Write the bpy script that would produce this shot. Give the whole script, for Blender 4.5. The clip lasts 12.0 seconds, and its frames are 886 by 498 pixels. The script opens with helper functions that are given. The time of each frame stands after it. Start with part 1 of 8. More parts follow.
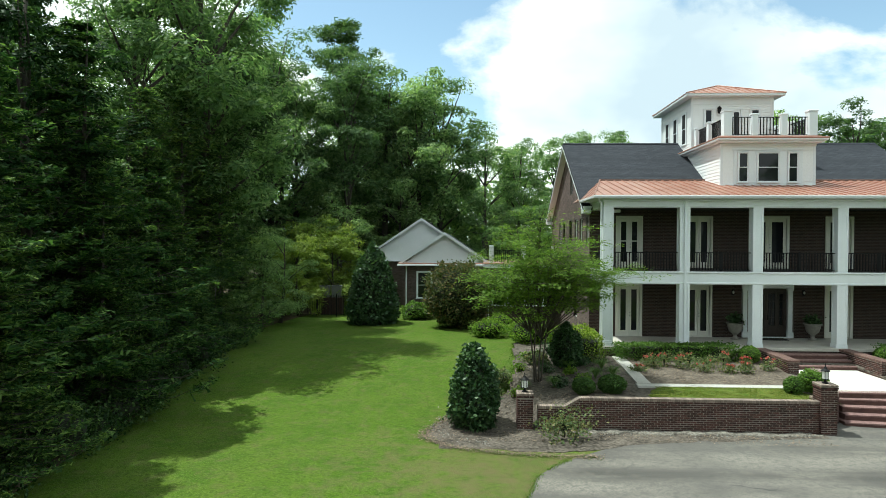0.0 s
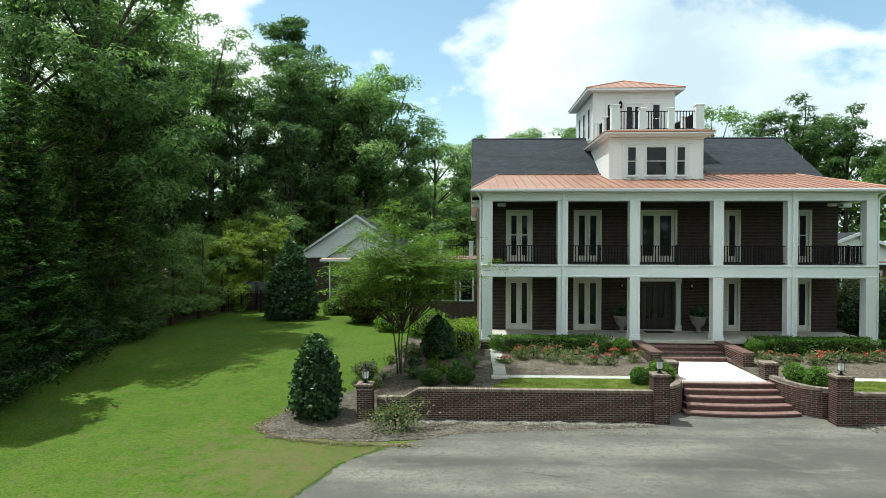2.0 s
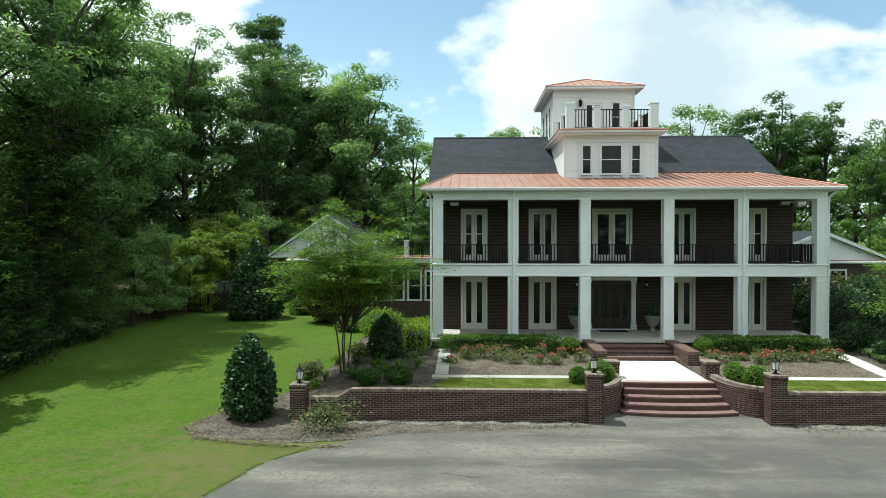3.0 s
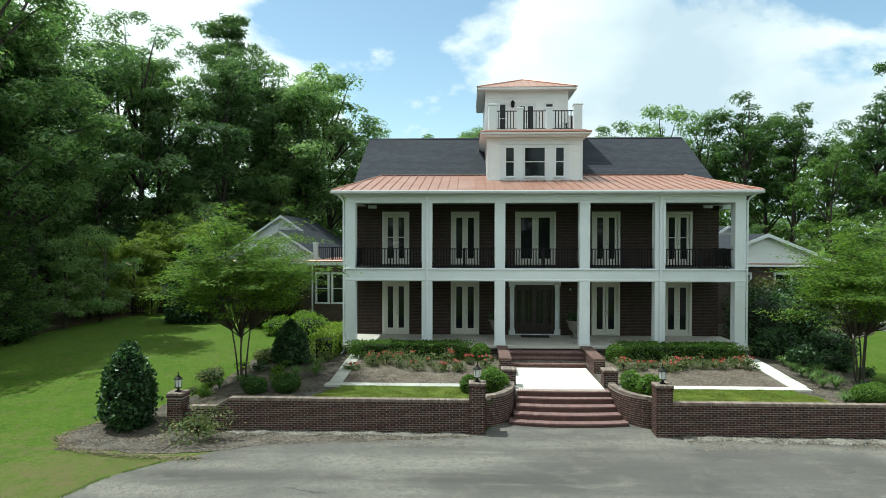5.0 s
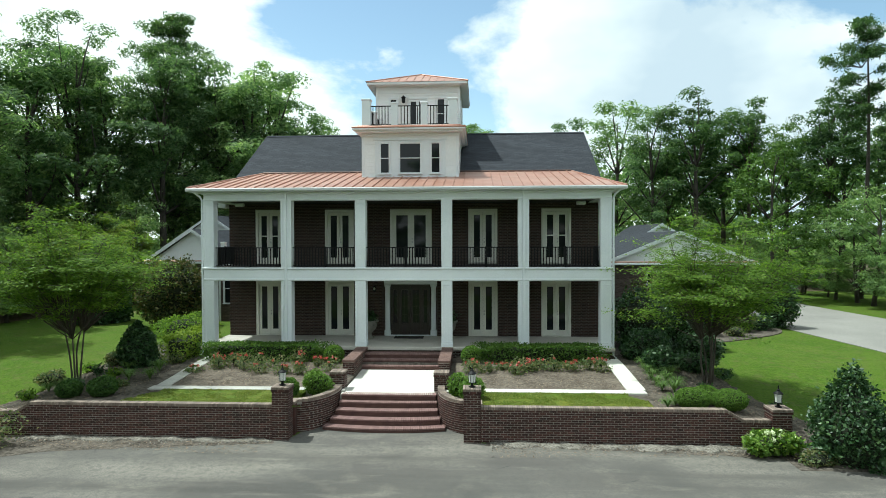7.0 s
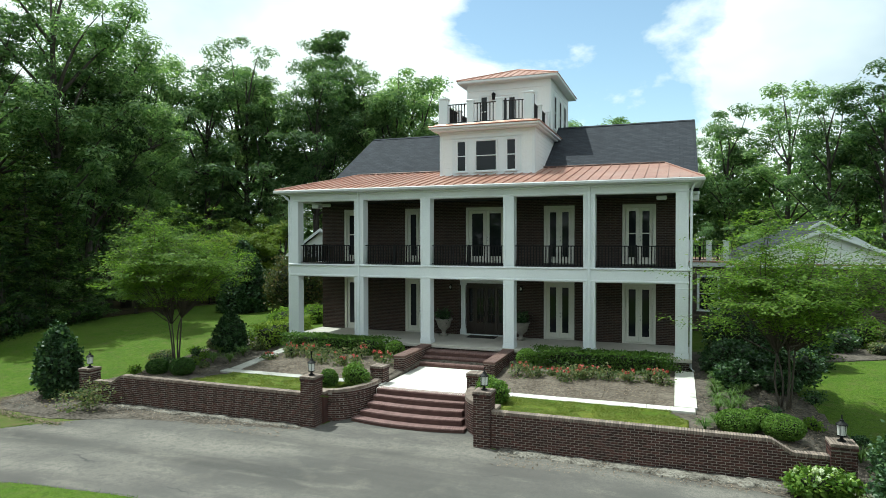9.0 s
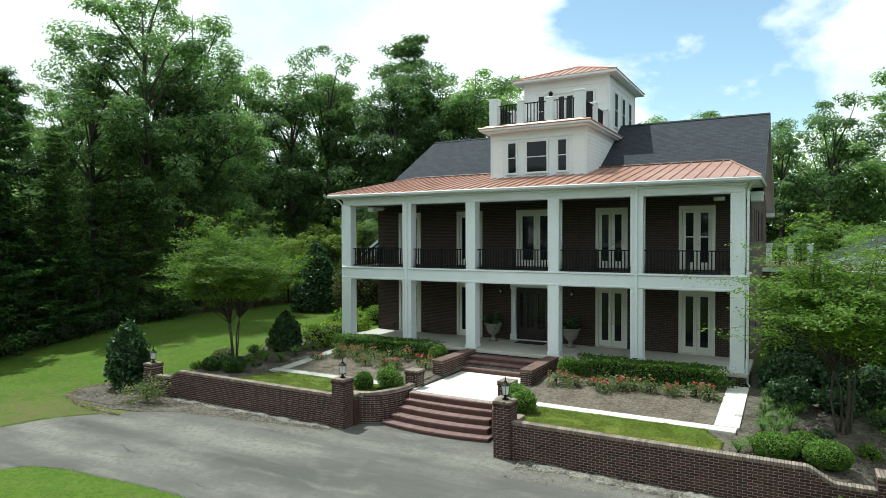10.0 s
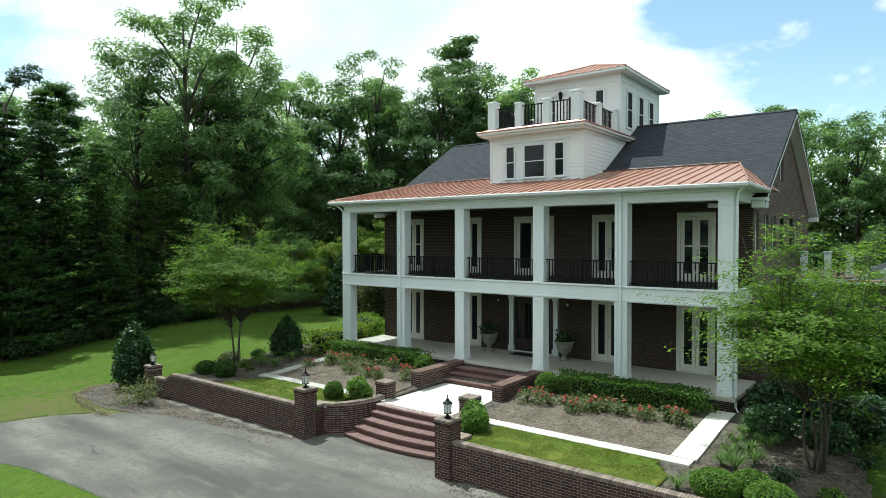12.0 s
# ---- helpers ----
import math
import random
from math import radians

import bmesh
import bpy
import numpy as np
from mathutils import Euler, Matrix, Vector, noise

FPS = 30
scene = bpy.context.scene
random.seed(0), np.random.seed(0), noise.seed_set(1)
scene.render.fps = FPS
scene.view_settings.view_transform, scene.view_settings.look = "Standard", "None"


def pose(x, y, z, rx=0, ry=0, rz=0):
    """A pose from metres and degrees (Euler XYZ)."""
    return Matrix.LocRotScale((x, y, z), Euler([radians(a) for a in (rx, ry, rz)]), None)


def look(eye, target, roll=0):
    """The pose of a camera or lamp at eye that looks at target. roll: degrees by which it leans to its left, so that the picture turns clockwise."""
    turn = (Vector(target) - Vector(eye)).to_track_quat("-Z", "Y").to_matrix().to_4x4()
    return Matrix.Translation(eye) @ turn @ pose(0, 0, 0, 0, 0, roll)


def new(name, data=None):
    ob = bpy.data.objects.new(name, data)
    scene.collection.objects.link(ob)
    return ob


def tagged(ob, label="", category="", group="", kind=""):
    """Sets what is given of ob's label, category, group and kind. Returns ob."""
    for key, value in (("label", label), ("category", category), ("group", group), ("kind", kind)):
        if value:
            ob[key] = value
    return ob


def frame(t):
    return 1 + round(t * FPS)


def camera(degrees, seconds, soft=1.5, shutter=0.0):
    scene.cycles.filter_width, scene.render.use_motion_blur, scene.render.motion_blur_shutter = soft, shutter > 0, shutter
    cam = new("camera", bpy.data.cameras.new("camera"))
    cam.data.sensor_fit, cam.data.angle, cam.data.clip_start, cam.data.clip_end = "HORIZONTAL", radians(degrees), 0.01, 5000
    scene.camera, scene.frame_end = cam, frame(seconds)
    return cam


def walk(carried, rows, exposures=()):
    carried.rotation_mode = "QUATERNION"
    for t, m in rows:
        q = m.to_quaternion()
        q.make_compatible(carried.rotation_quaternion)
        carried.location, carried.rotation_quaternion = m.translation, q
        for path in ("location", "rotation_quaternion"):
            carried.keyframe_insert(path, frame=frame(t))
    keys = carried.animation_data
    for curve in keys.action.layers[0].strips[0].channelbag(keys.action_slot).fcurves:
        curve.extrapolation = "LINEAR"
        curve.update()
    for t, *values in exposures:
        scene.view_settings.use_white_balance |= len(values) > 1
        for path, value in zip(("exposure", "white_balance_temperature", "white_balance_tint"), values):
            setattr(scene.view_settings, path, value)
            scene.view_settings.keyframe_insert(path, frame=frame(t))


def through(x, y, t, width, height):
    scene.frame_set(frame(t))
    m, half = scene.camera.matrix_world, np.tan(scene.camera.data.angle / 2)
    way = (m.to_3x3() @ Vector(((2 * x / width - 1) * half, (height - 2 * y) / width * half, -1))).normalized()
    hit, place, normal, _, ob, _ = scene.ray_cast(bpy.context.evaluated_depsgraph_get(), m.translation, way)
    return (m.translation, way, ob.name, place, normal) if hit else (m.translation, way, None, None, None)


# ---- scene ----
import collections

# ---- the camera and its way ----
cam = camera(70.4, 12.0, 0.85)
ROWS = [
    (0.0, -0.212, -1.530, 6.107, 2.409, -0.721, -0.271),
    (0.5, 0.873, -1.531, 6.083, 2.629, -0.708, -0.232),
    (1.0, 2.523, -1.487, 6.026, 2.383, -0.734, -0.168),
    (1.5, 3.989, -1.503, 5.960, 2.266, -0.797, -0.126),
    (2.0, 5.175, -1.487, 5.902, 2.331, -0.837, -0.096),
    (2.5, 6.315, -1.377, 5.867, 2.169, -0.846, -0.046),
    (3.0, 7.328, -1.258, 5.883, 2.157, -0.873, 0.020),
    (5.0, 11.276, -0.579, 6.085, 2.380, -0.932, -0.063),
    (5.5, 12.912, -0.400, 6.073, 2.584, -0.943, -0.007),
    (6.0, 14.542, -0.069, 6.053, 2.581, -0.978, 0.030),
    (6.5, 16.207, 0.246, 6.039, 2.490, -0.994, 0.082),
    (6.7, 16.801, 0.340, 6.035, 2.561, -0.985, 0.119),
    (8.3, 21.035, 1.328, 5.974, 12.603, -0.976, 0.102),
    (8.5, 21.541, 1.453, 5.960, 14.624, -0.960, 0.096),
    (9.0, 22.744, 1.909, 5.941, 20.351, -0.935, 0.098),
    (9.5, 23.736, 2.483, 5.991, 25.806, -0.933, 0.123),
    (10.0, 24.712, 3.091, 6.103, 29.323, -0.941, 0.126),
    (10.5, 25.648, 3.750, 6.206, 31.970, -0.955, 0.094),
    (11.0, 26.394, 4.446, 6.329, 33.302, -1.009, 0.102),
    (11.5, 27.046, 5.083, 6.449, 35.054, -1.056, 0.120),
    (12.0, 27.764, 5.745, 6.460, 36.969, -1.004, 0.018),
]
walk(cam, [(t, pose(x, y, z, 90 + pitch, roll, yaw)) for t, x, y, z, yaw, pitch, roll in ROWS], [(0.0, 0.24, 6150, -5.0), (3.0, 0.18, 6150, -5.0), (5.0, 0.11, 6000, -5.0), (12.0, 0.17, 6000, -5.0)])

# ---- world, sun and exposure ----
SUN_FROM = Vector((-0.42, 0.10, 1.0)).normalized()
SUN_POWER, SKY_POWER = 5.0, 0.076


def build_world():
    w = bpy.data.worlds.new("sky")
    w.use_nodes = True
    scene.world = w
    nt = w.node_tree
    nt.nodes.clear()
    out = nt.nodes.new("ShaderNodeOutputWorld")
    bg = nt.nodes.new("ShaderNodeBackground")
    bg.inputs["Strength"].default_value = SKY_POWER
    sky = nt.nodes.new("ShaderNodeTexSky")
    sky.sky_type = "NISHITA"
    sky.sun_disc = False
    sky.sun_elevation = math.asin(SUN_FROM.z)
    sky.sun_rotation = math.atan2(SUN_FROM.x, SUN_FROM.y)
    sky.air_density, sky.dust_density, sky.ozone_density = 1.0, 0.6, 2.0
    co = nt.nodes.new("ShaderNodeTexCoord")
    # clouds: heaped noise over the whole dome
    mp = nt.nodes.new("ShaderNodeMapping")
    mp.inputs["Scale"].default_value = (1.0, 1.0, 1.7)
    mp.inputs["Location"].default_value = CLOUD_SHIFT
    nt.links.new(co.outputs["Generated"], mp.inputs["Vector"])
    n1 = nt.nodes.new("ShaderNodeTexNoise")
    n1.inputs["Scale"].default_value = 3.1
    n1.inputs["Detail"].default_value = 12
    n1.inputs["Roughness"].default_value = 0.56
    n1.inputs["Distortion"].default_value = 0.25
    nt.links.new(mp.outputs[0], n1.inputs["Vector"])
    # the blue gap between the cloud banks
    dot = nt.nodes.new("ShaderNodeVectorMath")
    dot.operation = "DOT_PRODUCT"
    dot.inputs[1].default_value = Vector((-0.112, 0.95, 0.305)).normalized()
    nt.links.new(co.outputs["Generated"], dot.inputs[0])
    gap = nt.nodes.new("ShaderNodeMapRange")
    gap.interpolation_type = "SMOOTHSTEP"
    gap.inputs["From Min"].default_value = 0.966
    gap.inputs["From Max"].default_value = 0.993
    gap.inputs["To Min"].default_value = 0.0
    gap.inputs["To Max"].default_value = 0.19
    nt.links.new(dot.outputs["Value"], gap.inputs["Value"])
    sub = nt.nodes.new("ShaderNodeMath")
    sub.operation = "SUBTRACT"
    nt.links.new(n1.outputs["Fac"], sub.inputs[0])
    nt.links.new(gap.outputs[0], sub.inputs[1])
    ramp = nt.nodes.new("ShaderNodeValToRGB")
    ramp.color_ramp.elements[0].position = 0.335
    ramp.color_ramp.elements[1].position = 0.420
    nt.links.new(sub.outputs[0], ramp.inputs[0])
    # grey undersides in the thick parts
    n2 = nt.nodes.new("ShaderNodeTexNoise")
    n2.inputs["Scale"].default_value = 2.1
    n2.inputs["Detail"].default_value = 5
    nt.links.new(mp.outputs[0], n2.inputs["Vector"])
    tone = nt.nodes.new("ShaderNodeValToRGB")
    tone.color_ramp.elements[0].position = 0.36
    tone.color_ramp.elements[0].color = (8.8, 9.8, 11.0, 1)
    tone.color_ramp.elements[1].position = 0.52
    tone.color_ramp.elements[1].color = (13.8, 13.9, 13.8, 1)
    nt.links.new(n2.outputs["Fac"], tone.inputs[0])
    mix = nt.nodes.new("ShaderNodeMix")
    mix.data_type = "RGBA"
    nt.links.new(ramp.outputs[0], mix.inputs["Factor"])
    bright = nt.nodes.new("ShaderNodeVectorMath")
    bright.operation = "MULTIPLY"
    bright.inputs[1].default_value = (2.75, 2.5, 2.15)
    nt.links.new(sky.outputs[0], bright.inputs[0])
    nt.links.new(bright.outputs[0], mix.inputs[6])
    nt.links.new(tone.outputs[0], mix.inputs[7])
    nt.links.new(mix.outputs[2], bg.inputs["Color"])
    nt.links.new(bg.outputs[0], out.inputs[0])


CLOUD_SHIFT = (0.35, 0.1, 0.2)
build_world()
sun = new("sun", bpy.data.lights.new("sun", "SUN"))
sun.data.energy, sun.data.angle, sun.data.color = SUN_POWER, radians(0.6), (1.0, 0.965, 0.91)
sun.matrix_world = look(SUN_FROM * 80, (0, 0, 0))


# ---- materials ----
def nodes(name):
    m = bpy.data.materials.new(name)
    m.use_nodes = True
    nt = m.node_tree
    return m, nt, nt.nodes["Principled BSDF"]


def surface(name, c1, c2, rough=0.7, scale=3.0, fine=40.0, bump=0.15, bump_dist=0.01, metal=0.0, island=0.0, piece=0.0, stain=None, stretch=(1, 1, 1), spec=0.5):
    """Two colours mixed by coarse and fine noise, with relief; island and piece vary the brightness of loose bits."""
    m, nt, p = nodes(name)
    N, L = nt.nodes, nt.links
    co = N.new("ShaderNodeTexCoord")
    mp = N.new("ShaderNodeMapping")
    mp.inputs["Scale"].default_value = stretch
    geo = N.new("ShaderNodeNewGeometry")
    L.new(geo.outputs["Position"], mp.inputs["Vector"])
    a, b = N.new("ShaderNodeTexNoise"), N.new("ShaderNodeTexNoise")
    a.inputs["Scale"].default_value, a.inputs["Detail"].default_value = scale, 5
    b.inputs["Scale"].default_value, b.inputs["Detail"].default_value = fine, 3
    for n in (a, b):
        L.new(mp.outputs[0], n.inputs["Vector"])
    add = N.new("ShaderNodeMath")
    add.operation = "MULTIPLY_ADD"
    add.inputs[1].default_value = 0.6
    L.new(b.outputs["Fac"], add.inputs[0])
    half = N.new("ShaderNodeMath")
    half.operation = "MULTIPLY"
    half.inputs[1].default_value = 0.4
    L.new(a.outputs["Fac"], half.inputs[0])
    L.new(half.outputs[0], add.inputs[2])
    ramp = N.new("ShaderNodeValToRGB")
    ramp.color_ramp.elements[0].position, ramp.color_ramp.elements[1].position = 0.36, 0.64
    ramp.color_ramp.elements[0].color, ramp.color_ramp.elements[1].color = (*c1, 1), (*c2, 1)
    L.new(add.outputs[0], ramp.inputs[0])
    col = ramp.outputs[0]
    if stain:
        s = N.new("ShaderNodeTexNoise")
        s.inputs["Scale"].default_value, s.inputs["Detail"].default_value = stain[3], 6
        L.new(geo.outputs["Position"], s.inputs["Vector"])
        sr = N.new("ShaderNodeValToRGB")
        sr.color_ramp.elements[0].position, sr.color_ramp.elements[1].position = stain[4], stain[5]
        L.new(s.outputs["Fac"], sr.inputs[0])
        mx = N.new("ShaderNodeMix")
        mx.data_type = "RGBA"
        L.new(sr.outputs[0], mx.inputs["Factor"])
        L.new(col, mx.inputs[6])
        mx.inputs[7].default_value = (*stain[:3], 1)
        col = mx.outputs[2]
    for amount, kind in ((island, "island"), (piece, "piece")):
        if amount:
            if kind == "island":
                src = geo.outputs["Random Per Island"]
            else:
                src = N.new("ShaderNodeObjectInfo").outputs["Random"]
            mr = N.new("ShaderNodeMapRange")
            mr.inputs["To Min"].default_value, mr.inputs["To Max"].default_value = 1 - amount, 1 + amount
            L.new(src, mr.inputs["Value"])
            mu = N.new("ShaderNodeVectorMath")
            mu.operation = "SCALE"
            L.new(col, mu.inputs[0])
            L.new(mr.outputs[0], mu.inputs["Scale"])
            col = mu.outputs[0]
    L.new(col, p.inputs["Base Color"])
    p.inputs["Roughness"].default_value, p.inputs["Metallic"].default_value = rough, metal
    p.inputs["Specular IOR Level"].default_value = spec
    if bump:
        bp = N.new("ShaderNodeBump")
        bp.inputs["Strength"].default_value, bp.inputs["Distance"].default_value = bump, bump_dist
        L.new(add.outputs[0], bp.inputs["Height"])
        L.new(bp.outputs[0], p.inputs["Normal"])
    return m


def foliage(name, c1, c2, c3, through=0.35, rough=0.55, whole=0.0, gloss=0.22):
    """Leaves: each its own green, some light coming through; whole also shifts all the leaves of one plant."""
    m, nt, p = nodes(name)
    N, L = nt.nodes, nt.links
    c1, c2, c3 = (tuple(0.95 * v + sum(c) / 60 for v in c) for c in (c1, c2, c3))
    geo = N.new("ShaderNodeNewGeometry")
    ramp = N.new("ShaderNodeValToRGB")
    e = ramp.color_ramp.elements
    e[0].color, e[1].color = (*c1, 1), (*c3, 1)
    mid = e.new(0.55)
    mid.color = (*c2, 1)
    L.new(geo.outputs["Random Per Island"], ramp.inputs[0])
    col = ramp.outputs[0]
    if whole:
        oi = N.new("ShaderNodeObjectInfo")
        mr = N.new("ShaderNodeMapRange")
        mr.inputs["To Min"].default_value, mr.inputs["To Max"].default_value = 1 - whole, 1 + whole
        L.new(oi.outputs["Random"], mr.inputs["Value"])
        hs = N.new("ShaderNodeHueSaturation")
        hue = N.new("ShaderNodeMapRange")
        hue.inputs["To Min"].default_value, hue.inputs["To Max"].default_value = 0.515, 0.485
        L.new(oi.outputs["Random"], hue.inputs["Value"])
        L.new(hue.outputs[0], hs.inputs["Hue"])
        L.new(mr.outputs[0], hs.inputs["Value"])
        L.new(col, hs.inputs["Color"])
        col = hs.outputs[0]
    L.new(col, p.inputs["Base Color"])
    p.inputs["Roughness"].default_value = rough
    p.inputs["Specular IOR Level"].default_value = gloss
    tr = N.new("ShaderNodeBsdfTranslucent")
    warm = N.new("ShaderNodeVectorMath")
    warm.operation = "MULTIPLY"
    warm.inputs[1].default_value = (1.22, 1.3, 0.68)
    L.new(col, warm.inputs[0])
    L.new(warm.outputs[0], tr.inputs["Color"])
    mx = N.new("ShaderNodeMixShader")
    mx.inputs[0].default_value = through
    L.new(p.outputs[0], mx.inputs[1])
    L.new(tr.outputs[0], mx.inputs[2])
    L.new(mx.outputs[0], N["Material Output"].inputs[0])
    return m


def glassy(name, tint=(0.010, 0.012, 0.015)):
    m, nt, p = nodes(name)
    p.inputs["Base Color"].default_value = (*tint, 1)
    p.inputs["Roughness"].default_value = 0.04
    p.inputs["Specular IOR Level"].default_value = 0.3
    return m


def layered(nt, base, layers, bump=0.4, dist=0.02):
    """Colour built up from noise layers on world position: (scale, detail, low, high, colour, amount); scale may carry a stretch."""
    N, L = nt.nodes, nt.links
    geo = N.new("ShaderNodeNewGeometry")
    p = N["Principled BSDF"]
    col = None
    last = None
    for scale, detail, lo, hi, c, amount in layers:
        n = N.new("ShaderNodeTexNoise")
        stretch = (1, 1, 1)
        if isinstance(scale, tuple):
            scale, stretch = scale
        mp = N.new("ShaderNodeMapping")
        mp.inputs["Scale"].default_value = stretch
        mp.inputs["Rotation"].default_value = (0, 0, radians(6) if stretch != (1, 1, 1) else 0)
        L.new(geo.outputs["Position"], mp.inputs["Vector"])
        n.inputs["Scale"].default_value, n.inputs["Detail"].default_value = scale, detail
        L.new(mp.outputs[0], n.inputs["Vector"])
        mr = N.new("ShaderNodeMapRange")
        mr.inputs["From Min"].default_value, mr.inputs["From Max"].default_value = lo, hi
        mr.inputs["To Max"].default_value = amount
        L.new(n.outputs["Fac"], mr.inputs["Value"])
        mx = N.new("ShaderNodeMix")
        mx.data_type = "RGBA"
        L.new(mr.outputs[0], mx.inputs["Factor"])
        if col is None:
            mx.inputs[6].default_value = (*base, 1)
        else:
            L.new(col, mx.inputs[6])
        mx.inputs[7].default_value = (*c, 1)
        col = mx.outputs[2]
        last = n
    bp = N.new("ShaderNodeBump")
    bp.inputs["Strength"].default_value, bp.inputs["Distance"].default_value = bump, dist
    L.new(last.outputs["Fac"], bp.inputs["Height"])
    L.new(bp.outputs[0], p.inputs["Normal"])
    return col, geo


def grass_material(name="mown_grass", base=(0.080, 0.140, 0.017), dry=0.3, worn=True):
    """Mown grass in mottled greens; worn adds a dry, thin patch beside the drive."""
    m, nt, p = nodes(name)
    N, L = nt.nodes, nt.links
    col, geo = layered(nt, base, [
        (0.22, 4, 0.42, 0.64, (0.135, 0.155, 0.042), dry),
        (0.7, 6, 0.45, 0.62, (0.052, 0.112, 0.011), 0.7),
        (2.2, 8, 0.50, 0.68, (0.125, 0.150, 0.044), 0.42),
        (5.5, 6, 0.46, 0.62, (0.108, 0.170, 0.022), 0.6),
        (11.0, 5, 0.47, 0.64, (0.040, 0.070, 0.010), 0.65),
        (30.0, 2, 0.52, 0.66, (0.155, 0.215, 0.058), 0.6)], 0.8, 0.05)
    if worn:
        far = N.new("ShaderNodeVectorMath")
        far.operation = "DISTANCE"
        far.inputs[1].default_value = (0.8, 15.6, -0.2)
        L.new(geo.outputs["Position"], far.inputs[0])
        near = N.new("ShaderNodeMapRange")
        near.inputs["From Min"].default_value, near.inputs["From Max"].default_value = 0.5, 6.2
        near.inputs["To Min"].default_value, near.inputs["To Max"].default_value = 0.34, 0.0
        L.new(far.outputs["Value"], near.inputs["Value"])
        n = N.new("ShaderNodeTexNoise")
        n.inputs["Scale"].default_value, n.inputs["Detail"].default_value = 2.4, 9
        L.new(geo.outputs["Position"], n.inputs["Vector"])
        both = N.new("ShaderNodeMath")
        both.operation = "ADD"
        L.new(near.outputs[0], both.inputs[0])
        L.new(n.outputs["Fac"], both.inputs[1])
        lim = N.new("ShaderNodeMapRange")
        lim.inputs["From Min"].default_value, lim.inputs["From Max"].default_value = 0.52, 0.98
        lim.inputs["To Max"].default_value = 0.80
        L.new(both.outputs[0], lim.inputs["Value"])
        mx = N.new("ShaderNodeMix")
        mx.data_type = "RGBA"
        L.new(lim.outputs[0], mx.inputs["Factor"])
        L.new(col, mx.inputs[6])
        mx.inputs[7].default_value = (0.150, 0.122, 0.066, 1)
        col = mx.outputs[2]
    hs = N.new("ShaderNodeHueSaturation")
    hs.inputs["Saturation"].default_value, hs.inputs["Value"].default_value = 1.07, 0.84
    hs.inputs["Hue"].default_value = 0.500
    L.new(col, hs.inputs["Color"])
    L.new(hs.outputs[0], p.inputs["Base Color"])
    p.inputs["Roughness"].default_value = 0.9
    p.inputs["Specular IOR Level"].default_value = 0.15
    return m


def asphalt_material():
    m, nt, p = nodes("weathered_asphalt")
    N, L = nt.nodes, nt.links
    col, geo = layered(nt, (0.102, 0.092, 0.083), [
        (0.13, 5, 0.42, 0.60, (0.150, 0.140, 0.124), 0.9),
        ((0.30, (0.4, 1.5, 1)), 9, 0.46, 0.62, (0.225, 0.205, 0.176), 0.85),
        ((0.35, (0.25, 1.7, 1)), 8, 0.45, 0.66, (0.054, 0.049, 0.044), 0.9),
        (0.42, 8, 0.50, 0.72, (0.060, 0.057, 0.053), 0.6),
        (1.3, 9, 0.56, 0.74, (0.190, 0.170, 0.140), 0.45),
        ((1.1, (0.45, 1.6, 1)), 9, 0.55, 0.70, (0.235, 0.215, 0.180), 0.45),
        (7.0, 6, 0.48, 0.66, (0.080, 0.076, 0.069), 0.5),
        (26.0, 3, 0.42, 0.62, (0.080, 0.081, 0.078), 0.55)], 0.4, 0.012)
    # long cracks, only here and there
    w = N.new("ShaderNodeTexNoise")
    w.inputs["Scale"].default_value, w.inputs["Detail"].default_value = 0.9, 5
    L.new(geo.outputs["Position"], w.inputs["Vector"])
    off = N.new("ShaderNodeVectorMath")
    off.operation = "MULTIPLY_ADD"
    off.inputs[1].default_value = (1.6, 1.6, 0)
    L.new(w.outputs["Color"], off.inputs[0])
    L.new(geo.outputs["Position"], off.inputs[2])
    vo = N.new("ShaderNodeTexVoronoi")
    vo.feature = "DISTANCE_TO_EDGE"
    vo.inputs["Scale"].default_value = 0.28
    L.new(off.outputs[0], vo.inputs["Vector"])
    thin = N.new("ShaderNodeMapRange")
    thin.inputs["From Min"].default_value, thin.inputs["From Max"].default_value = 0.003, 0.012
    thin.inputs["To Min"].default_value, thin.inputs["To Max"].default_value = 1.0, 0.0
    L.new(vo.outputs["Distance"], thin.inputs["Value"])
    where = N.new("ShaderNodeTexNoise")
    where.inputs["Scale"].default_value = 0.5
    where.inputs["Detail"].default_value = 4
    L.new(geo.outputs["Position"], where.inputs["Vector"])
    here = N.new("ShaderNodeMapRange")
    here.inputs["From Min"].default_value, here.inputs["From Max"].default_value = 0.55, 0.68
    L.new(where.outputs["Fac"], here.inputs["Value"])
    both = N.new("ShaderNodeMath")
    both.operation = "MULTIPLY"
    L.new(thin.outputs[0], both.inputs[0])
    L.new(here.outputs[0], both.inputs[1])
    mx = N.new("ShaderNodeMix")
    mx.data_type = "RGBA"
    L.new(both.outputs[0], mx.inputs["Factor"])
    L.new(col, mx.inputs[6])
    mx.inputs[7].default_value = (0.045, 0.045, 0.044, 1)
    L.new(mx.outputs[2], p.inputs["Base Color"])
    p.inputs["Roughness"].default_value = 0.88
    p.inputs["Specular IOR Level"].default_value = 0.3
    return m


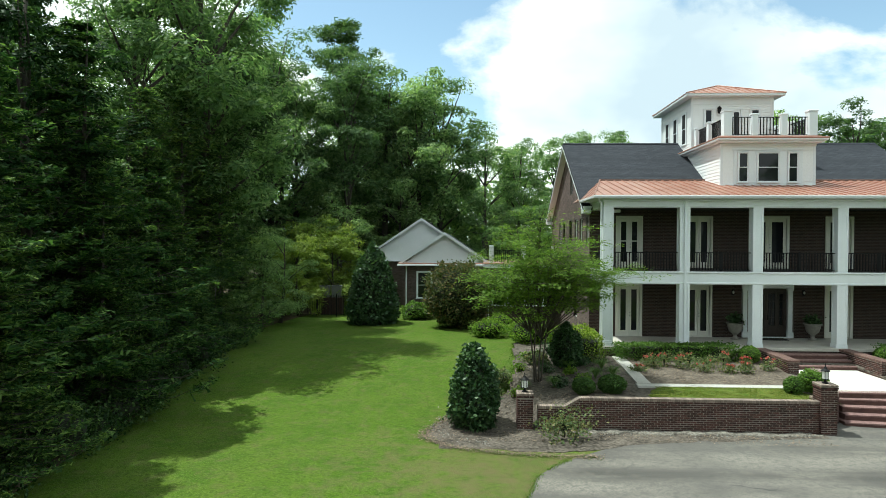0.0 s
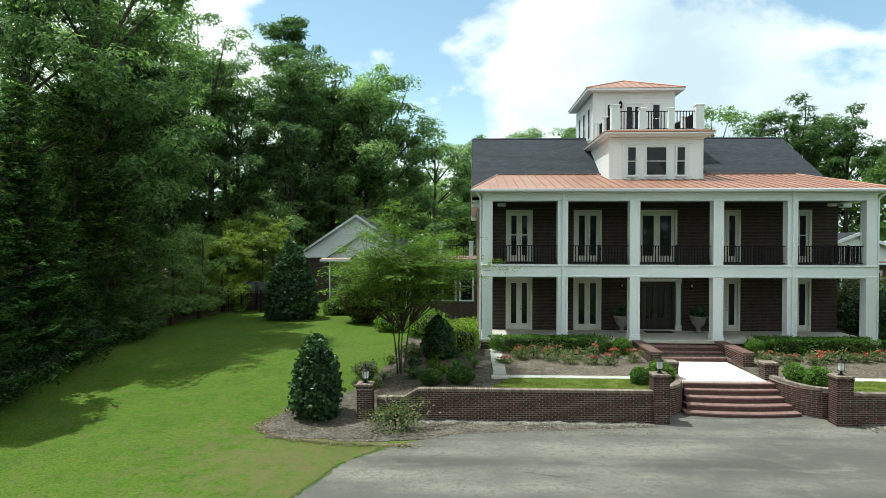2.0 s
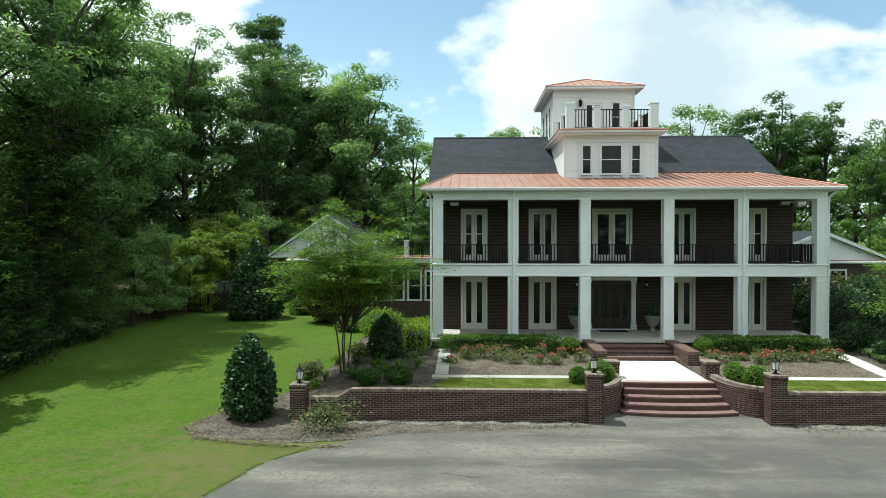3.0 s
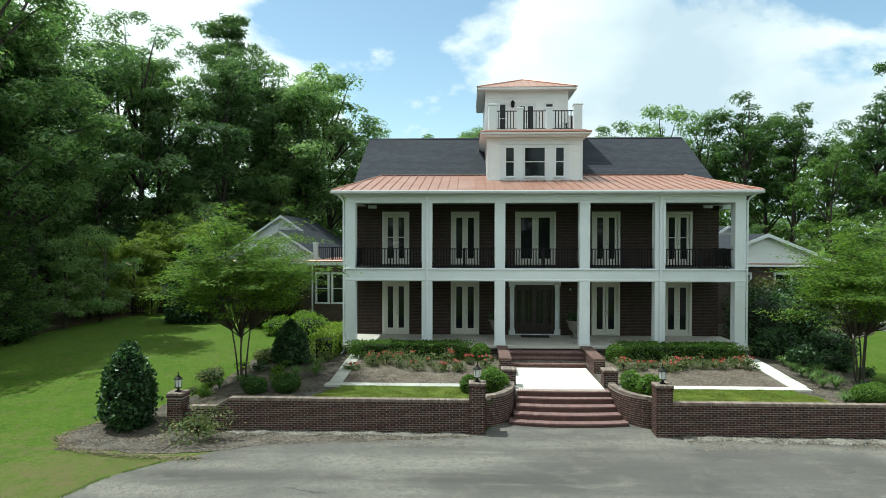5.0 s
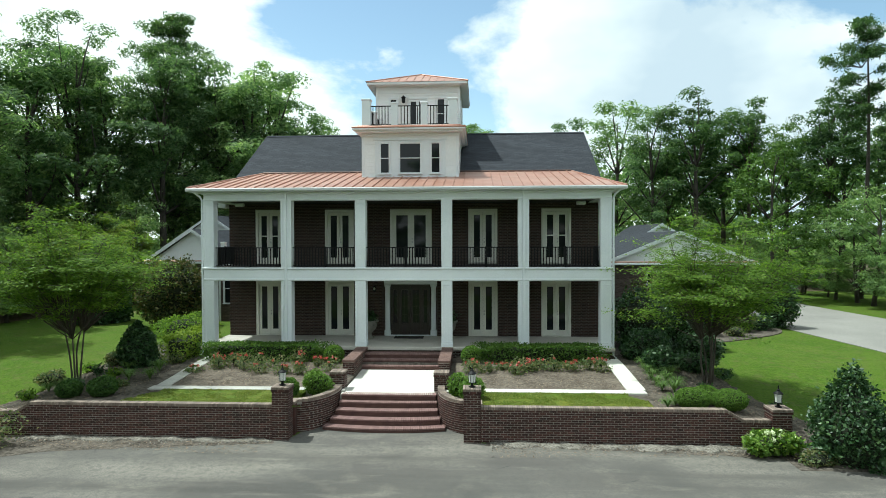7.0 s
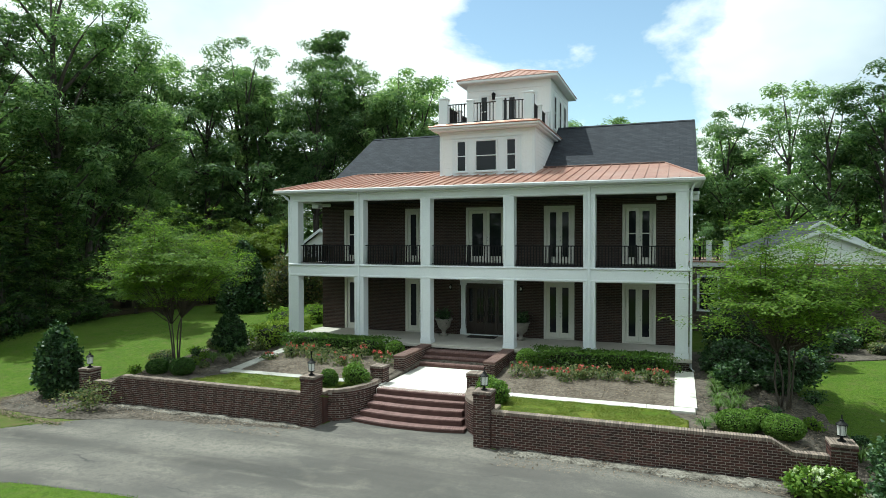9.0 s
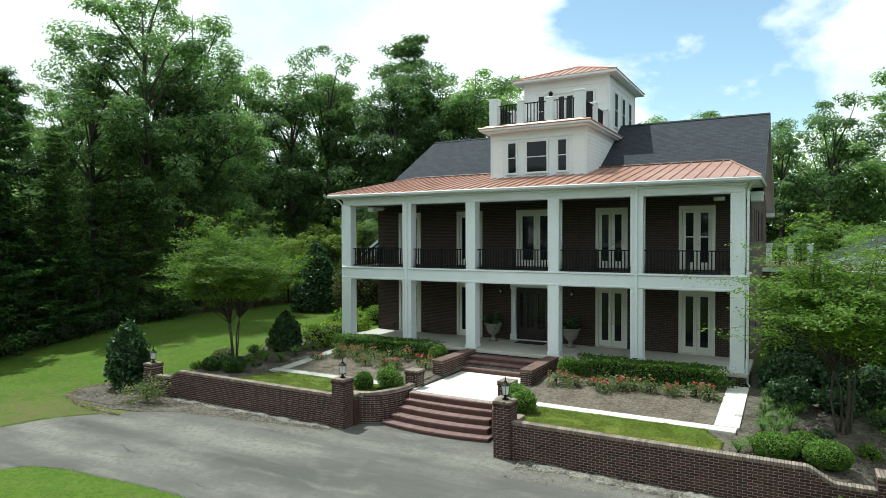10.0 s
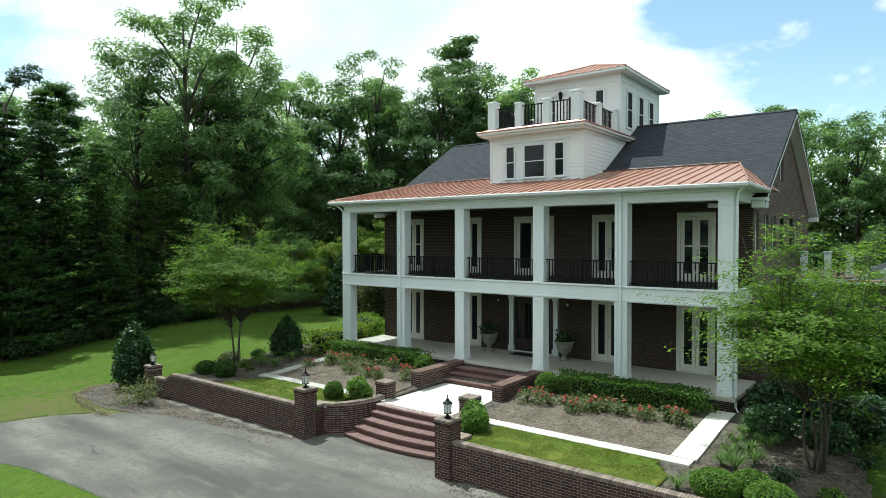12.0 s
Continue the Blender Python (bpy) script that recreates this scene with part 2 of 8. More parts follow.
def shingle_material():
    """Dark asphalt shingles: courses and tabs in the colour and the relief."""
    m, nt, p = nodes("asphalt_shingles")
    N, L = nt.nodes, nt.links
    geo = N.new("ShaderNodeNewGeometry")
    sep = N.new("ShaderNodeSeparateXYZ")
    L.new(geo.outputs["Position"], sep.inputs[0])
    cmb = N.new("ShaderNodeCombineXYZ")
    L.new(sep.outputs["X"], cmb.inputs["X"])
    L.new(sep.outputs["Y"], cmb.inputs["Y"])
    br = N.new("ShaderNodeTexBrick")
    br.inputs["Color1"].default_value = (0.030, 0.033, 0.041, 1)
    br.inputs["Color2"].default_value = (0.044, 0.048, 0.058, 1)
    br.inputs["Mortar"].default_value = (0.020, 0.022, 0.026, 1)
    br.inputs["Scale"].default_value = 1.0
    br.inputs["Brick Width"].default_value = 0.32
    br.inputs["Row Height"].default_value = 0.13
    br.inputs["Mortar Size"].default_value = 0.012
    br.inputs["Bias"].default_value = -0.1
    L.new(cmb.outputs[0], br.inputs["Vector"])
    nz = N.new("ShaderNodeTexNoise")
    nz.inputs["Scale"].default_value = 0.9
    nz.inputs["Detail"].default_value = 8
    L.new(geo.outputs["Position"], nz.inputs["Vector"])
    mr = N.new("ShaderNodeMapRange")
    mr.inputs["To Min"].default_value, mr.inputs["To Max"].default_value = 0.85, 1.2
    L.new(nz.outputs["Fac"], mr.inputs["Value"])
    mu = N.new("ShaderNodeVectorMath")
    mu.operation = "SCALE"
    L.new(br.outputs["Color"], mu.inputs[0])
    L.new(mr.outputs[0], mu.inputs["Scale"])
    L.new(mu.outputs[0], p.inputs["Base Color"])
    p.inputs["Roughness"].default_value = 0.85
    p.inputs["Specular IOR Level"].default_value = 0.15
    bp = N.new("ShaderNodeBump")
    bp.inputs["Strength"].default_value, bp.inputs["Distance"].default_value = 0.9, 0.015
    L.new(br.outputs["Fac"], bp.inputs["Height"])
    bp.invert = True
    L.new(bp.outputs[0], p.inputs["Normal"])
    return m


GRASS = grass_material()
TURF = grass_material("dry_turf", (0.170, 0.176, 0.036), 0.9, False)
BLADES = foliage("grass_blades", (0.055, 0.115, 0.014), (0.095, 0.175, 0.022), (0.15, 0.23, 0.040), 0.3)
TURF_BLADES = foliage("turf_blades", (0.110, 0.165, 0.022), (0.170, 0.215, 0.036), (0.27, 0.275, 0.080), 0.4)
ASPHALT = asphalt_material()
MULCH = surface("pine_straw_mulch", (0.042, 0.036, 0.030), (0.155, 0.134, 0.113), 0.95, 1.4, 9, 0.9, 0.05, spec=0.1)
SOIL = surface("bare_soil", (0.070, 0.057, 0.046), (0.180, 0.152, 0.124), 0.95, 1.3, 9, 0.9, 0.04, spec=0.1)
CONCRETE = surface("pale_concrete", (0.52, 0.50, 0.45), (0.68, 0.66, 0.60), 0.8, 1.2, 60, 0.15, 0.004)
# grey of the left walk: part weathering, part shade put into the colour
OLD_CONCRETE = surface("weathered_concrete", (0.30, 0.29, 0.265), (0.46, 0.445, 0.41), 0.85, 1.2, 50, 0.2, 0.005)
PORCH_STONE = surface("porch_paving", (0.40, 0.37, 0.33), (0.52, 0.49, 0.44), 0.55, 1.5, 30, 0.08, 0.003)
WHITE = surface("white_paint", (0.665, 0.695, 0.722), (0.745, 0.775, 0.802), 0.5, 0.8, 25, 0.05, 0.002)
SIDING_WHITE = surface("white_siding_paint", (0.715, 0.73, 0.74), (0.795, 0.81, 0.82), 0.55, 0.7, 18, 0.05, 0.002)
BRICK = surface("dark_red_brick", (0.026, 0.010, 0.008), (0.078, 0.030, 0.024), 0.85, 5, 70, 0.4, 0.006, island=0.5)
BRICK_PIECE = surface("dark_red_brick_piece", (0.026, 0.010, 0.008), (0.078, 0.030, 0.024), 0.85, 5, 70, 0.4, 0.006, piece=0.5)
# the house's one brick, lightened here as sunlight painted onto the gables
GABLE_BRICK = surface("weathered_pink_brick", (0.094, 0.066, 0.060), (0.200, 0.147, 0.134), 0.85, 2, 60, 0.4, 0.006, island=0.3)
# the same brick with the porch's shade worked into its colour
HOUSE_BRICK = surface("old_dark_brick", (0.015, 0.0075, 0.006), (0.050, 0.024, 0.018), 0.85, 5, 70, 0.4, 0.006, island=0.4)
WING_BRICK = surface("grey_brown_brick", (0.046, 0.032, 0.027), (0.120, 0.086, 0.074), 0.85, 5, 70, 0.4, 0.006, island=0.35)
COPING = surface("brick_coping", (0.150, 0.112, 0.092), (0.300, 0.240, 0.200), 0.85, 5, 60, 0.4, 0.006, island=0.3)
CAP_BRICK = surface("red_cap_brick", (0.085, 0.045, 0.037), (0.185, 0.112, 0.094), 0.85, 5, 60, 0.4, 0.006, island=0.3)
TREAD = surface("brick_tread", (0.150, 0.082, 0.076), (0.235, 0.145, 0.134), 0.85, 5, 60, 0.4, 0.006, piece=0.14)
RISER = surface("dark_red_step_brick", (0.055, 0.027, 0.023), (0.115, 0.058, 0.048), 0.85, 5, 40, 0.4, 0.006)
MORTAR = surface("grey_mortar", (0.24, 0.215, 0.19), (0.38, 0.345, 0.31), 0.95, 3, 60, 0.3, 0.004)
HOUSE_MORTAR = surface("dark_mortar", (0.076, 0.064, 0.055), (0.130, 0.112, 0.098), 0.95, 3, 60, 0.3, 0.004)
PALE_PAVING = surface("bleached_paving", (0.17, 0.165, 0.152), (0.26, 0.25, 0.23), 0.9, 0.4, 20, 0.3, 0.006)
COPPER = surface("copper_sheet", (0.315, 0.150, 0.108), (0.475, 0.270, 0.205), 0.42, 0.9, 14, 0.08, 0.004, metal=0.5, stain=(0.42, 0.27, 0.215, 0.8, 0.5, 0.75))
SHINGLE = shingle_material()
WROUGHT = surface("black_iron", (0.004, 0.004, 0.005), (0.009, 0.009, 0.010), 0.6, 4, 50, 0.1, 0.002, spec=0.2)
DARK_WOOD = surface("dark_stained_wood", (0.009, 0.005, 0.004), (0.026, 0.013, 0.009), 0.4, 2, 30, 0.1, 0.002, stretch=(6, 6, 1))
# the porch's deep shade is put into this near-black ceiling colour
CEILING_SHADE = surface("porch_ceiling_boards", (0.017, 0.014, 0.012), (0.033, 0.027, 0.023), 0.7, 2, 30, 0.1, 0.002)
GLASS = glassy("window_glass")
SCREEN = surface("dark_insect_screen", (0.010, 0.011, 0.012), (0.020, 0.021, 0.023), 0.8, 3, 60, 0.0, spec=0.2)
DRAPE = surface("pale_drapes", (0.30, 0.29, 0.26), (0.46, 0.45, 0.41), 0.9, 2, 30, 0.1, 0.01, stretch=(8, 8, 0.4))
LAMP_GLASS = surface("frosted_lamp_glass", (0.62, 0.62, 0.60), (0.74, 0.74, 0.71), 0.3, 4, 30, 0.0)
STONE_URN = surface("cast_stone", (0.15, 0.14, 0.122), (0.26, 0.245, 0.215), 0.85, 6, 60, 0.25, 0.004)
NICKEL = surface("brushed_nickel", (0.32, 0.32, 0.31), (0.46, 0.46, 0.45), 0.35, 6, 40, 0.0, metal=0.8)
DOOR_WHITE = surface("cream_door_paint", (0.60, 0.585, 0.53), (0.67, 0.655, 0.60), 0.45, 0.8, 25, 0.05, 0.002)
# white greyed in colour to hold down sunlight on the gutter's closed top
GUTTER = surface("weathered_gutter_paint", (0.42, 0.43, 0.435), (0.54, 0.55, 0.555), 0.55, 0.8, 25, 0.05, 0.002)
SHADOW_COPPER = surface("darkened_copper", (0.070, 0.040, 0.034), (0.130, 0.080, 0.066), 0.55, 1.2, 14, 0.08, 0.004, metal=0.3)
MAT_RUBBER = surface("door_mat_fibre", (0.012, 0.011, 0.010), (0.03, 0.027, 0.024), 0.95, 8, 90, 0.5, 0.01)
BARK = surface("tree_bark", (0.030, 0.025, 0.020), (0.090, 0.076, 0.062), 0.95, 2.5, 25, 0.9, 0.04, stretch=(3, 3, 0.6))
MYRTLE_BARK = surface("smooth_brown_bark", (0.034, 0.027, 0.021), (0.090, 0.072, 0.056), 0.8, 4, 25, 0.3, 0.01, stretch=(3, 3, 0.7))
LITTER = surface("leaf_litter", (0.045, 0.036, 0.024), (0.12, 0.095, 0.062), 0.95, 0.8, 14, 0.9, 0.05, spec=0.1)
CRUMB = surface("crumbled_stone_and_straw", (0.060, 0.053, 0.045), (0.27, 0.25, 0.215), 0.95, 2.6, 16, 1.0, 0.05, spec=0.1)
RUBBLE = surface("broken_stone", (0.11, 0.10, 0.088), (0.30, 0.285, 0.255), 0.9, 6, 50, 0.5, 0.01, island=0.3)
CHIPS = surface("straw_chips", (0.10, 0.072, 0.050), (0.27, 0.205, 0.145), 0.9, 6, 50, 0.2, 0.01, island=0.5)
UNIT_GREY = surface("weathered_metal_casing", (0.12, 0.125, 0.125), (0.20, 0.205, 0.20), 0.5, 3, 30, 0.1, 0.003, metal=0.3)
# near-black fill for bush insides: painted shade behind the leaves
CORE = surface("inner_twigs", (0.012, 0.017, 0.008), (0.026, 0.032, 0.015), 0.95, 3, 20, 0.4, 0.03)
LEAF_WOOD = foliage("oak_leaves", (0.072, 0.138, 0.058), (0.165, 0.270, 0.115), (0.300, 0.405, 0.195), 0.62, whole=0.34)
# darker leaf copy: the shaded fronts of the far right woods, as colour
LEAF_FAR = foliage("deep_green_leaves", (0.034, 0.080, 0.028), (0.074, 0.140, 0.046), (0.150, 0.230, 0.080), 0.55, whole=0.3)
# leaf green darkened by hand to carry the shade of the near woods
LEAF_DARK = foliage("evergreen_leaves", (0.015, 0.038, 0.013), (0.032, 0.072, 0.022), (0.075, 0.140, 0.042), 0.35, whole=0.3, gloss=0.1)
# golden sunlight is painted into these leaves; the bushes themselves stand shaded
LEAF_SUNNY = foliage("sunny_leaves", (0.125, 0.180, 0.026), (0.215, 0.285, 0.044), (0.330, 0.390, 0.080), 0.55, whole=0.15)
LEAF_CONIFER = foliage("conifer_sprays", (0.022, 0.056, 0.018), (0.058, 0.118, 0.034), (0.190, 0.280, 0.072), 0.45, whole=0.22, gloss=0.1)
LEAF_PINE = foliage("pine_needles", (0.044, 0.092, 0.034), (0.082, 0.150, 0.056), (0.140, 0.210, 0.090), 0.5, whole=0.2)
LEAF_MYRTLE = foliage("myrtle_leaves", (0.074, 0.146, 0.018), (0.138, 0.236, 0.030), (0.235, 0.340, 0.058), 0.6)
LEAF_HOLLY = foliage("holly_leaves", (0.015, 0.043, 0.014), (0.036, 0.086, 0.028), (0.090, 0.160, 0.056), 0.25, 0.42, gloss=0.4)
# woodland-edge leaves, likewise with shade mixed into the green
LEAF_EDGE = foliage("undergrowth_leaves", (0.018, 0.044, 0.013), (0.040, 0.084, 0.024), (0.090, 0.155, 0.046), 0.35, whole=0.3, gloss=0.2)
LEAF_BOX = foliage("boxwood_leaves", (0.060, 0.125, 0.018), (0.115, 0.210, 0.030), (0.19, 0.30, 0.055), 0.35)
LEAF_BOX_DARK = foliage("dark_boxwood_leaves", (0.028, 0.068, 0.014), (0.058, 0.118, 0.024), (0.105, 0.180, 0.040), 0.3)
LEAF_HEDGE = foliage("hedge_leaves", (0.040, 0.092, 0.014), (0.082, 0.160, 0.024), (0.150, 0.245, 0.045), 0.35)
LEAF_LIME = foliage("lime_green_leaves", (0.10, 0.17, 0.015), (0.19, 0.28, 0.025), (0.30, 0.38, 0.050), 0.35)
LEAF_HYDRANGEA = foliage("hydrangea_leaves", (0.060, 0.130, 0.016), (0.125, 0.225, 0.028), (0.23, 0.33, 0.055), 0.35)
LEAF_ROSE = foliage("rose_leaves", (0.070, 0.112, 0.042), (0.135, 0.182, 0.072), (0.24, 0.205, 0.100), 0.35)
LEAF_RED = foliage("bronze_leaves", (0.034, 0.052, 0.018), (0.070, 0.098, 0.030), (0.17, 0.125, 0.052), 0.35)
LEAF_STRAP = foliage("strap_leaves", (0.060, 0.120, 0.024), (0.105, 0.185, 0.040), (0.175, 0.255, 0.075), 0.3)
PETAL_RED = foliage("red_petals", (0.32, 0.032, 0.030), (0.45, 0.07, 0.06), (0.58, 0.20, 0.16), 0.25)
PETAL_PALE = foliage("pale_petals", (0.44, 0.52, 0.28), (0.56, 0.62, 0.40), (0.68, 0.72, 0.54), 0.25)


# ---- building blocks ----
ORIGIN = {}


class Shape:
    """Vertices and faces, gathered from simple solids."""

    def __init__(self):
        self.v, self.f = [], []

    def add(self, verts, faces):
        n = len(self.v)
        self.v += [tuple(p) for p in verts]
        self.f += [tuple(i + n for i in f) for f in faces]
        return self

    def box(self, x0, y0, z0, x1, y1, z1, c=0.0):
        if c <= 0:
            return self.add([(x0, y0, z0), (x1, y0, z0), (x1, y1, z0), (x0, y1, z0), (x0, y0, z1), (x1, y0, z1), (x1, y1, z1), (x0, y1, z1)],
                            [(3, 2, 1, 0), (4, 5, 6, 7), (0, 1, 5, 4), (1, 2, 6, 5), (2, 3, 7, 6), (3, 0, 4, 7)])
        c = min(c, (x1 - x0) * 0.45, (y1 - y0) * 0.45, (z1 - z0) * 0.45)
        rings = []
        for z, d in ((z0, c), (z0 + c, 0), (z1 - c, 0), (z1, c)):
            a, b, e, g = x0 + d, y0 + d, x1 - d, y1 - d
            k = 0.0 if d else c
            rings.append([(a + k, b, z), (e - k, b, z), (e, b + k, z), (e, g - k, z), (e - k, g, z), (a + k, g, z), (a, g - k, z), (a, b + k, z)] if not d else
                         [(a, b, z), (e, b, z), (e, b, z), (e, g, z), (e, g, z), (a, g, z), (a, g, z), (a, b, z)])
        n = len(self.v)
        for r in rings:
            self.v += r
        for k in range(3):
            for i in range(8):
                j = (i + 1) % 8
                self.f.append((n + k * 8 + i, n + k * 8 + j, n + k * 8 + 8 + j, n + k * 8 + 8 + i))
        self.f.append(tuple(n + i for i in (6, 4, 2, 0)))
        self.f.append(tuple(n + 24 + i for i in (0, 2, 4, 6)))
        return self

    def lathe(self, profile, sides=16, at=(0, 0, 0)):
        n = len(self.v)
        for r, z in profile:
            for i in range(sides):
                a = 2 * math.pi * i / sides
                self.v.append((at[0] + r * math.cos(a), at[1] + r * math.sin(a), at[2] + z))
        for k in range(len(profile) - 1):
            for i in range(sides):
                j = (i + 1) % sides
                self.f.append((n + k * sides + i, n + k * sides + j, n + (k + 1) * sides + j, n + (k + 1) * sides + i))
        self.f.append(tuple(n + i for i in reversed(range(sides))))
        self.f.append(tuple(n + (len(profile) - 1) * sides + i for i in range(sides)))
        return self

    def tube(self, points, radii, sides=7):
        """A bent, tapering limb through the points."""
        n = len(self.v)
        pts = [Vector(p) for p in points]
        for k, p in enumerate(pts):
            d = (pts[min(k + 1, len(pts) - 1)] - pts[max(k - 1, 0)]).normalized()
            u = d.orthogonal().normalized()
            if abs(d.z) > 0.5:
                u = (Vector((1, 0, 0)) - d * d.x).normalized()
            w = d.cross(u)
            for i in range(sides):
                a = 2 * math.pi * i / sides
                self.v.append(tuple(p + radii[k] * (math.cos(a) * u + math.sin(a) * w)))
        for k in range(len(pts) - 1):
            for i in range(sides):
                j = (i + 1) % sides
                self.f.append((n + k * sides + i, n + k * sides + j, n + (k + 1) * sides + j, n + (k + 1) * sides + i))
        self.f.append(tuple(n + i for i in reversed(range(sides))))
        self.f.append(tuple(n + (len(pts) - 1) * sides + i for i in range(sides)))
        return self

    def prism(self, poly, lift):
        """A flat polygon (points in space), pushed along lift."""
        n, k, d = len(self.v), len(poly), Vector(lift)
        self.v += [tuple(p) for p in poly] + [tuple(Vector(p) + d) for p in poly]
        self.f.append(tuple(n + i for i in reversed(range(k))))
        self.f.append(tuple(n + k + i for i in range(k)))
        for i in range(k):
            j = (i + 1) % k
            self.f.append((n + i, n + j, n + k + j, n + k + i))
        return self


def mesh_of(name, shape, material, smooth=False, shift=None):
    me = bpy.data.meshes.new(name)
    if isinstance(shape, Shape):
        v, f = shape.v, shape.f
    else:
        v, f = shape
    if shift is not None:
        v = np.asarray(v, dtype=float) - np.asarray(shift)
        v = v.tolist()
    elif isinstance(v, np.ndarray):
        v = v.tolist()
    if isinstance(f, np.ndarray):
        f = f.tolist()
    me.from_pydata(v, [], f)
    if isinstance(shape, Shape):
        bm = bmesh.new()
        bm.from_mesh(me)
        bmesh.ops.recalc_face_normals(bm, faces=bm.faces)
        bm.to_mesh(me)
        bm.free()
    me.materials.append(material)
    if smooth:
        me.shade_smooth()
    me.update()
    return me


def thing(name, at, label, category, group="", kind=""):
    ob = new(name)
    ob.location = at
    ob.empty_display_size = 0.2
    ORIGIN[ob] = Vector(at)
    return tagged(ob, label, category, group, kind)


def part(name, shape, material, parent, label="", smooth=False):
    """One mesh under a thing or a part; the shape is in world metres."""
    o = ORIGIN[parent]
    ob = new(name, mesh_of(name, shape, material, smooth, o))
    ob.parent = parent
    ORIGIN[ob] = o
    return tagged(ob, label)


def piece(name, me, parent, at, turn=0.0):
    """An object of its own on a shared mesh, under a part."""
    ob = new(name, me)
    ob.parent = parent
    ob.location = Vector(at) - ORIGIN[parent]
    ob.rotation_euler = (0, 0, turn)
    return ob


def single(name, shape, material, label, category, kind="", group="", at=None, smooth=False):
    """A thing that is one plain mesh."""
    at = Vector(at) if at is not None else Vector((0, 0, 0))
    ob = new(name, mesh_of(name, shape, material, smooth, at))
    ob.location = at
    ORIGIN[ob] = at
    return tagged(ob, label, category, group, kind)


# ---- the lie of the land ----
X0 = 14.48  # the house's middle line


def step01(a, b, v):
    t = min(1.0, max(0.0, (v - a) / (b - a)))
    return t * t * (3 - 2 * t)


def land(x, y):
    """Height of the ground: the drive's level in front, rising to the house."""
    z = -0.20 - 0.05 * step01(8, -3, x) + (0.92 + 0.05 * step01(8, -3, x)) * step01(18.6, 30, y)
    z += 0.02 * math.sin(0.31 * x + 0.2 * y) * step01(19, 24, y)
    z += 0.5 * step01(60, 120, y)
    return z


def garden(x, y):
    """Height of the planted terrace between the brick walls and the porch."""
    top = 0.73 + 0.25 * step01(21.5, 26.5, y)
    side = min(step01(-0.6, 4.2, x), step01(29.6, 24.8, x))
    if not 2.1 < x < 26.2:
        side *= step01(19.4, 21.4, y)
    if y < 19.62:
        side = 0.0
    low = land(x, y) + 0.035
    return low + max(0.0, top - low) * side


def sheet(xs, ys, height, keep=None):
    """A grid that follows a height function, cut to the cells that keep() lets stand."""
    s = Shape()
    ids = {}

    def vid(i, j):
        if (i, j) not in ids:
            ids[i, j] = len(s.v)
            s.v.append((xs[i], ys[j], height(xs[i], ys[j])))
        return ids[i, j]
    for i in range(len(xs) - 1):
        for j in range(len(ys) - 1):
            if keep is None or keep((xs[i] + xs[i + 1]) / 2, (ys[j] + ys[j + 1]) / 2):
                s.f.append((vid(i, j), vid(i + 1, j), vid(i + 1, j + 1), vid(i, j + 1)))
    return hem(s) if keep is not None else s


def hem(s, drop=0.12):
    """Turns the open edges of a sheet down into the ground."""
    seen = collections.Counter()
    for f in s.f:
        for a, b in zip(f, f[1:] + f[:1]):
            seen[min(a, b), max(a, b)] += 1
    low = {}
    for (a, b), n in list(seen.items()):
        if n == 1:
            for i in (a, b):
                if i not in low:
                    low[i] = len(s.v)
                    x, y, z = s.v[i]
                    s.v.append((x, y, z - drop))
            s.f.append((a, b, low[b], low[a]))
    return s


def spread(*stops):
    """Coordinates from stop to stop: (start, step), (start, step) ... end."""
    out = []
    for (a, d), nxt in zip(stops[:-1], stops[1:]):
        b = nxt[0]
        k = max(1, round((b - a) / d))
        out += [a + (b - a) * i / k for i in range(k)]
    return out + [stops[-1][0]]


ground = single("ground", sheet(spread((-900, 100), (-100, 20), (-40, 2), (70, 20), (150, 100), (950, 0)), spread((-400, 60), (-40, 5), (10, 1), (50, 4), (90, 15), (200, 100), (1500, 0)), land), GRASS, "mown green lawn with thin dry patches, reaching to the woods", "lawn", "structure", smooth=True)


def smooth_line(pts, n=6):
    """A rounded line through the corner points."""
    out = []
    for k in range(len(pts) - 1):
        p0, p1, p2, p3 = pts[max(k - 1, 0)], pts[k], pts[k + 1], pts[min(k + 2, len(pts) - 1)]
        for i in range(n):
            t = i / n
            out.append(tuple(0.5 * (2 * p1[a] + (p2[a] - p0[a]) * t + (2 * p0[a] - 5 * p1[a] + 4 * p2[a] - p3[a]) * t * t + (3 * p1[a] - p0[a] - 3 * p2[a] + p3[a]) * t ** 3) for a in (0, 1)))
    return out + [pts[-1]]


def inside(poly, x, y):
    hit = False
    j = len(poly) - 1
    for i in range(len(poly)):
        (xi, yi), (xj, yj) = poly[i], poly[j]
        if (yi > y) != (yj > y) and x < (xj - xi) * (y - yi) / (yj - yi) + xi:
            hit = not hit
        j = i
    return hit


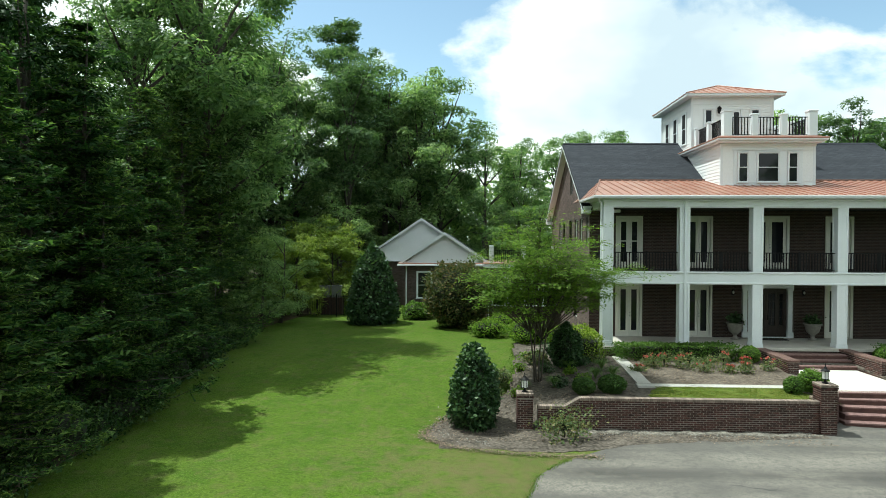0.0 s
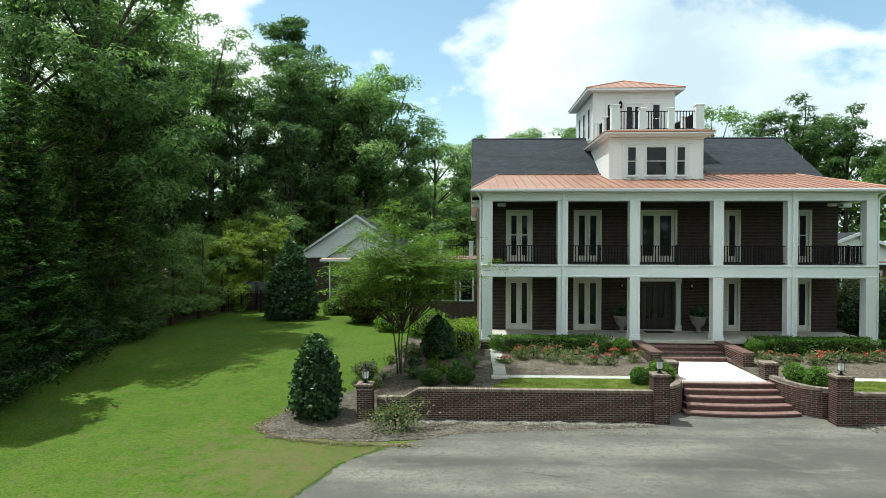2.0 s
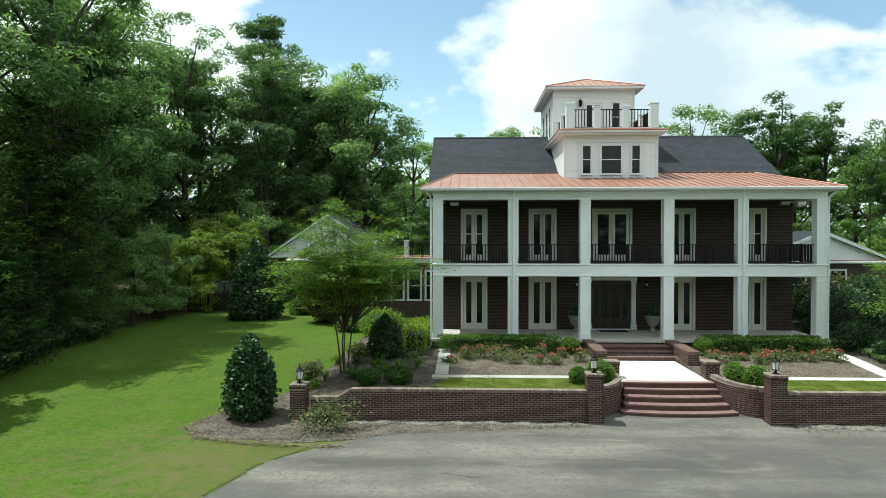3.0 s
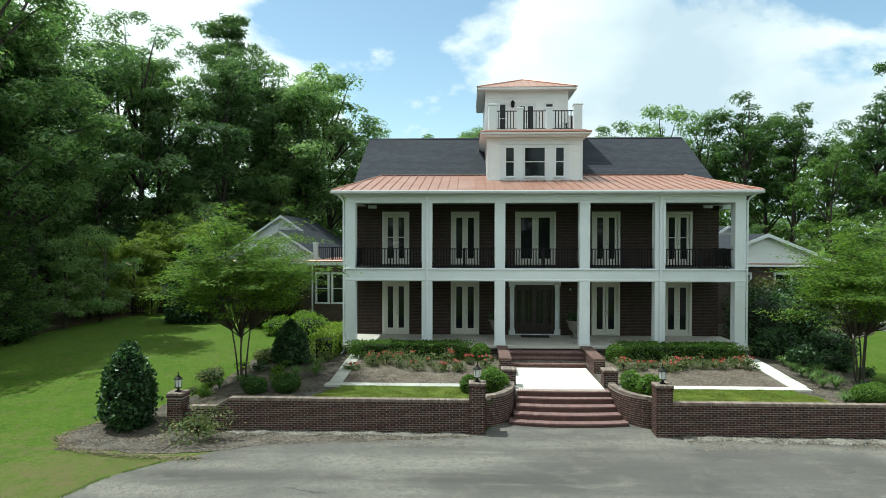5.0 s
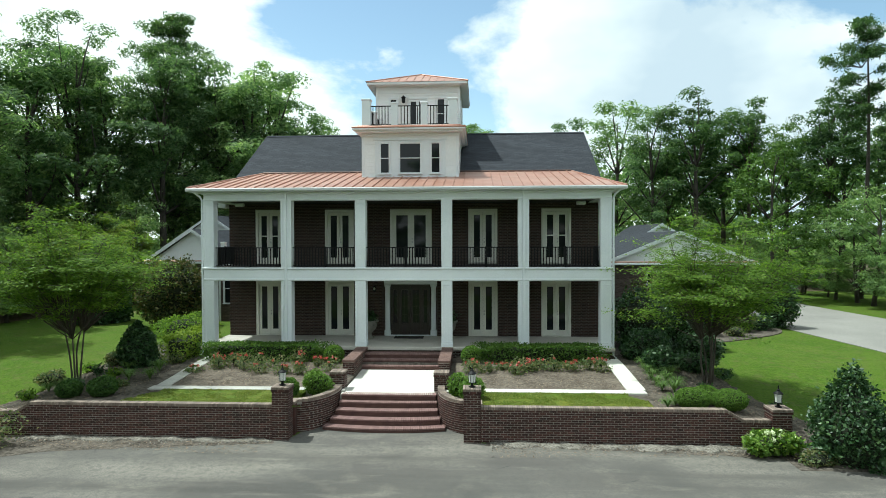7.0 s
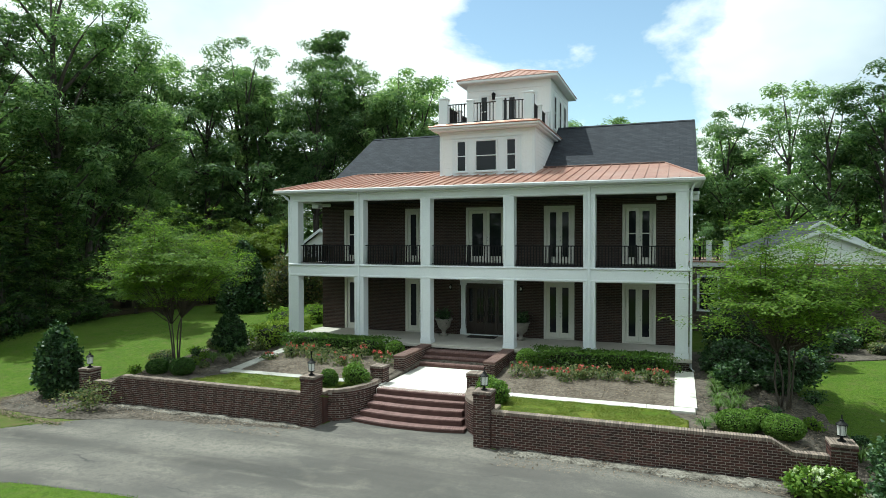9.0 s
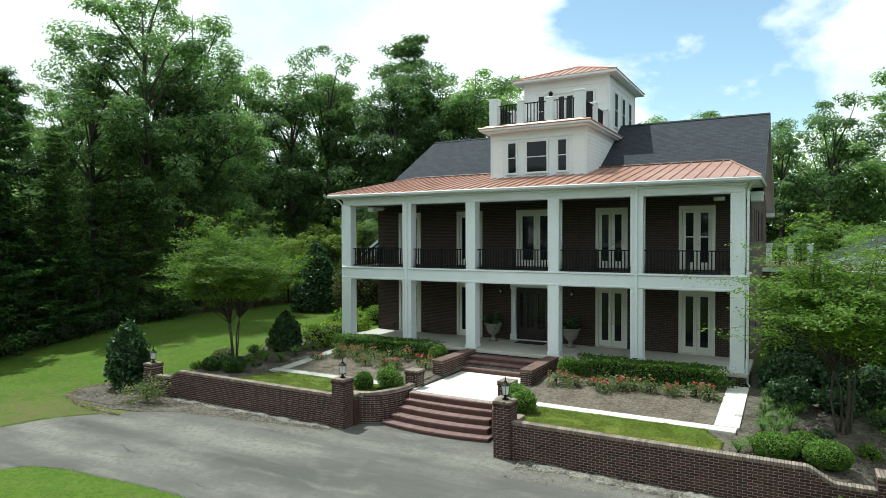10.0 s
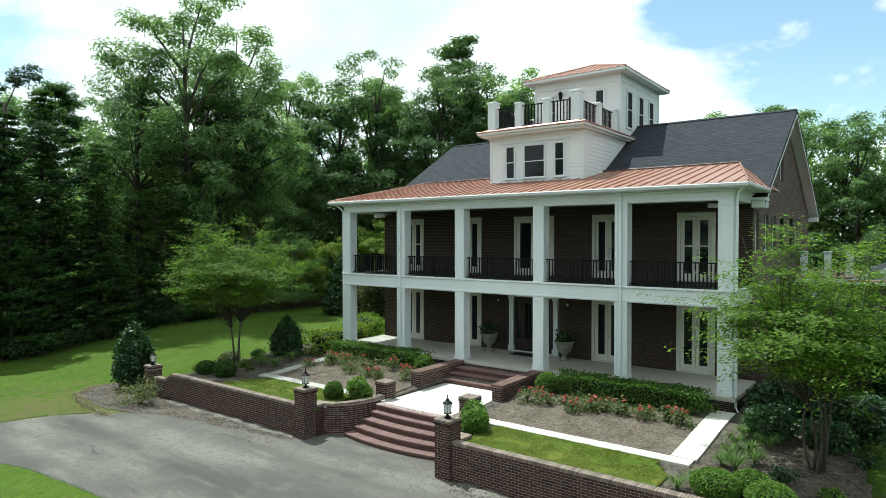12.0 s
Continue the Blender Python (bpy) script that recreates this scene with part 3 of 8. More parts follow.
def flat_area(outline, lift, rise=land, cell=0.5, thick=0.0):
    """An area with a rounded outline laid over the land: a fan of cut cells."""
    bm = bmesh.new()
    vs = [bm.verts.new((x, y, 0)) for x, y in outline]
    face = bm.faces.new(vs)
    xs, ys = [p[0] for p in outline], [p[1] for p in outline]
    for lo, hi, n in ((min(xs), max(xs), (1, 0, 0)), (min(ys), max(ys), (0, 1, 0))):
        k = int((hi - lo) / cell)
        for i in range(1, k):
            c = lo + (hi - lo) * i / k
            bmesh.ops.bisect_plane(bm, geom=bm.verts[:] + bm.edges[:] + bm.faces[:], plane_co=(c * n[0], c * n[1], 0), plane_no=n)
    s = Shape()
    bm.verts.index_update()
    s.v = [(v.co.x, v.co.y, rise(v.co.x, v.co.y) + lift) for v in bm.verts]
    s.f = [tuple(v.index for v in f.verts) for f in bm.faces]
    bm.free()
    return hem(s)


# the drive: a wide asphalt sweep round a grass island
DRIVE = smooth_line([(-3, 4), (-0.2, 10), (1.25, 13.9), (1.8, 15.6), (3.2, 17.1), (5.1, 18.3), (8.3, 18.85), (10.8, 19.2), (11.8, 19.7), (12.4, 21.0), (14.5, 21.2), (16.7, 21.0), (17.4, 19.7), (18.3, 19.3), (20.6, 19.2), (22.9, 19.0), (25, 18.75), (28.5, 17.9), (33, 14.8), (38, 11), (44, 4)])
DRIVE += [(40, -30), (-12, -30)]
drive = single("driveway", flat_area(DRIVE, 0.012, cell=1.0), ASPHALT, "weathered grey asphalt drive with pale worn tracks", "driveway", "structure")
ISLAND = smooth_line([(2.0, 4.0), (4.2, 9.0), (5.9, 12.0), (6.9, 12.7), (8.9, 12.98), (11.2, 13.15), (14.0, 13.0), (17.5, 12.2), (22, 10), (26, 5), (27, 0), (22, -6), (12, -9), (4, -4), (2.0, 4.0)])[:-1]
island = single("lawn_island", flat_area(ISLAND, 0.06, cell=2.0), GRASS, "mown grass island inside the drive", "lawn", "structure")
BACK_DRIVE = smooth_line([(36.8, 22), (36.2, 31), (35.4, 38.6), (35.6, 46), (37, 56)]) + smooth_line([(43.5, 57), (43.2, 52), (43.8, 43), (44.5, 33), (46, 22)])
WING_BED = smooth_line([(26.3, 31.4), (28.2, 31.9), (30.2, 33.0), (32.5, 34.5), (34.4, 36.2), (35.1, 38.0)]) + [(35.1, 39.9), (25.2, 39.9), (25.2, 31.4)]
single("side_driveway", flat_area(BACK_DRIVE, 0.03, cell=2.0), PALE_PAVING, "pale grey side drive beside the far lawn", "driveway", "structure")

WOODS_L = smooth_line([(-7.5, -20), (-11.0, 6), (-11.6, 14), (-12.0, 20), (-12.6, 28), (-12.9, 36), (-12.0, 43), (-10.2, 47)]) + [(-9.6, 62), (60, 64), (90, 120), (-110, 120), (-110, -20)]
single("forest_floor", flat_area(WOODS_L, 0.03, cell=4.0), LITTER, "brown leaf litter under the woods", "forest floor", "structure")


# ---- terrace, walks and steps ----
LAND_Z = 0.74  # the paved landing
WALL_Y = 19.5  # face of the low brick walls
PORCH_Z = 1.43


CURVES = ((11.75, 1.15, 1), (17.42, 1.17, -1))  # centre, reach and side of the two curved walls
CURVE_Y, CURVE_R = 21.9, 1.75


def in_stair(x, y):
    """The opening between the two curved walls, and the landing behind it."""
    if 12.95 < x < 16.15 and y < 25.7:
        return True
    for cx, rx, sgn in CURVES:
        if y < CURVE_Y and 11.7 < x < 17.5 and sgn * (x - cx) > 0:
            if ((x - cx) / (rx - 0.12)) ** 2 + ((y - CURVE_Y) / (CURVE_R - 0.12)) ** 2 > 1:
                return True
    return 11.7 < x < 17.5 and y < 20.2


def bed_keep(x, y):
    if in_stair(x, y) or y > 31.5 or y < 19.62 and 2.2 < x < 26.2:
        return False
    if y > 27.0 and 5.75 < x < 23.3:
        return False
    if x < 5.75:  # rounded edge towards the lawn
        return x > BED_EDGE_L(y)
    if x > 23.2:
        return x < BED_EDGE_R(y)
    return True


def BED_EDGE_L(y):
    pts = ((18.0, -1.2), (19.0, -1.65), (20.4, -1.1), (21.6, 0.2), (23.0, 1.4), (25.0, 1.7), (28.0, 1.9), (31.5, 2.2), (40, 2.2))
    for (a, u), (b, v) in zip(pts, pts[1:]):
        if y <= b:
            return u + (v - u) * step01(a, b, y)
    return 2.2


def BED_EDGE_R(y):
    pts = ((17.4, 29.6), (19.0, 29.9), (20.4, 29.0), (22.0, 27.3), (24.0, 26.9), (26.0, 26.4), (31.5, 26.5), (40, 26.5))
    for (a, u), (b, v) in zip(pts, pts[1:]):
        if y <= b:
            return u + (v - u) * step01(a, b, y)
    return 26.5


def bed_height(x, y):
    z = garden(x, y)
    return z + 0.02 * noise.noise((x * 1.7, y * 1.7, 0.3)) + 0.012 * noise.noise((x * 6, y * 6, 2.0))


bed = single("planting_bed", sheet(spread((-2.24, 0.16), (30.2, 0)), spread((17.6, 0.15), (31.6, 0)), bed_height, bed_keep), MULCH, "brown mulch planting bed round the house front", "flower bed", "structure", smooth=True)

wing_bed = single("wing_bed", flat_area(WING_BED, 0.045, cell=0.8), MULCH, "shaded mulch bed in front of the far wing", "flower bed", "structure")

# bare strip with crumbled stones along the foot of the walls
def ragged(line, rng, amp=0.10, step=0.22):
    """The same outline with an uneven, crumbled edge."""
    out = []
    for (xa, ya), (xb, yb) in zip(line, line[1:] + line[:1]):
        n = max(1, int(math.hypot(xb - xa, yb - ya) / step))
        for i in range(n):
            u = i / n
            x, y = xa + (xb - xa) * u, ya + (yb - ya) * u
            a = amp * (noise.noise((x * 1.1, y * 1.1, 5.0)) * 1.5 + noise.noise((x * 4.0, y * 4.0, 9.0)) + rng.normal(0, 0.15))
            L = math.hypot(xb - xa, yb - ya) + 1e-6
            out.append((x - (yb - ya) / L * a, y + (xb - xa) / L * a))
    return out


edge_rng = np.random.default_rng(3)
foot = ragged(smooth_line([(-1.65, 18.7), (-0.6, 17.75), (0.9, 17.55), (2.4, 17.35), (3.6, 17.55), (5.3, 18.2), (8.5, 18.72), (11.35, 19.1)]) + [(11.4, 19.55), (3.3, 19.6), (0.5, 19.6)], edge_rng)
single("gravel_strip", flat_area(foot, 0.017, cell=0.5), MULCH, "strip of mulch and broken stone below the brick wall", "gravel strip", "structure")
foot_r = ragged([(17.8, 19.55), (17.85, 19.1)] + smooth_line([(18.2, 19.2), (20.8, 19.05), (24.5, 18.7), (27.5, 17.95), (29.4, 17.3)]) + [(29.8, 19.4), (25.6, 19.6)], edge_rng)
single("gravel_strip", flat_area(foot_r, 0.017, cell=0.5), MULCH, "strip of mulch and broken stone below the brick wall", "gravel strip", "structure")

for side, sgn in (("left", -1), ("right", 1)):
    def mx(d):
        return X0 + (0.15 if sgn < 0 else 0.24) + sgn * d
    # turf strip behind the wall, soil rose bed, L-shaped concrete walk
    a, b = sorted((mx(2.95), mx(8.5)))
    turf = single("turf_strip", sheet(spread((a, 0.12), (b, 0)), spread((19.68, 0.12), (21.85, 0)), lambda x, y: garden(x, y) + 0.045 + 0.02 * noise.noise((x * 4, y * 4, 3)), lambda x, y: abs(x - X0 - 0.15) < 8.45 - 0.5 * (y - 20.6) * (y > 20.6) + 0.35 * noise.noise((x * 1.6, y * 1.6, 7)) + 0.2 * noise.noise((x * 5, y * 5, 1))), TURF, "narrow strip of mown turf behind the brick wall", "lawn", "structure", smooth=True)
    a, b = sorted((mx(2.0), mx(8.0)))
    rose_bed = single("rose_bed", sheet(spread((a, 0.2), (b, 0)), spread((22.3, 0.2), (26.9, 0)), lambda x, y: garden(x, y) + 0.035 + 0.015 * noise.noise((x * 3, y * 3, 1))), SOIL, "bare sandy soil of a rose bed", "flower bed", "structure", smooth=True)
    s = Shape()
    for k in range(10):
        p, q = sorted((mx(1.6 + 0.7 * k), mx(1.6 + 0.7 * k + 0.694)))
        zz = garden((p + q) / 2, 22.0) + 0.06
        s.box(p, 21.85, zz - 0.2, q, 22.3, zz, 0.008)
    for k in range(6):
        y0_, y1_ = 22.306 + 0.72 * k, 22.306 + 0.72 * k + 0.714
        p, q = sorted((mx(8.0), mx(8.65 if sgn > 0 else 8.5)))
        za, zb = garden(X0 + sgn * 7.5, y0_) + 0.06, garden(X0 + sgn * 7.5, y1_) + 0.06
        s.prism([(p, y0_, za), (p, y1_, zb), (p, y1_, zb - 0.25), (p, y0_, za - 0.25)], (q - p, 0, 0))
    single("garden_walk", s, CONCRETE if sgn > 0 else OLD_CONCRETE, "narrow pale concrete walk bordering the rose bed" if sgn > 0 else "narrow weathered grey concrete walk bordering the rose bed", "path", "structure")

landing = single("landing", Shape().box(12.93, 21.6, 0.2, 16.13, 25.6, LAND_Z, 0.02), CONCRETE, "sunlit pale concrete landing between two flights of steps", "landing", "structure")

# lower flight: five curved brick steps; upper flight: four straight ones
BASE_Z = -0.19
RISE = (LAND_Z - BASE_Z) / 5
SX = 14.60


def curved_step(k):
    """Step k from below: a bowed front between the curved walls."""
    half = (1.98, 1.80, 1.70, 1.66, 1.62)[k]
    y_mid = (20.16, 20.50, 20.87, 21.24, 21.50)[k]
    bow = (0.22, 0.18, 0.14, 0.10, 0.06)[k]
    return [(SX + (-1 + i / 8) * half, y_mid + bow * (-1 + i / 8) ** 2) for i in range(17)]


flight = thing("brick_steps", (X0, 20.5, 0), "bowed flight of five red-brown brick steps", "steps", "front steps", "structure")
for k in range(5):
    pts = curved_step(k)
    z1 = BASE_Z + RISE * (k + 1) - (0.004 if k == 4 else 0)
    poly = [(x, y, z1 - RISE - (0.1 if k else 0.2)) for x, y in pts] + [(pts[-1][0], 21.75, z1 - RISE - (0.1 if k else 0.2)), (pts[0][0], 21.75, z1 - RISE - (0.1 if k else 0.2))]
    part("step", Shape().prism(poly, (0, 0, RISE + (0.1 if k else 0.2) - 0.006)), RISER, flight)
upper = thing("porch_steps", (X0, 26, LAND_Z), "straight flight of brick steps up to the porch", "steps", "front steps", "structure")
URISE = (PORCH_Z - LAND_Z) / 4
for k in range(3):
    part("step", Shape().box(12.92, 25.56 + 0.36 * k, LAND_Z - 0.1, 16.15, 26.9, LAND_Z + URISE * (k + 1) - 0.008, 0.01), RISER, upper)


# ---- brick walls, piers, lamps ----
def wall_body(x0, x1, slope_at):
    """A straight low wall whose outer end drops in a slope to a low stub; cores only, bricks follow at the end of the file."""
    s = Shape()
    if slope_at < (x0 + x1) / 2:
        prof = [(x0, 0.52), (slope_at - 0.5, 0.52), (slope_at, 0.812), (x1, 0.812)]
    else:
        prof = [(x0, 0.812), (slope_at, 0.812), (slope_at + 0.5, 0.52), (x1, 0.52)]
    poly = [(x0, WALL_Y + 0.012, -0.4), (x1, WALL_Y + 0.012, -0.4)] + [(x, WALL_Y + 0.012, z) for x, z in reversed(prof)]
    s.prism(poly, (0, 0.22, 0))
    return s, prof


garden_walls = []
for (x0, x1, sl) in ((2.1, 11.38, 3.50), (17.66, 26.32, 25.0)):
    w = thing("garden_wall", ((x0 + x1) / 2, WALL_Y, 0), "low dark brick garden wall with a pale brick coping", "garden wall", "garden walls", "structure")
    s, prof = wall_body(x0, x1, sl)
    part("wall_core", s, MORTAR, w)
    garden_walls.append((w, x0, x1, prof))

curved_walls = []
for cx, rx, sgn in CURVES:
    w = thing("curved_wall", (cx, 20.5, 0), "curved dark brick wall flanking the front steps", "garden wall", "curved walls", "structure")
    # quarter round from the pier to the stub pier
    pts = [(cx + sgn * rx * math.cos(radians(a)), CURVE_Y + CURVE_R * math.sin(radians(a))) for a in [-90 + 90 * i / 14 for i in range(15)]] + [(cx + sgn * rx, 22.1)]
    tops = [0.80 + 0.06 * i / (len(pts) - 1) for i in range(len(pts))]
    s = Shape()
    ins = []
    for i, (x, y) in enumerate(pts):
        a, b = Vector(pts[max(i - 1, 0)]), Vector(pts[min(i + 1, len(pts) - 1)])
        d = (b - a).normalized()
        nrm = Vector((d.y, -d.x)) * sgn  # towards the steps
        ins.append((x - nrm.x * 0.24, y - nrm.y * 0.24))
    n = len(pts)
    for (x, y), (u, v), z in zip(pts, ins, tops):
        s.v += [(x, y, -0.3), (x, y, z), (u, v, z), (u, v, -0.3)]
    for i in range(n - 1):
        for k in range(4):
            j = (k + 1) % 4
            s.f.append((4 * i + k, 4 * i + j, 4 * i + 4 + j, 4 * i + 4 + k))
    s.f += [(0, 1, 2, 3), tuple(4 * (n - 1) + k for k in (3, 2, 1, 0))]
    part("wall_core", s, MORTAR, w)
    curved_walls.append((w, pts, ins, tops, sgn))

PIERS = [(11.55, 19.66, 0.52, 1.47, -0.22), (17.45, 19.66, 0.52, 1.47, -0.22), (1.68, 19.72, 0.52, 1.03, -0.15), (26.58, 19.70, 0.56, 0.95, -0.15)]
pier_things = []
for x, y, w_, h, z0 in PIERS:
    p = thing("brick_pier", (x, y, z0), "square dark brick pier with a corbelled cap carrying a lantern", "pier", "brick piers", "structure")
    part("pier_core", Shape().box(x - w_ / 2 + 0.012, y - w_ / 2 + 0.012, -0.35, x + w_ / 2 - 0.012, y + w_ / 2 - 0.012, h - 0.07), MORTAR, p)
    pier_things.append((p, x, y, w_, h, z0))
# short end piers and sloped cheek walls of the porch steps
for x in (12.72, 16.36):
    p = thing("stub_pier", (x, 22.35, LAND_Z), "short square brick stub pier at the landing", "pier", "stub piers", "structure")
    part("pier_core", Shape().box(x - 0.24, 22.092, 0.3, x + 0.24, 22.578, 1.31), MORTAR, p)
    pier_things.append((p, x, 22.335, 0.5, 1.38, 0.6))
CHEEK_Y0 = 24.0
cheeks = []
for x in (12.72, 16.35):
    p = thing("cheek_wall", (x, 25.5, LAND_Z), "brick cheek wall with a flat brick cap beside the porch steps", "cheek wall", "cheek walls", "structure")
    part("wall_core", Shape().box(x - 0.2, CHEEK_Y0, 0.3, x + 0.2, 26.88, 1.33), MORTAR, p)
    cheeks.append((p, x))


def lantern(x, y, z, group="pier lanterns"):
    t = thing("lantern", (x, y, z), "black metal lantern with frosted glass on a brick pier", "lantern", group)
    part("base", Shape().lathe([(0.10, 0), (0.10, 0.02), (0.045, 0.04), (0.03, 0.10), (0.06, 0.12), (0.115, 0.13), (0.115, 0.15)], 12, (x, y, z)), WROUGHT, t)
    part("glass", Shape().lathe([(0.098, 0.15), (0.115, 0.40)], 8, (x, y, z)), LAMP_GLASS, t, "frosted white glass")
    s = Shape()
    for i in range(6):
        a = 2 * math.pi * i / 6
        s.tube([(x + 0.100 * math.cos(a), y + 0.100 * math.sin(a), z + 0.15), (x + 0.118 * math.cos(a), y + 0.118 * math.sin(a), z + 0.40)], [0.006, 0.006], 4)
    part("cage", s, WROUGHT, t)
    part("roof", Shape().lathe([(0.14, 0.40), (0.14, 0.415), (0.07, 0.47), (0.045, 0.49), (0.05, 0.52), (0.02, 0.54), (0.012, 0.60), (0.022, 0.62), (0.004, 0.65)], 12, (x, y, z)), WROUGHT, t)
    return t


for x, y, w_, h, z0 in PIERS:
    lantern(x, y, h + 0.01)

# ---- the house ----
HX0, HX1, HY0, HY1 = 5.75, 23.20, 29.95, 44.1
house = thing("house", (X0, 33, 0.6), "dark brick house with white columned double porch and rooftop lookout", "house")
RIDGE_Y, RIDGE_Z = 36.6, 12.0
FRONT_K = 0.60
REAR_Y, REAR_Z = 44.6, 7.65


def roof_z(y):
    return RIDGE_Z - FRONT_K * (RIDGE_Y - y) if y < RIDGE_Y else RIDGE_Z - (RIDGE_Z - REAR_Z) / (REAR_Y - RIDGE_Y) * (y - RIDGE_Y)


DOORS_LOW = [(7.06, 8.34), (10.41, 11.75), (17.20, 18.52), (20.60, 21.93)]
DOORS_UP = DOORS_LOW[:2] + [(13.52, 15.44)] + DOORS_LOW[2:]
ENTRY = (13.20, 15.70)


def wall_with_holes(x0, x1, z0, z1, holes, y0, y1):
    """One solid wall along x with rectangular holes that go through it."""
    s, ids = Shape(), {}
    xs = sorted({x0, x1, *[h[0] for h in holes], *[h[1] for h in holes]})
    zs = sorted({z0, z1, *[h[2] for h in holes], *[h[3] for h in holes]})

    def at(i, k, y):
        if (i, k, y) not in ids:
            ids[i, k, y] = len(s.v)
            s.v.append((xs[i], y, zs[k]))
        return ids[i, k, y]

    def solid(i, k):
        if not (0 <= i < len(xs) - 1 and 0 <= k < len(zs) - 1):
            return False
        mx_, mz_ = (xs[i] + xs[i + 1]) / 2, (zs[k] + zs[k + 1]) / 2
        return not any(h[0] < mx_ < h[1] and h[2] < mz_ < h[3] for h in holes)
    for i in range(len(xs) - 1):
        for k in range(len(zs) - 1):
            if solid(i, k):
                for y in (y0, y1):
                    s.f.append((at(i, k, y), at(i + 1, k, y), at(i + 1, k + 1, y), at(i, k + 1, y)))
                for di, dk, a, b in ((-1, 0, (i, k), (i, k + 1)), (1, 0, (i + 1, k), (i + 1, k + 1)), (0, -1, (i, k), (i + 1, k)), (0, 1, (i, k + 1), (i + 1, k + 1))):
                    if not solid(i + di, k + dk):
                        s.f.append((at(*a, y0), at(*b, y0), at(*b, y1), at(*a, y1)))
    return s


FRONT_HOLES = [(a, b, 1.43, 4.02) for a, b in DOORS_LOW] + [(a, b, 4.83, 7.38) for a, b in DOORS_UP] + [(ENTRY[0], ENTRY[1], 1.43, 4.02)]
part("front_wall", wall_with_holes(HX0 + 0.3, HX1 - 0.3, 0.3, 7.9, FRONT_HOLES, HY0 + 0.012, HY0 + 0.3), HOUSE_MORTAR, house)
# gable walls, with upper side windows
SIDE_WIN = [(30.35, 30.95, 5.95, 7.35), (32.0, 32.8, 5.95, 7.35), (33.5, 34.4, 5.95, 7.35), (35.4, 36.4, 5.95, 7.35), (38.0, 39.0, 5.95, 7.35), (39.6, 40.5, 5.95, 7.35), (35.2, 36.1, 8.9, 10.2), (33.5, 34.5, 1.9, 3.8), (37.5, 38.5, 1.9, 3.8)]
for x0, x1 in ((HX0, HX0 + 0.3), (HX1 - 0.3, HX1)):
    xx0, xx1 = (x0 + 0.012, x1) if x0 < 10 else (x0, x1 - 0.012)
    s = Shape()
    seen = {}

    def gv(x, y, z):
        key = (x, y, z)
        if key not in seen:
            seen[key] = len(s.v)
            s.v.append((x, y, roof_z(y) - 0.1 if z == "top" else z))
        return seen[key]
    ys = sorted({HY0 + 0.012, HY1, RIDGE_Y, *[h[0] for h in SIDE_WIN], *[h[1] for h in SIDE_WIN]})
    for a, b in zip(ys, ys[1:]):
        m = (a + b) / 2
        zs = sorted({0.3, 1.9, 3.8, 5.95, 7.35, *[z for h in SIDE_WIN if h[0] < m < h[1] for z in h[2:]]}) + ["top"]
        for z0, z1 in zip(zs, zs[1:]):
            if any(h[0] < m < h[1] and z1 != "top" and h[2] <= z0 and z1 <= h[3] for h in SIDE_WIN):
                for y in (a, b):
                    s.f.append((gv(xx0, y, z0), gv(xx1, y, z0), gv(xx1, y, z1), gv(xx0, y, z1)))
                continue
            for x in (xx0, xx1):
                s.f.append((gv(x, a, z0), gv(x, b, z0), gv(x, b, z1), gv(x, a, z1)))
        for h in SIDE_WIN:
            if h[0] < m < h[1]:
                for z in h[2:]:
                    s.f.append((gv(xx0, a, z), gv(xx0, b, z), gv(xx1, b, z), gv(xx1, a, z)))
        s.f.append((gv(xx0, a, "top"), gv(xx0, b, "top"), gv(xx1, b, "top"), gv(xx1, a, "top")))
    for y in (ys[0], ys[-1]):
        s.f.append((gv(xx0, y, 0.3), gv(xx1, y, 0.3), gv(xx1, y, "top"), gv(xx0, y, "top")))
    part("gable_wall", s, HOUSE_MORTAR, house)
part("rear_wall", Shape().box(HX0 + 0.3, HY1 - 0.3, 0.3, HX1 - 0.3, HY1, 8.1), BRICK, house)
part("floor_slab", Shape().box(HX0 + 0.3, HY0 + 0.3, 4.5, HX1 - 0.3, HY1 - 0.3, 4.8), DARK_WOOD, house)
part("ground_slab", Shape().box(HX0 + 0.3, HY0 + 0.3, 1.2, HX1 - 0.3, HY1 - 0.3, 1.42), DARK_WOOD, house)
part("attic_floor", Shape().box(HX0 + 0.3, HY0 + 0.3, 7.75, HX1 - 0.3, HY1 - 0.3, 7.95), CEILING_SHADE, house)
for x in (9.2, 13.0, 15.9, 19.5):
    part("partition", Shape().box(x - 0.06, HY0 + 0.3, 1.42, x + 0.06, HY1 - 0.3, 7.75), DRAPE, house)

# main roof with thickness, white rakes
RX0, RX1 = HX0 - 0.37, HX1 + 0.40
FRONT_LOW = 29.6
s = Shape()
RX0, RX1 = RX0 - 0.034, RX1 + 0.034  # the shingles lap over the rakes
prof = [(FRONT_LOW, roof_z(FRONT_LOW)), (RIDGE_Y, RIDGE_Z), (REAR_Y, REAR_Z), (REAR_Y, REAR_Z - 0.14), (RIDGE_Y, RIDGE_Z - 0.16), (FRONT_LOW, roof_z(FRONT_LOW) - 0.14)]
s.prism([(RX0, y, z) for y, z in prof], (RX1 - RX0, 0, 0))
roof = part("main_roof", s, SHINGLE, house, "dark grey asphalt shingles")
RX0, RX1 = RX0 + 0.034, RX1 - 0.034
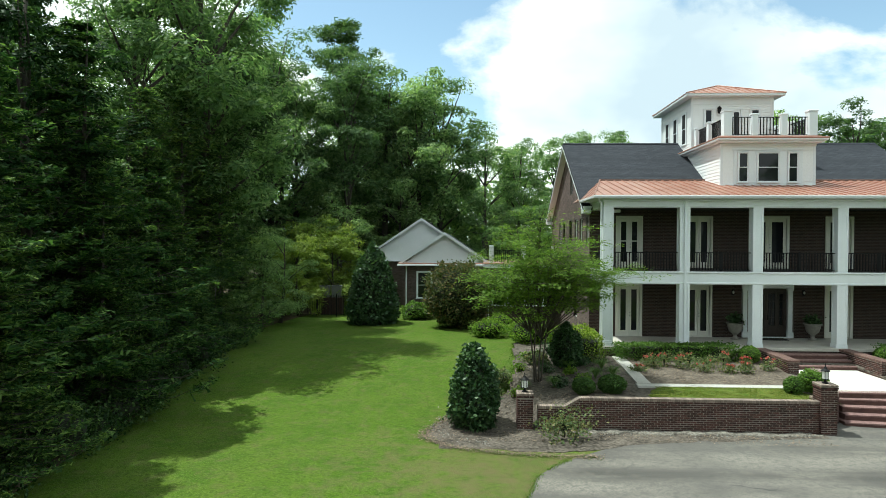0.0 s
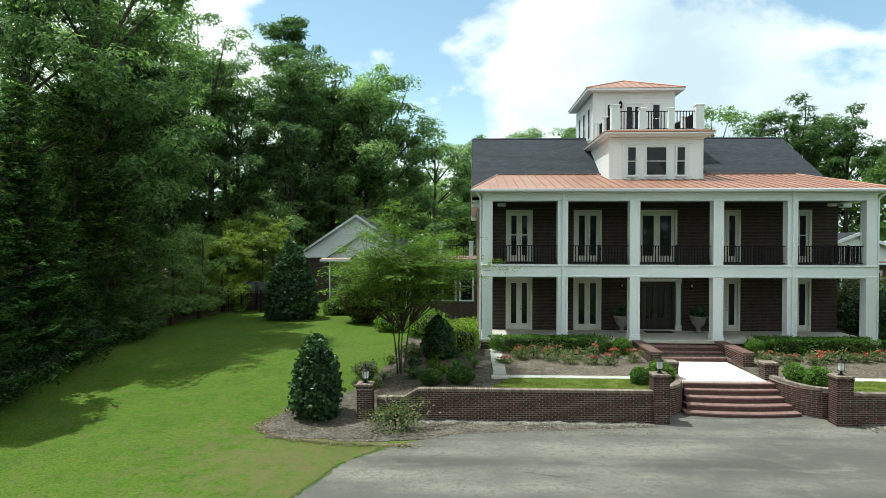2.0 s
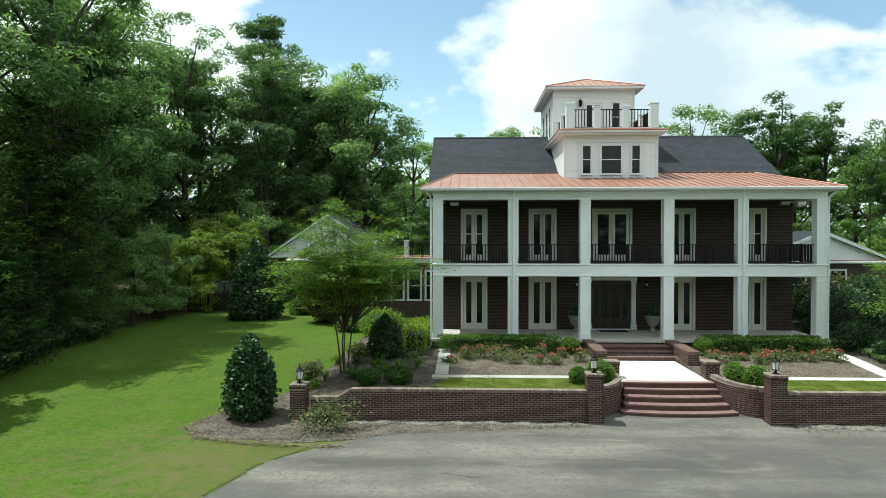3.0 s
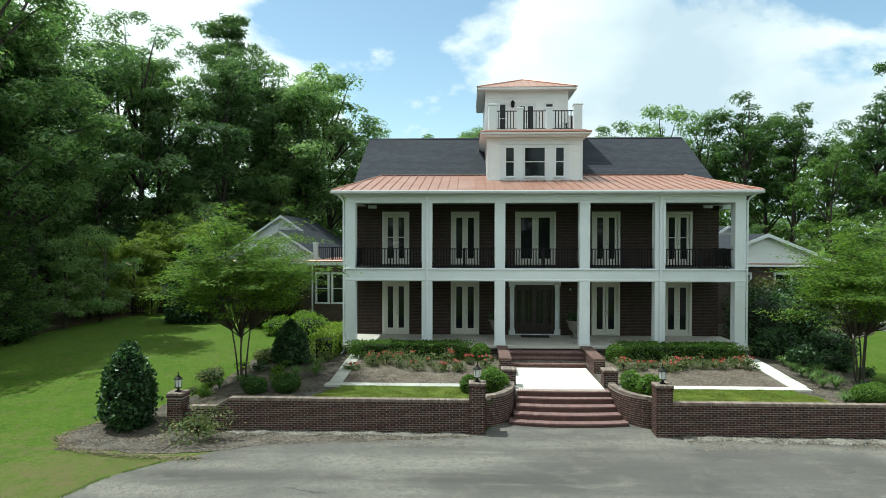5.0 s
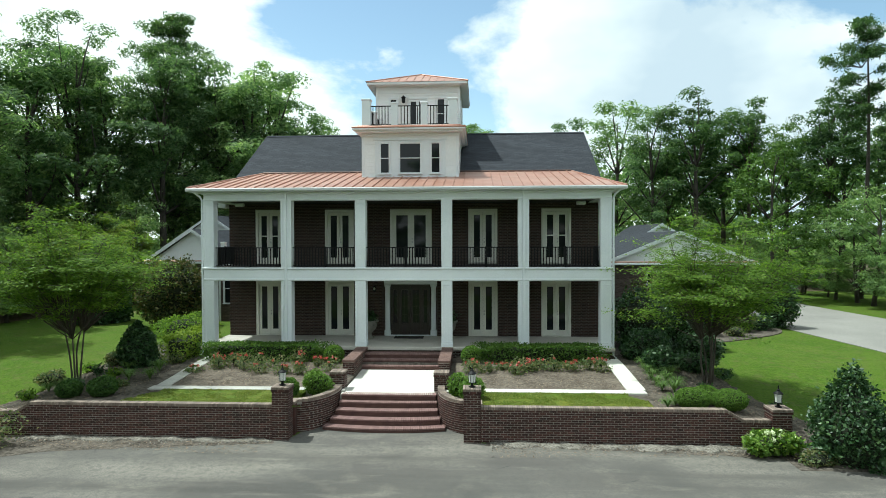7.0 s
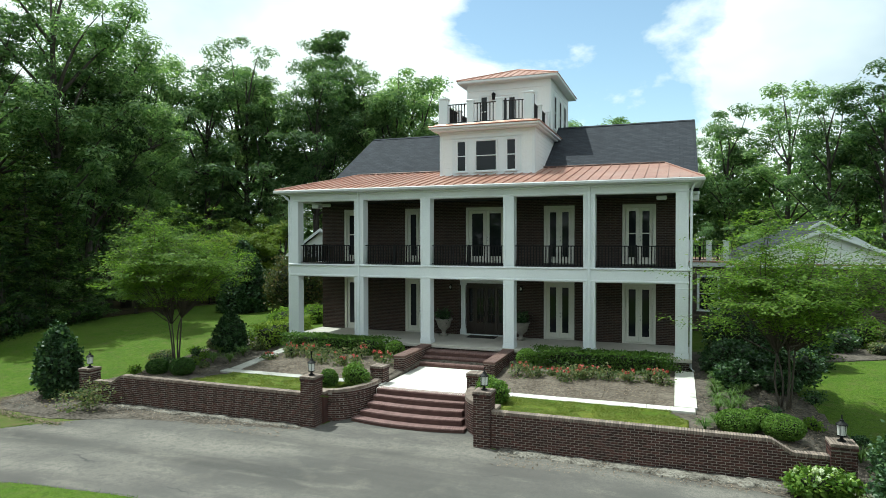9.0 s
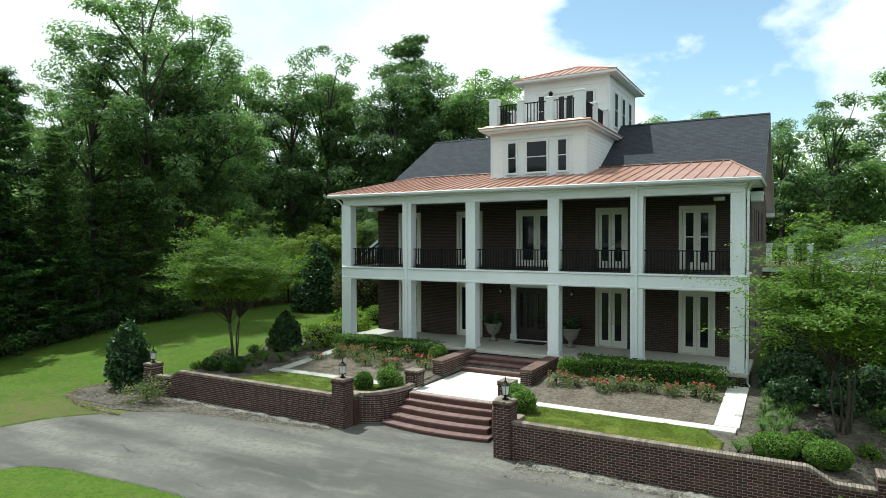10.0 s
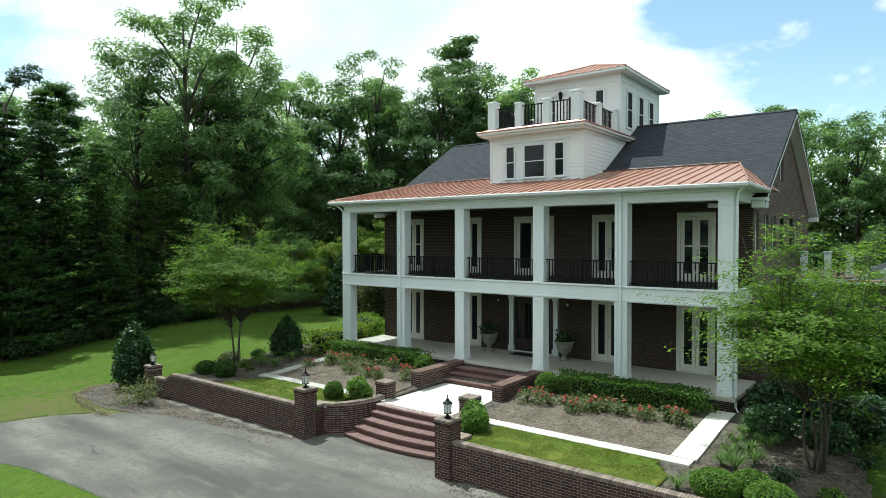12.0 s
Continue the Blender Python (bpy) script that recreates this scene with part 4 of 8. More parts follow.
part("ridge_cap", Shape().prism([(RX0 - 0.01, RIDGE_Y - 0.16, RIDGE_Z - 0.06), (RX0 - 0.01, RIDGE_Y, RIDGE_Z + 0.03), (RX0 - 0.01, RIDGE_Y + 0.16, RIDGE_Z - 0.085)], (RX1 - RX0 + 0.02, 0, 0)), SHINGLE, roof)
for x in (RX0 - 0.03, RX1):
    s = Shape()
    s.prism([(x, FRONT_LOW, roof_z(FRONT_LOW) - 0.06), (x, RIDGE_Y, RIDGE_Z - 0.06), (x, RIDGE_Y, RIDGE_Z - 0.3), (x, FRONT_LOW, roof_z(FRONT_LOW) - 0.28)], (0.03, 0, 0))
    s.prism([(x, RIDGE_Y, RIDGE_Z - 0.06), (x, REAR_Y, REAR_Z - 0.06), (x, REAR_Y, REAR_Z - 0.28), (x, RIDGE_Y, RIDGE_Z - 0.3)], (0.03, 0, 0))
    part("rake_board", s, WHITE, house, "white painted rake board")
    inn = (x + 0.03, HX0 + 0.01) if x < 10 else (HX1 - 0.01, x)
    s = Shape()
    s.prism([(inn[0], FRONT_LOW, roof_z(FRONT_LOW) - 0.17), (inn[0], RIDGE_Y, RIDGE_Z - 0.19), (inn[0], RIDGE_Y, RIDGE_Z - 0.21), (inn[0], FRONT_LOW, roof_z(FRONT_LOW) - 0.19)], (inn[1] - inn[0], 0, 0))
    s.prism([(inn[0], RIDGE_Y, RIDGE_Z - 0.19), (inn[0], REAR_Y, REAR_Z - 0.17), (inn[0], REAR_Y, REAR_Z - 0.19), (inn[0], RIDGE_Y, RIDGE_Z - 0.21)], (inn[1] - inn[0], 0, 0))
    part("soffit", s, WHITE, house)
    ca, cb = (inn[0], HX0 - 0.002) if x < 10 else (HX1 + 0.002, inn[1] + 0.03)
    part("cornice_return", Shape().box(ca, 29.55, 7.50, cb, 30.25, 7.74, 0.02).box(ca - 0.02, 29.50, 7.74, cb + 0.02, 30.30, 7.86, 0.02), WHITE, house, "white boxed cornice return")
    part("rear_return", Shape().box(ca, REAR_Y - 0.75, REAR_Z - 0.34, cb, REAR_Y, REAR_Z - 0.12, 0.02), WHITE, house, "white boxed cornice return")

# porch: deck, brick base, columns, bands, ceilings
COLS = [6.03, 9.42, 12.63, 16.31, 19.55, 22.96]
CW, CY = 0.46, 27.2
part("porch_base", Shape().box(5.78, 27.012, 0.3, 23.22, 29.95, 1.29), MORTAR, house)
part("porch_floor", Shape().box(5.68, 26.86, 1.29, 23.32, 29.962, PORCH_Z, 0.015), PORCH_STONE, house, "pale stone porch floor")
part("balcony_floor", Shape().box(5.85, 27.0, 4.62, 23.15, 29.962, 4.80), CEILING_SHADE, house)
part("porch_ceiling", Shape().box(5.85, 27.0, 7.70, 23.15, 29.962, 7.78), CEILING_SHADE, house)
part("porch_ceiling", Shape().box(6.1, 27.3, 4.40, 22.9, 29.962, 4.45), CEILING_SHADE, house)
for z0, z1, nm in ((4.22, 4.80, "balcony_band"), (7.66, 8.02, "porch_beam")):
    s = Shape()
    s.box(5.82, 26.97, z0, 23.19, 27.43, z1 - 0.08, 0.012)
    s.box(5.76, 26.91, z1 - 0.08, 23.25, 27.46, z1, 0.02)
    s.box(5.80, 26.95, z0 + 0.02, 23.21, 27.45, z0 + 0.10, 0.015)
    for x in (5.82, 22.73):
        s.box(x, 27.43, z0, x + 0.46, 29.95, z1 - 0.08, 0.012)
        s.box(x - 0.06 if x < 10 else x + 0.03, 27.46, z1 - 0.08, x + 0.43 if x < 10 else x + 0.52, 29.95, z1, 0.02)
    part(nm, s, WHITE, house, "white painted beam")
for x in COLS:
    col = part("column", Shape().box(x - CW / 2 + 0.012, CY - CW / 2 + 0.012, 1.43, x + CW / 2 - 0.012, CY + CW / 2 - 0.012, 7.70), WHITE, house, "square white panelled column")
    for z0, z1 in ((1.43, 4.24), (4.80, 7.68)):
        # corner boards leave a recessed panel
        for dx in (-1, 1):
            for dy in (-1, 1):
                ax, ay = x + dx * (CW / 2 - 0.05), CY + dy * (CW / 2 - 0.05)
                part("corner_board", Shape().box(ax - 0.05, ay - 0.05, z0 + 0.25, ax + 0.05, ay + 0.05, z1 - 0.16, 0.008), WHITE, col)
        if z0 < 2:
            part("plinth", Shape().box(x - CW / 2 - 0.022, CY - CW / 2 - 0.022, z0, x + CW / 2 + 0.022, CY + CW / 2 + 0.022, z0 + 0.16, 0.012).box(x - CW / 2 - 0.004, CY - CW / 2 - 0.004, z0 + 0.16, x + CW / 2 + 0.004, CY + CW / 2 + 0.004, z0 + 0.25, 0.015), WHITE, col)
        part("capital", Shape().box(x - CW / 2 - 0.008, CY - CW / 2 - 0.008, z1 - 0.20, x + CW / 2 + 0.008, CY + CW / 2 + 0.008, z1 - 0.17, 0.006).box(x - CW / 2 + 0.001, CY - CW / 2 + 0.001, z1 - 0.17, x + CW / 2 - 0.001, CY + CW / 2 - 0.001, z1, 0.004), WHITE, col)
for x in (9.42, 19.55):  # rain pipes on the second and fifth columns
    part("downpipe", Shape().box(x - 0.05, 26.88, 1.46, x + 0.05, 26.975, 8.05, 0.015), WHITE, house, "white rain pipe down the column")
for x, d in ((5.72, 1), (23.28, -1)):
    s = Shape().tube([(x - d * 0.22, 26.75, 8.03), (x - d * 0.05, 26.95, 7.85), (x - d * 0.0, 27.05, 7.7), (x - d * 0.0, 27.05, 1.1), (x - d * 0.1, 26.9, 1.0)], [0.045] * 5, 8)
    part("downpipe", s, WHITE, house, "white rain pipe at the porch corner")


def copper_roof(x0, x1, y0, z0, tx0, tx1, ty, tz, parent, seams=0.42, thick=0.05):
    """A lean-to roof with hipped ends in standing-seam copper; returns its part."""
    s = Shape()
    s.v = [(x0, y0, z0), (x1, y0, z0), (tx1, ty, tz), (tx0, ty, tz), (x0, ty, z0), (x1, ty, z0)]
    s.f = [(0, 1, 2, 3), (0, 3, 4), (1, 5, 2), (0, 4, 5, 1), (3, 2, 5, 4)]
    r = part("copper_roof", s, COPPER, parent, "standing-seam copper roof weathered salmon pink")
    n = round((x1 - x0) / seams)
    for i in range(1, n):
        x = x0 + (x1 - x0) * i / n
        if x < tx0:
            t = (x - x0) / (tx0 - x0)
        elif x > tx1:
            t = (x1 - x) / (x1 - tx1)
        else:
            t = 1.0
        ye, ze = y0 + (ty - y0) * t, z0 + (tz - z0) * t
        part("seam", Shape().prism([(x - 0.012, y0, z0 + 0.002), (x + 0.012, y0, z0 + 0.002), (x + 0.012, y0, z0 + 0.042), (x - 0.012, y0, z0 + 0.042)], (0, ye - y0, ze - z0)), COPPER, r)
    for xa, xb in ((x0, tx0), (x1, tx1)):
        d = 0.03
        part("hip_cap", Shape().tube([(xa, y0, z0 + 0.02), (xb, ty, tz + 0.02)], [0.035, 0.035], 6), COPPER, r)
        m = 5
        for i in range(1, m):
            y = y0 + (ty - y0) * i / m
            t = (y - y0) / (ty - y0)
            xe = xa + (xb - xa) * t
            part("seam", Shape().prism([(xa, y - 0.012, z0 + 0.002), (xa, y + 0.012, z0 + 0.002), (xa, y + 0.012, z0 + 0.042), (xa, y - 0.012, z0 + 0.042)], (xe - xa, 0, (tz - z0) * t)), COPPER, r)
    return r


copper_roof(5.30, 23.70, 26.50, 8.18, 6.70, 22.27, 32.2, 9.37, house)
# dark colour paints the shadow line where copper meets shingles
part("flashing", Shape().box(6.70, 32.08, 9.33, 22.27, 32.3, 9.43, 0.02), SHADOW_COPPER, house, "darkened copper flashing")
# gutter and soffit round the porch roof
s = Shape()
s.box(5.26, 26.42, 8.03, 23.74, 26.54, 8.17, 0.03)
s.box(5.26, 26.545, 8.03, 5.36, 30.1, 8.165, 0.03)
s.box(23.64, 26.545, 8.03, 23.74, 30.1, 8.165, 0.03)
part("gutter", s, GUTTER, house, "weathered white gutter along the porch roof")
part("eave_soffit", Shape().box(5.365, 26.545, 8.025, 23.635, 30.1, 8.08), WHITE, house)


# ---- doors, windows, railings ----
def french_door(x0, x1, z0, z1, leaves=2, rail=False):
    """A pair of white doors with tall panes in a white case, set into the front wall."""
    d = part("french_door", Shape().box(x0 - 0.02, HY0 - 0.03, z1 - 0.12, x1 + 0.02, HY0 + 0.12, z1 + 0.02, 0.01).box(x0 - 0.02, HY0 - 0.03, z0, x0 + 0.11, HY0 + 0.12, z1 - 0.12, 0.01).box(x1 - 0.11, HY0 - 0.03, z0, x1 + 0.02, HY0 + 0.12, z1 - 0.12, 0.01).box(x0, HY0 - 0.04, z0, x1, HY0 + 0.12, z0 + 0.05, 0.01), DOOR_WHITE, house, "white french door with tall glass panes")
    a, b = x0 + 0.11, x1 - 0.11
    w = (b - a) / leaves
    for k in range(leaves):
        l, r = a + k * w + 0.004, a + (k + 1) * w - 0.004
        zb, zt = z0 + 0.055, z1 - 0.125
        y0, y1 = HY0 + 0.03, HY0 + 0.075
        st = 0.13 if leaves == 2 and w < 0.6 else 0.15
        s = Shape().box(l, y0, zb, l + st, y1, zt, 0.006).box(r - st, y0, zb, r, y1, zt, 0.006).box(l + st, y0, zt - 0.14, r - st, y1, zt, 0.006).box(l + st, y0, zb, r - st, y1, zb + 0.24, 0.006)
        part("leaf", s, DOOR_WHITE, d)
        part("pane", Shape().box(l + st - 0.01, y0 + 0.018, zb + 0.23, r - st + 0.01, y0 + 0.026, zt - 0.13), GLASS, d)
        if rail:
            part("lock_rail", Shape().box(l + st, y0 + 0.005, zb + 1.24, r - st, y0 + 0.04, zb + 1.29), DOOR_WHITE, d)
    for h0, h1, r0 in ((0.98, 1.06, 0.028), (1.14, 1.20, 0.026)):
        hx = a + w + 0.062
        part("knob" if h0 < 1.1 else "deadbolt", Shape().box(hx - r0, HY0 + 0.004, z0 + h0, hx + r0, HY0 + 0.032, z0 + h1, 0.010), NICKEL, d, "small nickel door furniture")
    return d


for a, b in DOORS_LOW:
    french_door(a, b, 1.435, 4.02)
for k, (a, b) in enumerate(DOORS_UP):
    french_door(a, b, 4.835, 7.38, rail=k in (0, 4))

# the entrance: dark double door between white pilasters
ent = part("entrance_surround", Shape().box(ENTRY[0], HY0 - 0.03, 3.86, ENTRY[1], HY0 + 0.2, 4.02, 0.01), WHITE, house, "white surround of the front entrance")
for x in (13.36, 15.54):
    s = Shape().box(x - 0.15, HY0 - 0.06, 1.435, x + 0.15, HY0 + 0.2, 1.70, 0.012).box(x - 0.11, HY0 - 0.03, 1.70, x + 0.11, HY0 + 0.2, 3.76, 0.012).box(x - 0.15, HY0 - 0.05, 3.76, x + 0.15, HY0 + 0.2, 3.86, 0.012)
    part("pilaster", s, WHITE, ent)
fd = part("front_door", Shape().box(13.48, HY0 + 0.06, 1.435, 13.56, HY0 + 0.2, 3.86, 0.006).box(15.30, HY0 + 0.06, 1.435, 15.38, HY0 + 0.2, 3.86, 0.006).box(13.56, HY0 + 0.06, 3.76, 15.30, HY0 + 0.2, 3.86, 0.006).box(13.56, HY0 + 0.06, 1.435, 15.30, HY0 + 0.2, 1.48, 0.006), DARK_WOOD, house, "dark wooden double front door with glazed panels")
for l, r, kind in ((13.56, 13.86, 0), (13.90, 14.425, 1), (14.435, 14.96, 1), (15.0, 15.30, 0)):
    y0, y1 = HY0 + 0.10, HY0 + 0.15
    st = 0.10 if kind else 0.06
    s = Shape().box(l, y0, 1.48, l + st, y1, 3.76, 0.005).box(r - st, y0, 1.48, r, y1, 3.76, 0.005).box(l + st, y0, 3.60, r - st, y1, 3.76, 0.005).box(l + st, y0, 1.48, r - st, y1, 2.02, 0.005)
    part("leaf" if kind else "sidelight", s, DARK_WOOD, fd)
    cols = 2 if kind else 1
    wide, high = (r - l - 2 * st) / cols, 1.58 / 4
    for row in range(4):
        for c in range(cols):
            xa, za = l + st + c * wide, 2.02 + row * high
            part("pane", Shape().box(xa + 0.014, y0 + 0.015, za + 0.014, xa + wide - 0.014, y0 + 0.023, za + high - 0.014), GLASS, fd)
        if row:
            part("glazing_bar", Shape().box(l + st, y0 + 0.004, za - 0.014, r - st, y1 - 0.006, za + 0.014, 0.004), DARK_WOOD, fd)
    if kind:
        part("glazing_bar", Shape().box(l + st + wide - 0.014, y0 + 0.002, 2.02, l + st + wide + 0.014, y1 - 0.004, 3.60, 0.004), DARK_WOOD, fd)
        part("panel", Shape().box(l + st + 0.04, y0 - 0.012, 1.60, r - st - 0.04, y0, 1.94, 0.01), DARK_WOOD, fd)
part("threshold", Shape().box(13.44, HY0 - 0.05, 1.432, 15.42, HY0 + 0.06, 1.475, 0.01), WHITE, fd, "white threshold")
for l, r in ((13.86, 13.90), (14.96, 15.0)):
    part("mullion", Shape().box(l, HY0 + 0.08, 1.48, r, HY0 + 0.17, 3.76, 0.004), DARK_WOOD, fd)
for x in (14.37, 14.49):
    part("handle", Shape().box(x - 0.015, HY0 + 0.05, 2.3, x + 0.015, HY0 + 0.10, 2.55, 0.006), WROUGHT, fd, "long black pull")
single("door_mat", Shape().box(13.75, 29.1, PORCH_Z + 0.002, 15.1, 29.75, PORCH_Z + 0.025, 0.008), MAT_RUBBER, "dark door mat before the front entrance", "door mat", at=(14.4, 29.4, PORCH_Z))


def sash_window(x0, x1, z0, z1, y, parent, out=-1, trim=0.09, axis="x", rail=0.04, pane=None):
    """A double-hung window with trim, in a wall that faces -y (axis x) or along x (axis y: y is then the wall's x)."""
    def bx(s, a, d0, c, b, d1, e, ch=0.006):
        k = 1.0 if axis == "x" else 0.35
        lo, hi = sorted((y + out * d0 * k, y + out * d1 * k))
        if axis == "x":
            return s.box(a, lo, c, b, hi, e, ch)
        return s.box(lo, a, c, hi, b, e, ch)
    s = Shape()
    bx(s, x0 - trim, -0.04, z1, x1 + trim, 0.075, z1 + trim)
    bx(s, x0 - trim, -0.04, z0, x0, 0.065, z1)
    bx(s, x1, -0.04, z0, x1 + trim, 0.065, z1)
    w = part("window", s, WHITE, parent, "double-hung window in a white case")
    part("sill", bx(Shape(), x0 - trim - 0.03, -0.04, z0 - 0.06, x1 + trim + 0.03, 0.09, z0), WHITE, w)
    zm = (z0 + z1) / 2
    for a, b, dd in ((z0, zm + 0.02, 0.035), (zm - 0.02, z1, 0.052)):
        s = Shape()
        bx(s, x0, dd - 0.03, a, x0 + rail, dd, b)
        bx(s, x1 - rail, dd - 0.03, a, x1, dd, b)
        bx(s, x0 + rail, dd - 0.03, a, x1 - rail, dd, a + rail)
        bx(s, x0 + rail, dd - 0.03, b - rail, x1 - rail, dd, b)
        part("sash", s, WHITE, w)
        part("pane", bx(Shape(), x0 + rail - 0.005, dd - 0.02, a + rail - 0.005, x1 - rail + 0.005, dd - 0.012, b - rail + 0.005, 0), pane or GLASS, w)
    return w


for x, out in ((HX0, -1), (HX1, 1)):
    for a, b, c, d in SIDE_WIN:
        sash_window(a + 0.02, b - 0.02, c + 0.03, d - 0.03, x - out * 0.12, house, out, 0.02, "y", 0.028, SCREEN)


def baluster_mesh(h):
    return mesh_of("baluster", Shape().box(-0.019, -0.019, 0, 0.019, 0.019, h), WROUGHT)


BAL_H = 0.74
BAL = baluster_mesh(BAL_H)


def railing(p0, p1, z, parent, bal=BAL, h=BAL_H, gap=0.125, mid_post=True):
    """Black iron railing between two points: rails, thin posts, balusters."""
    p0, p1 = Vector(p0), Vector(p1)
    d = p1 - p0
    n = max(2, round(d.length / gap))
    u = d.normalized()
    w = Vector((-u.y, u.x))
    ang = math.atan2(u.y, u.x)

    def bar(za, zb, t):
        a, b = p0 + w * t, p1 + w * t
        c, e = p1 - w * t, p0 - w * t
        return Shape().prism([(a.x, a.y, za), (b.x, b.y, za), (c.x, c.y, za), (e.x, e.y, za)], (0, 0, zb - za))
    r = part("railing", bar(z + 0.08 + h, z + 0.12 + h, 0.025), WROUGHT, parent, "black iron balcony railing")
    part("bottom_rail", bar(z + 0.05, z + 0.08, 0.015), WROUGHT, r)
    for i in range(1, n):
        q = p0 + d * (i / n)
        piece("baluster", bal, r, (q.x, q.y, z + 0.08), ang)
    if mid_post:
        q = p0 + d * 0.52
        part("post", Shape().box(q.x - 0.035, q.y - 0.035, z, q.x + 0.035, q.y + 0.035, z + 0.15 + h, 0.006), WROUGHT, r)
    return r


for a, b in zip(COLS, COLS[1:]):
    railing((a + CW / 2, CY), (b - CW / 2, CY), 4.80, house)
for x in (COLS[0], COLS[-1]):
    railing((x, CY + CW / 2), (x, 29.93), 4.80, house)

# ---- dormer, balcony and lookout on the roof ----
DX0, DX1, DY = 12.17, 16.72, 30.10


def lap_boards(s, x0, x1, z0, z1, y, step=0.17, thick=0.022, slope=0.0):
    """Lapped siding boards on a wall facing -y."""
    z = z0
    while z < z1 - 0.01:
        t = min(z + step, z1)
        s.prism([(x0, y, z), (x0, y - thick, z), (x0, y - 0.004, t), (x0, y, t)], (x1 - x0, 0, 0))
        z = t
    return s


def lap_boards_side(s, x, out, y0, z0, z1, y_end, step=0.17, thick=0.022):
    """Lapped boards on a wall along y; y_end(z) is where the roof cuts them off."""
    z = z0
    while z < z1 - 0.01:
        t = min(z + step, z1)
        ye = y_end((z + t) / 2)
        if ye > y0 + 0.05:
            s.prism([(x, y0, z), (x + out * thick, y0, z), (x + out * 0.004, y0, t), (x, y0, t)], (0, ye - y0, 0))
        z = t
    return s


s = Shape()
poly = [(DX0, DY, 8.85), (DX0, DY, 11.1), (DX0, 35.2, 11.1), (DX0, 33.5, roof_z(33.5) - 0.1), (DX0, 32.0, 8.85)]
dormer = part("dormer", Shape().prism(poly, (DX1 - DX0, 0, 0)), SIDING_WHITE, house, "white sided roof dormer")
part("siding", lap_boards(Shape(), DX0 + 0.1, DX1 - 0.1, 8.95, 11.02, DY), SIDING_WHITE, dormer)
for x, out in ((DX0, -1), (DX1, 1)):
    part("siding", lap_boards_side(Shape(), x, out, DY + 0.1, 8.95, 11.02, lambda z: RIDGE_Y - (RIDGE_Z - z) / FRONT_K), SIDING_WHITE, dormer)
    part("corner_board", Shape().box(x - 0.03, DY - 0.03, 8.86, x + 0.1 if x < 14 else x + 0.03, DY + 0.1, 11.05, 0.006) if x < 14 else Shape().box(x - 0.1, DY - 0.03, 8.86, x + 0.03, DY + 0.1, 11.05, 0.006), WHITE, dormer)
part("base_board", Shape().box(DX0 - 0.03, DY - 0.05, 8.80, DX1 + 0.03, DY + 0.02, 8.97, 0.01), WHITE, dormer)
part("window_panel", Shape().box(12.78, DY - 0.035, 8.97, 16.12, DY - 0.0, 10.64, 0.006).box(12.70, DY - 0.06, 10.66, 16.2, DY, 10.74, 0.01), WHITE, dormer)
for a, b in ((13.02, 13.47), (13.94, 14.96), (15.43, 15.87)):
    sash_window(a, b, 9.10, 10.53, DY - 0.036, dormer, -1, 0.05)
# cornice with copper edge
CX0, CX1, CY0 = 11.80, 17.06, 29.50
cor = part("cornice", Shape().box(CX0, CY0, 11.08, CX1, 35.4, 11.17, 0.015).box(CX0 + 0.12, CY0 + 0.12, 11.0, CX1 - 0.12, 35.0, 11.08, 0.015).box(DX0 - 0.05, DY - 0.06, 10.86, DX1 + 0.05, 34.6, 11.0, 0.015), WHITE, house, "white cornice under the roof balcony")
part("copper_edge", Shape().box(CX0 - 0.03, CY0 - 0.03, 11.17, CX1 + 0.03, 35.45, 11.24, 0.02), COPPER, cor, "copper edge strip")
part("deck", Shape().box(CX0 + 0.2, CY0 + 0.2, 11.24, CX1 - 0.2, 35.6, 11.32, 0.02), COPPER, cor)
POST_X = [12.40, 13.72, 15.12, 16.48]
BAL_DECK = baluster_mesh(0.82)
balc = part("roof_balcony", Shape().box(12.22, 29.84, 11.32, 16.68, 30.2, 11.36), WHITE, house, "white balcony posts with black rails on the roof")
posts = [(x, 30.0, 0.40 if k in (0, 3) else 0.30, 1.28 if k in (0, 3) else 1.12) for k, x in enumerate(POST_X)] + [(x, y, 0.30, 1.12) for x in (POST_X[0], POST_X[3]) for y in (32.1, 33.9)]
for x, y, w_, h in posts:
    part("post", Shape().box(x - w_ / 2, y - w_ / 2, 11.3, x + w_ / 2, y + w_ / 2, 11.3 + h - 0.08, 0.012).box(x - w_ / 2 - 0.03, y - w_ / 2 - 0.03, 11.3 + h - 0.08, x + w_ / 2 + 0.03, y + w_ / 2 + 0.03, 11.3 + h, 0.015), WHITE, balc)
for a, b in zip(POST_X, POST_X[1:]):
    railing((a + 0.16, 30.0), (b - 0.16, 30.0), 11.34, balc.parent, BAL_DECK, 0.82, 0.15, False)
for x in (POST_X[0], POST_X[3]):
    for a, b in ((30.2, 31.95), (32.25, 33.75)):
        railing((x, a), (x, b), 11.34, house, BAL_DECK, 0.82, 0.15, False)

TX0, TX1, TY0, TY1 = 12.20, 16.64, 34.30, 39.70
tower = part("lookout", Shape().box(TX0, TY0, 10.6, TX1, TY1, 14.2), SIDING_WHITE, house, "white sided lookout room on the roof")
part("siding", lap_boards(Shape(), TX0 + 0.1, TX1 - 0.1, 11.32, 13.95, TY0), SIDING_WHITE, tower)
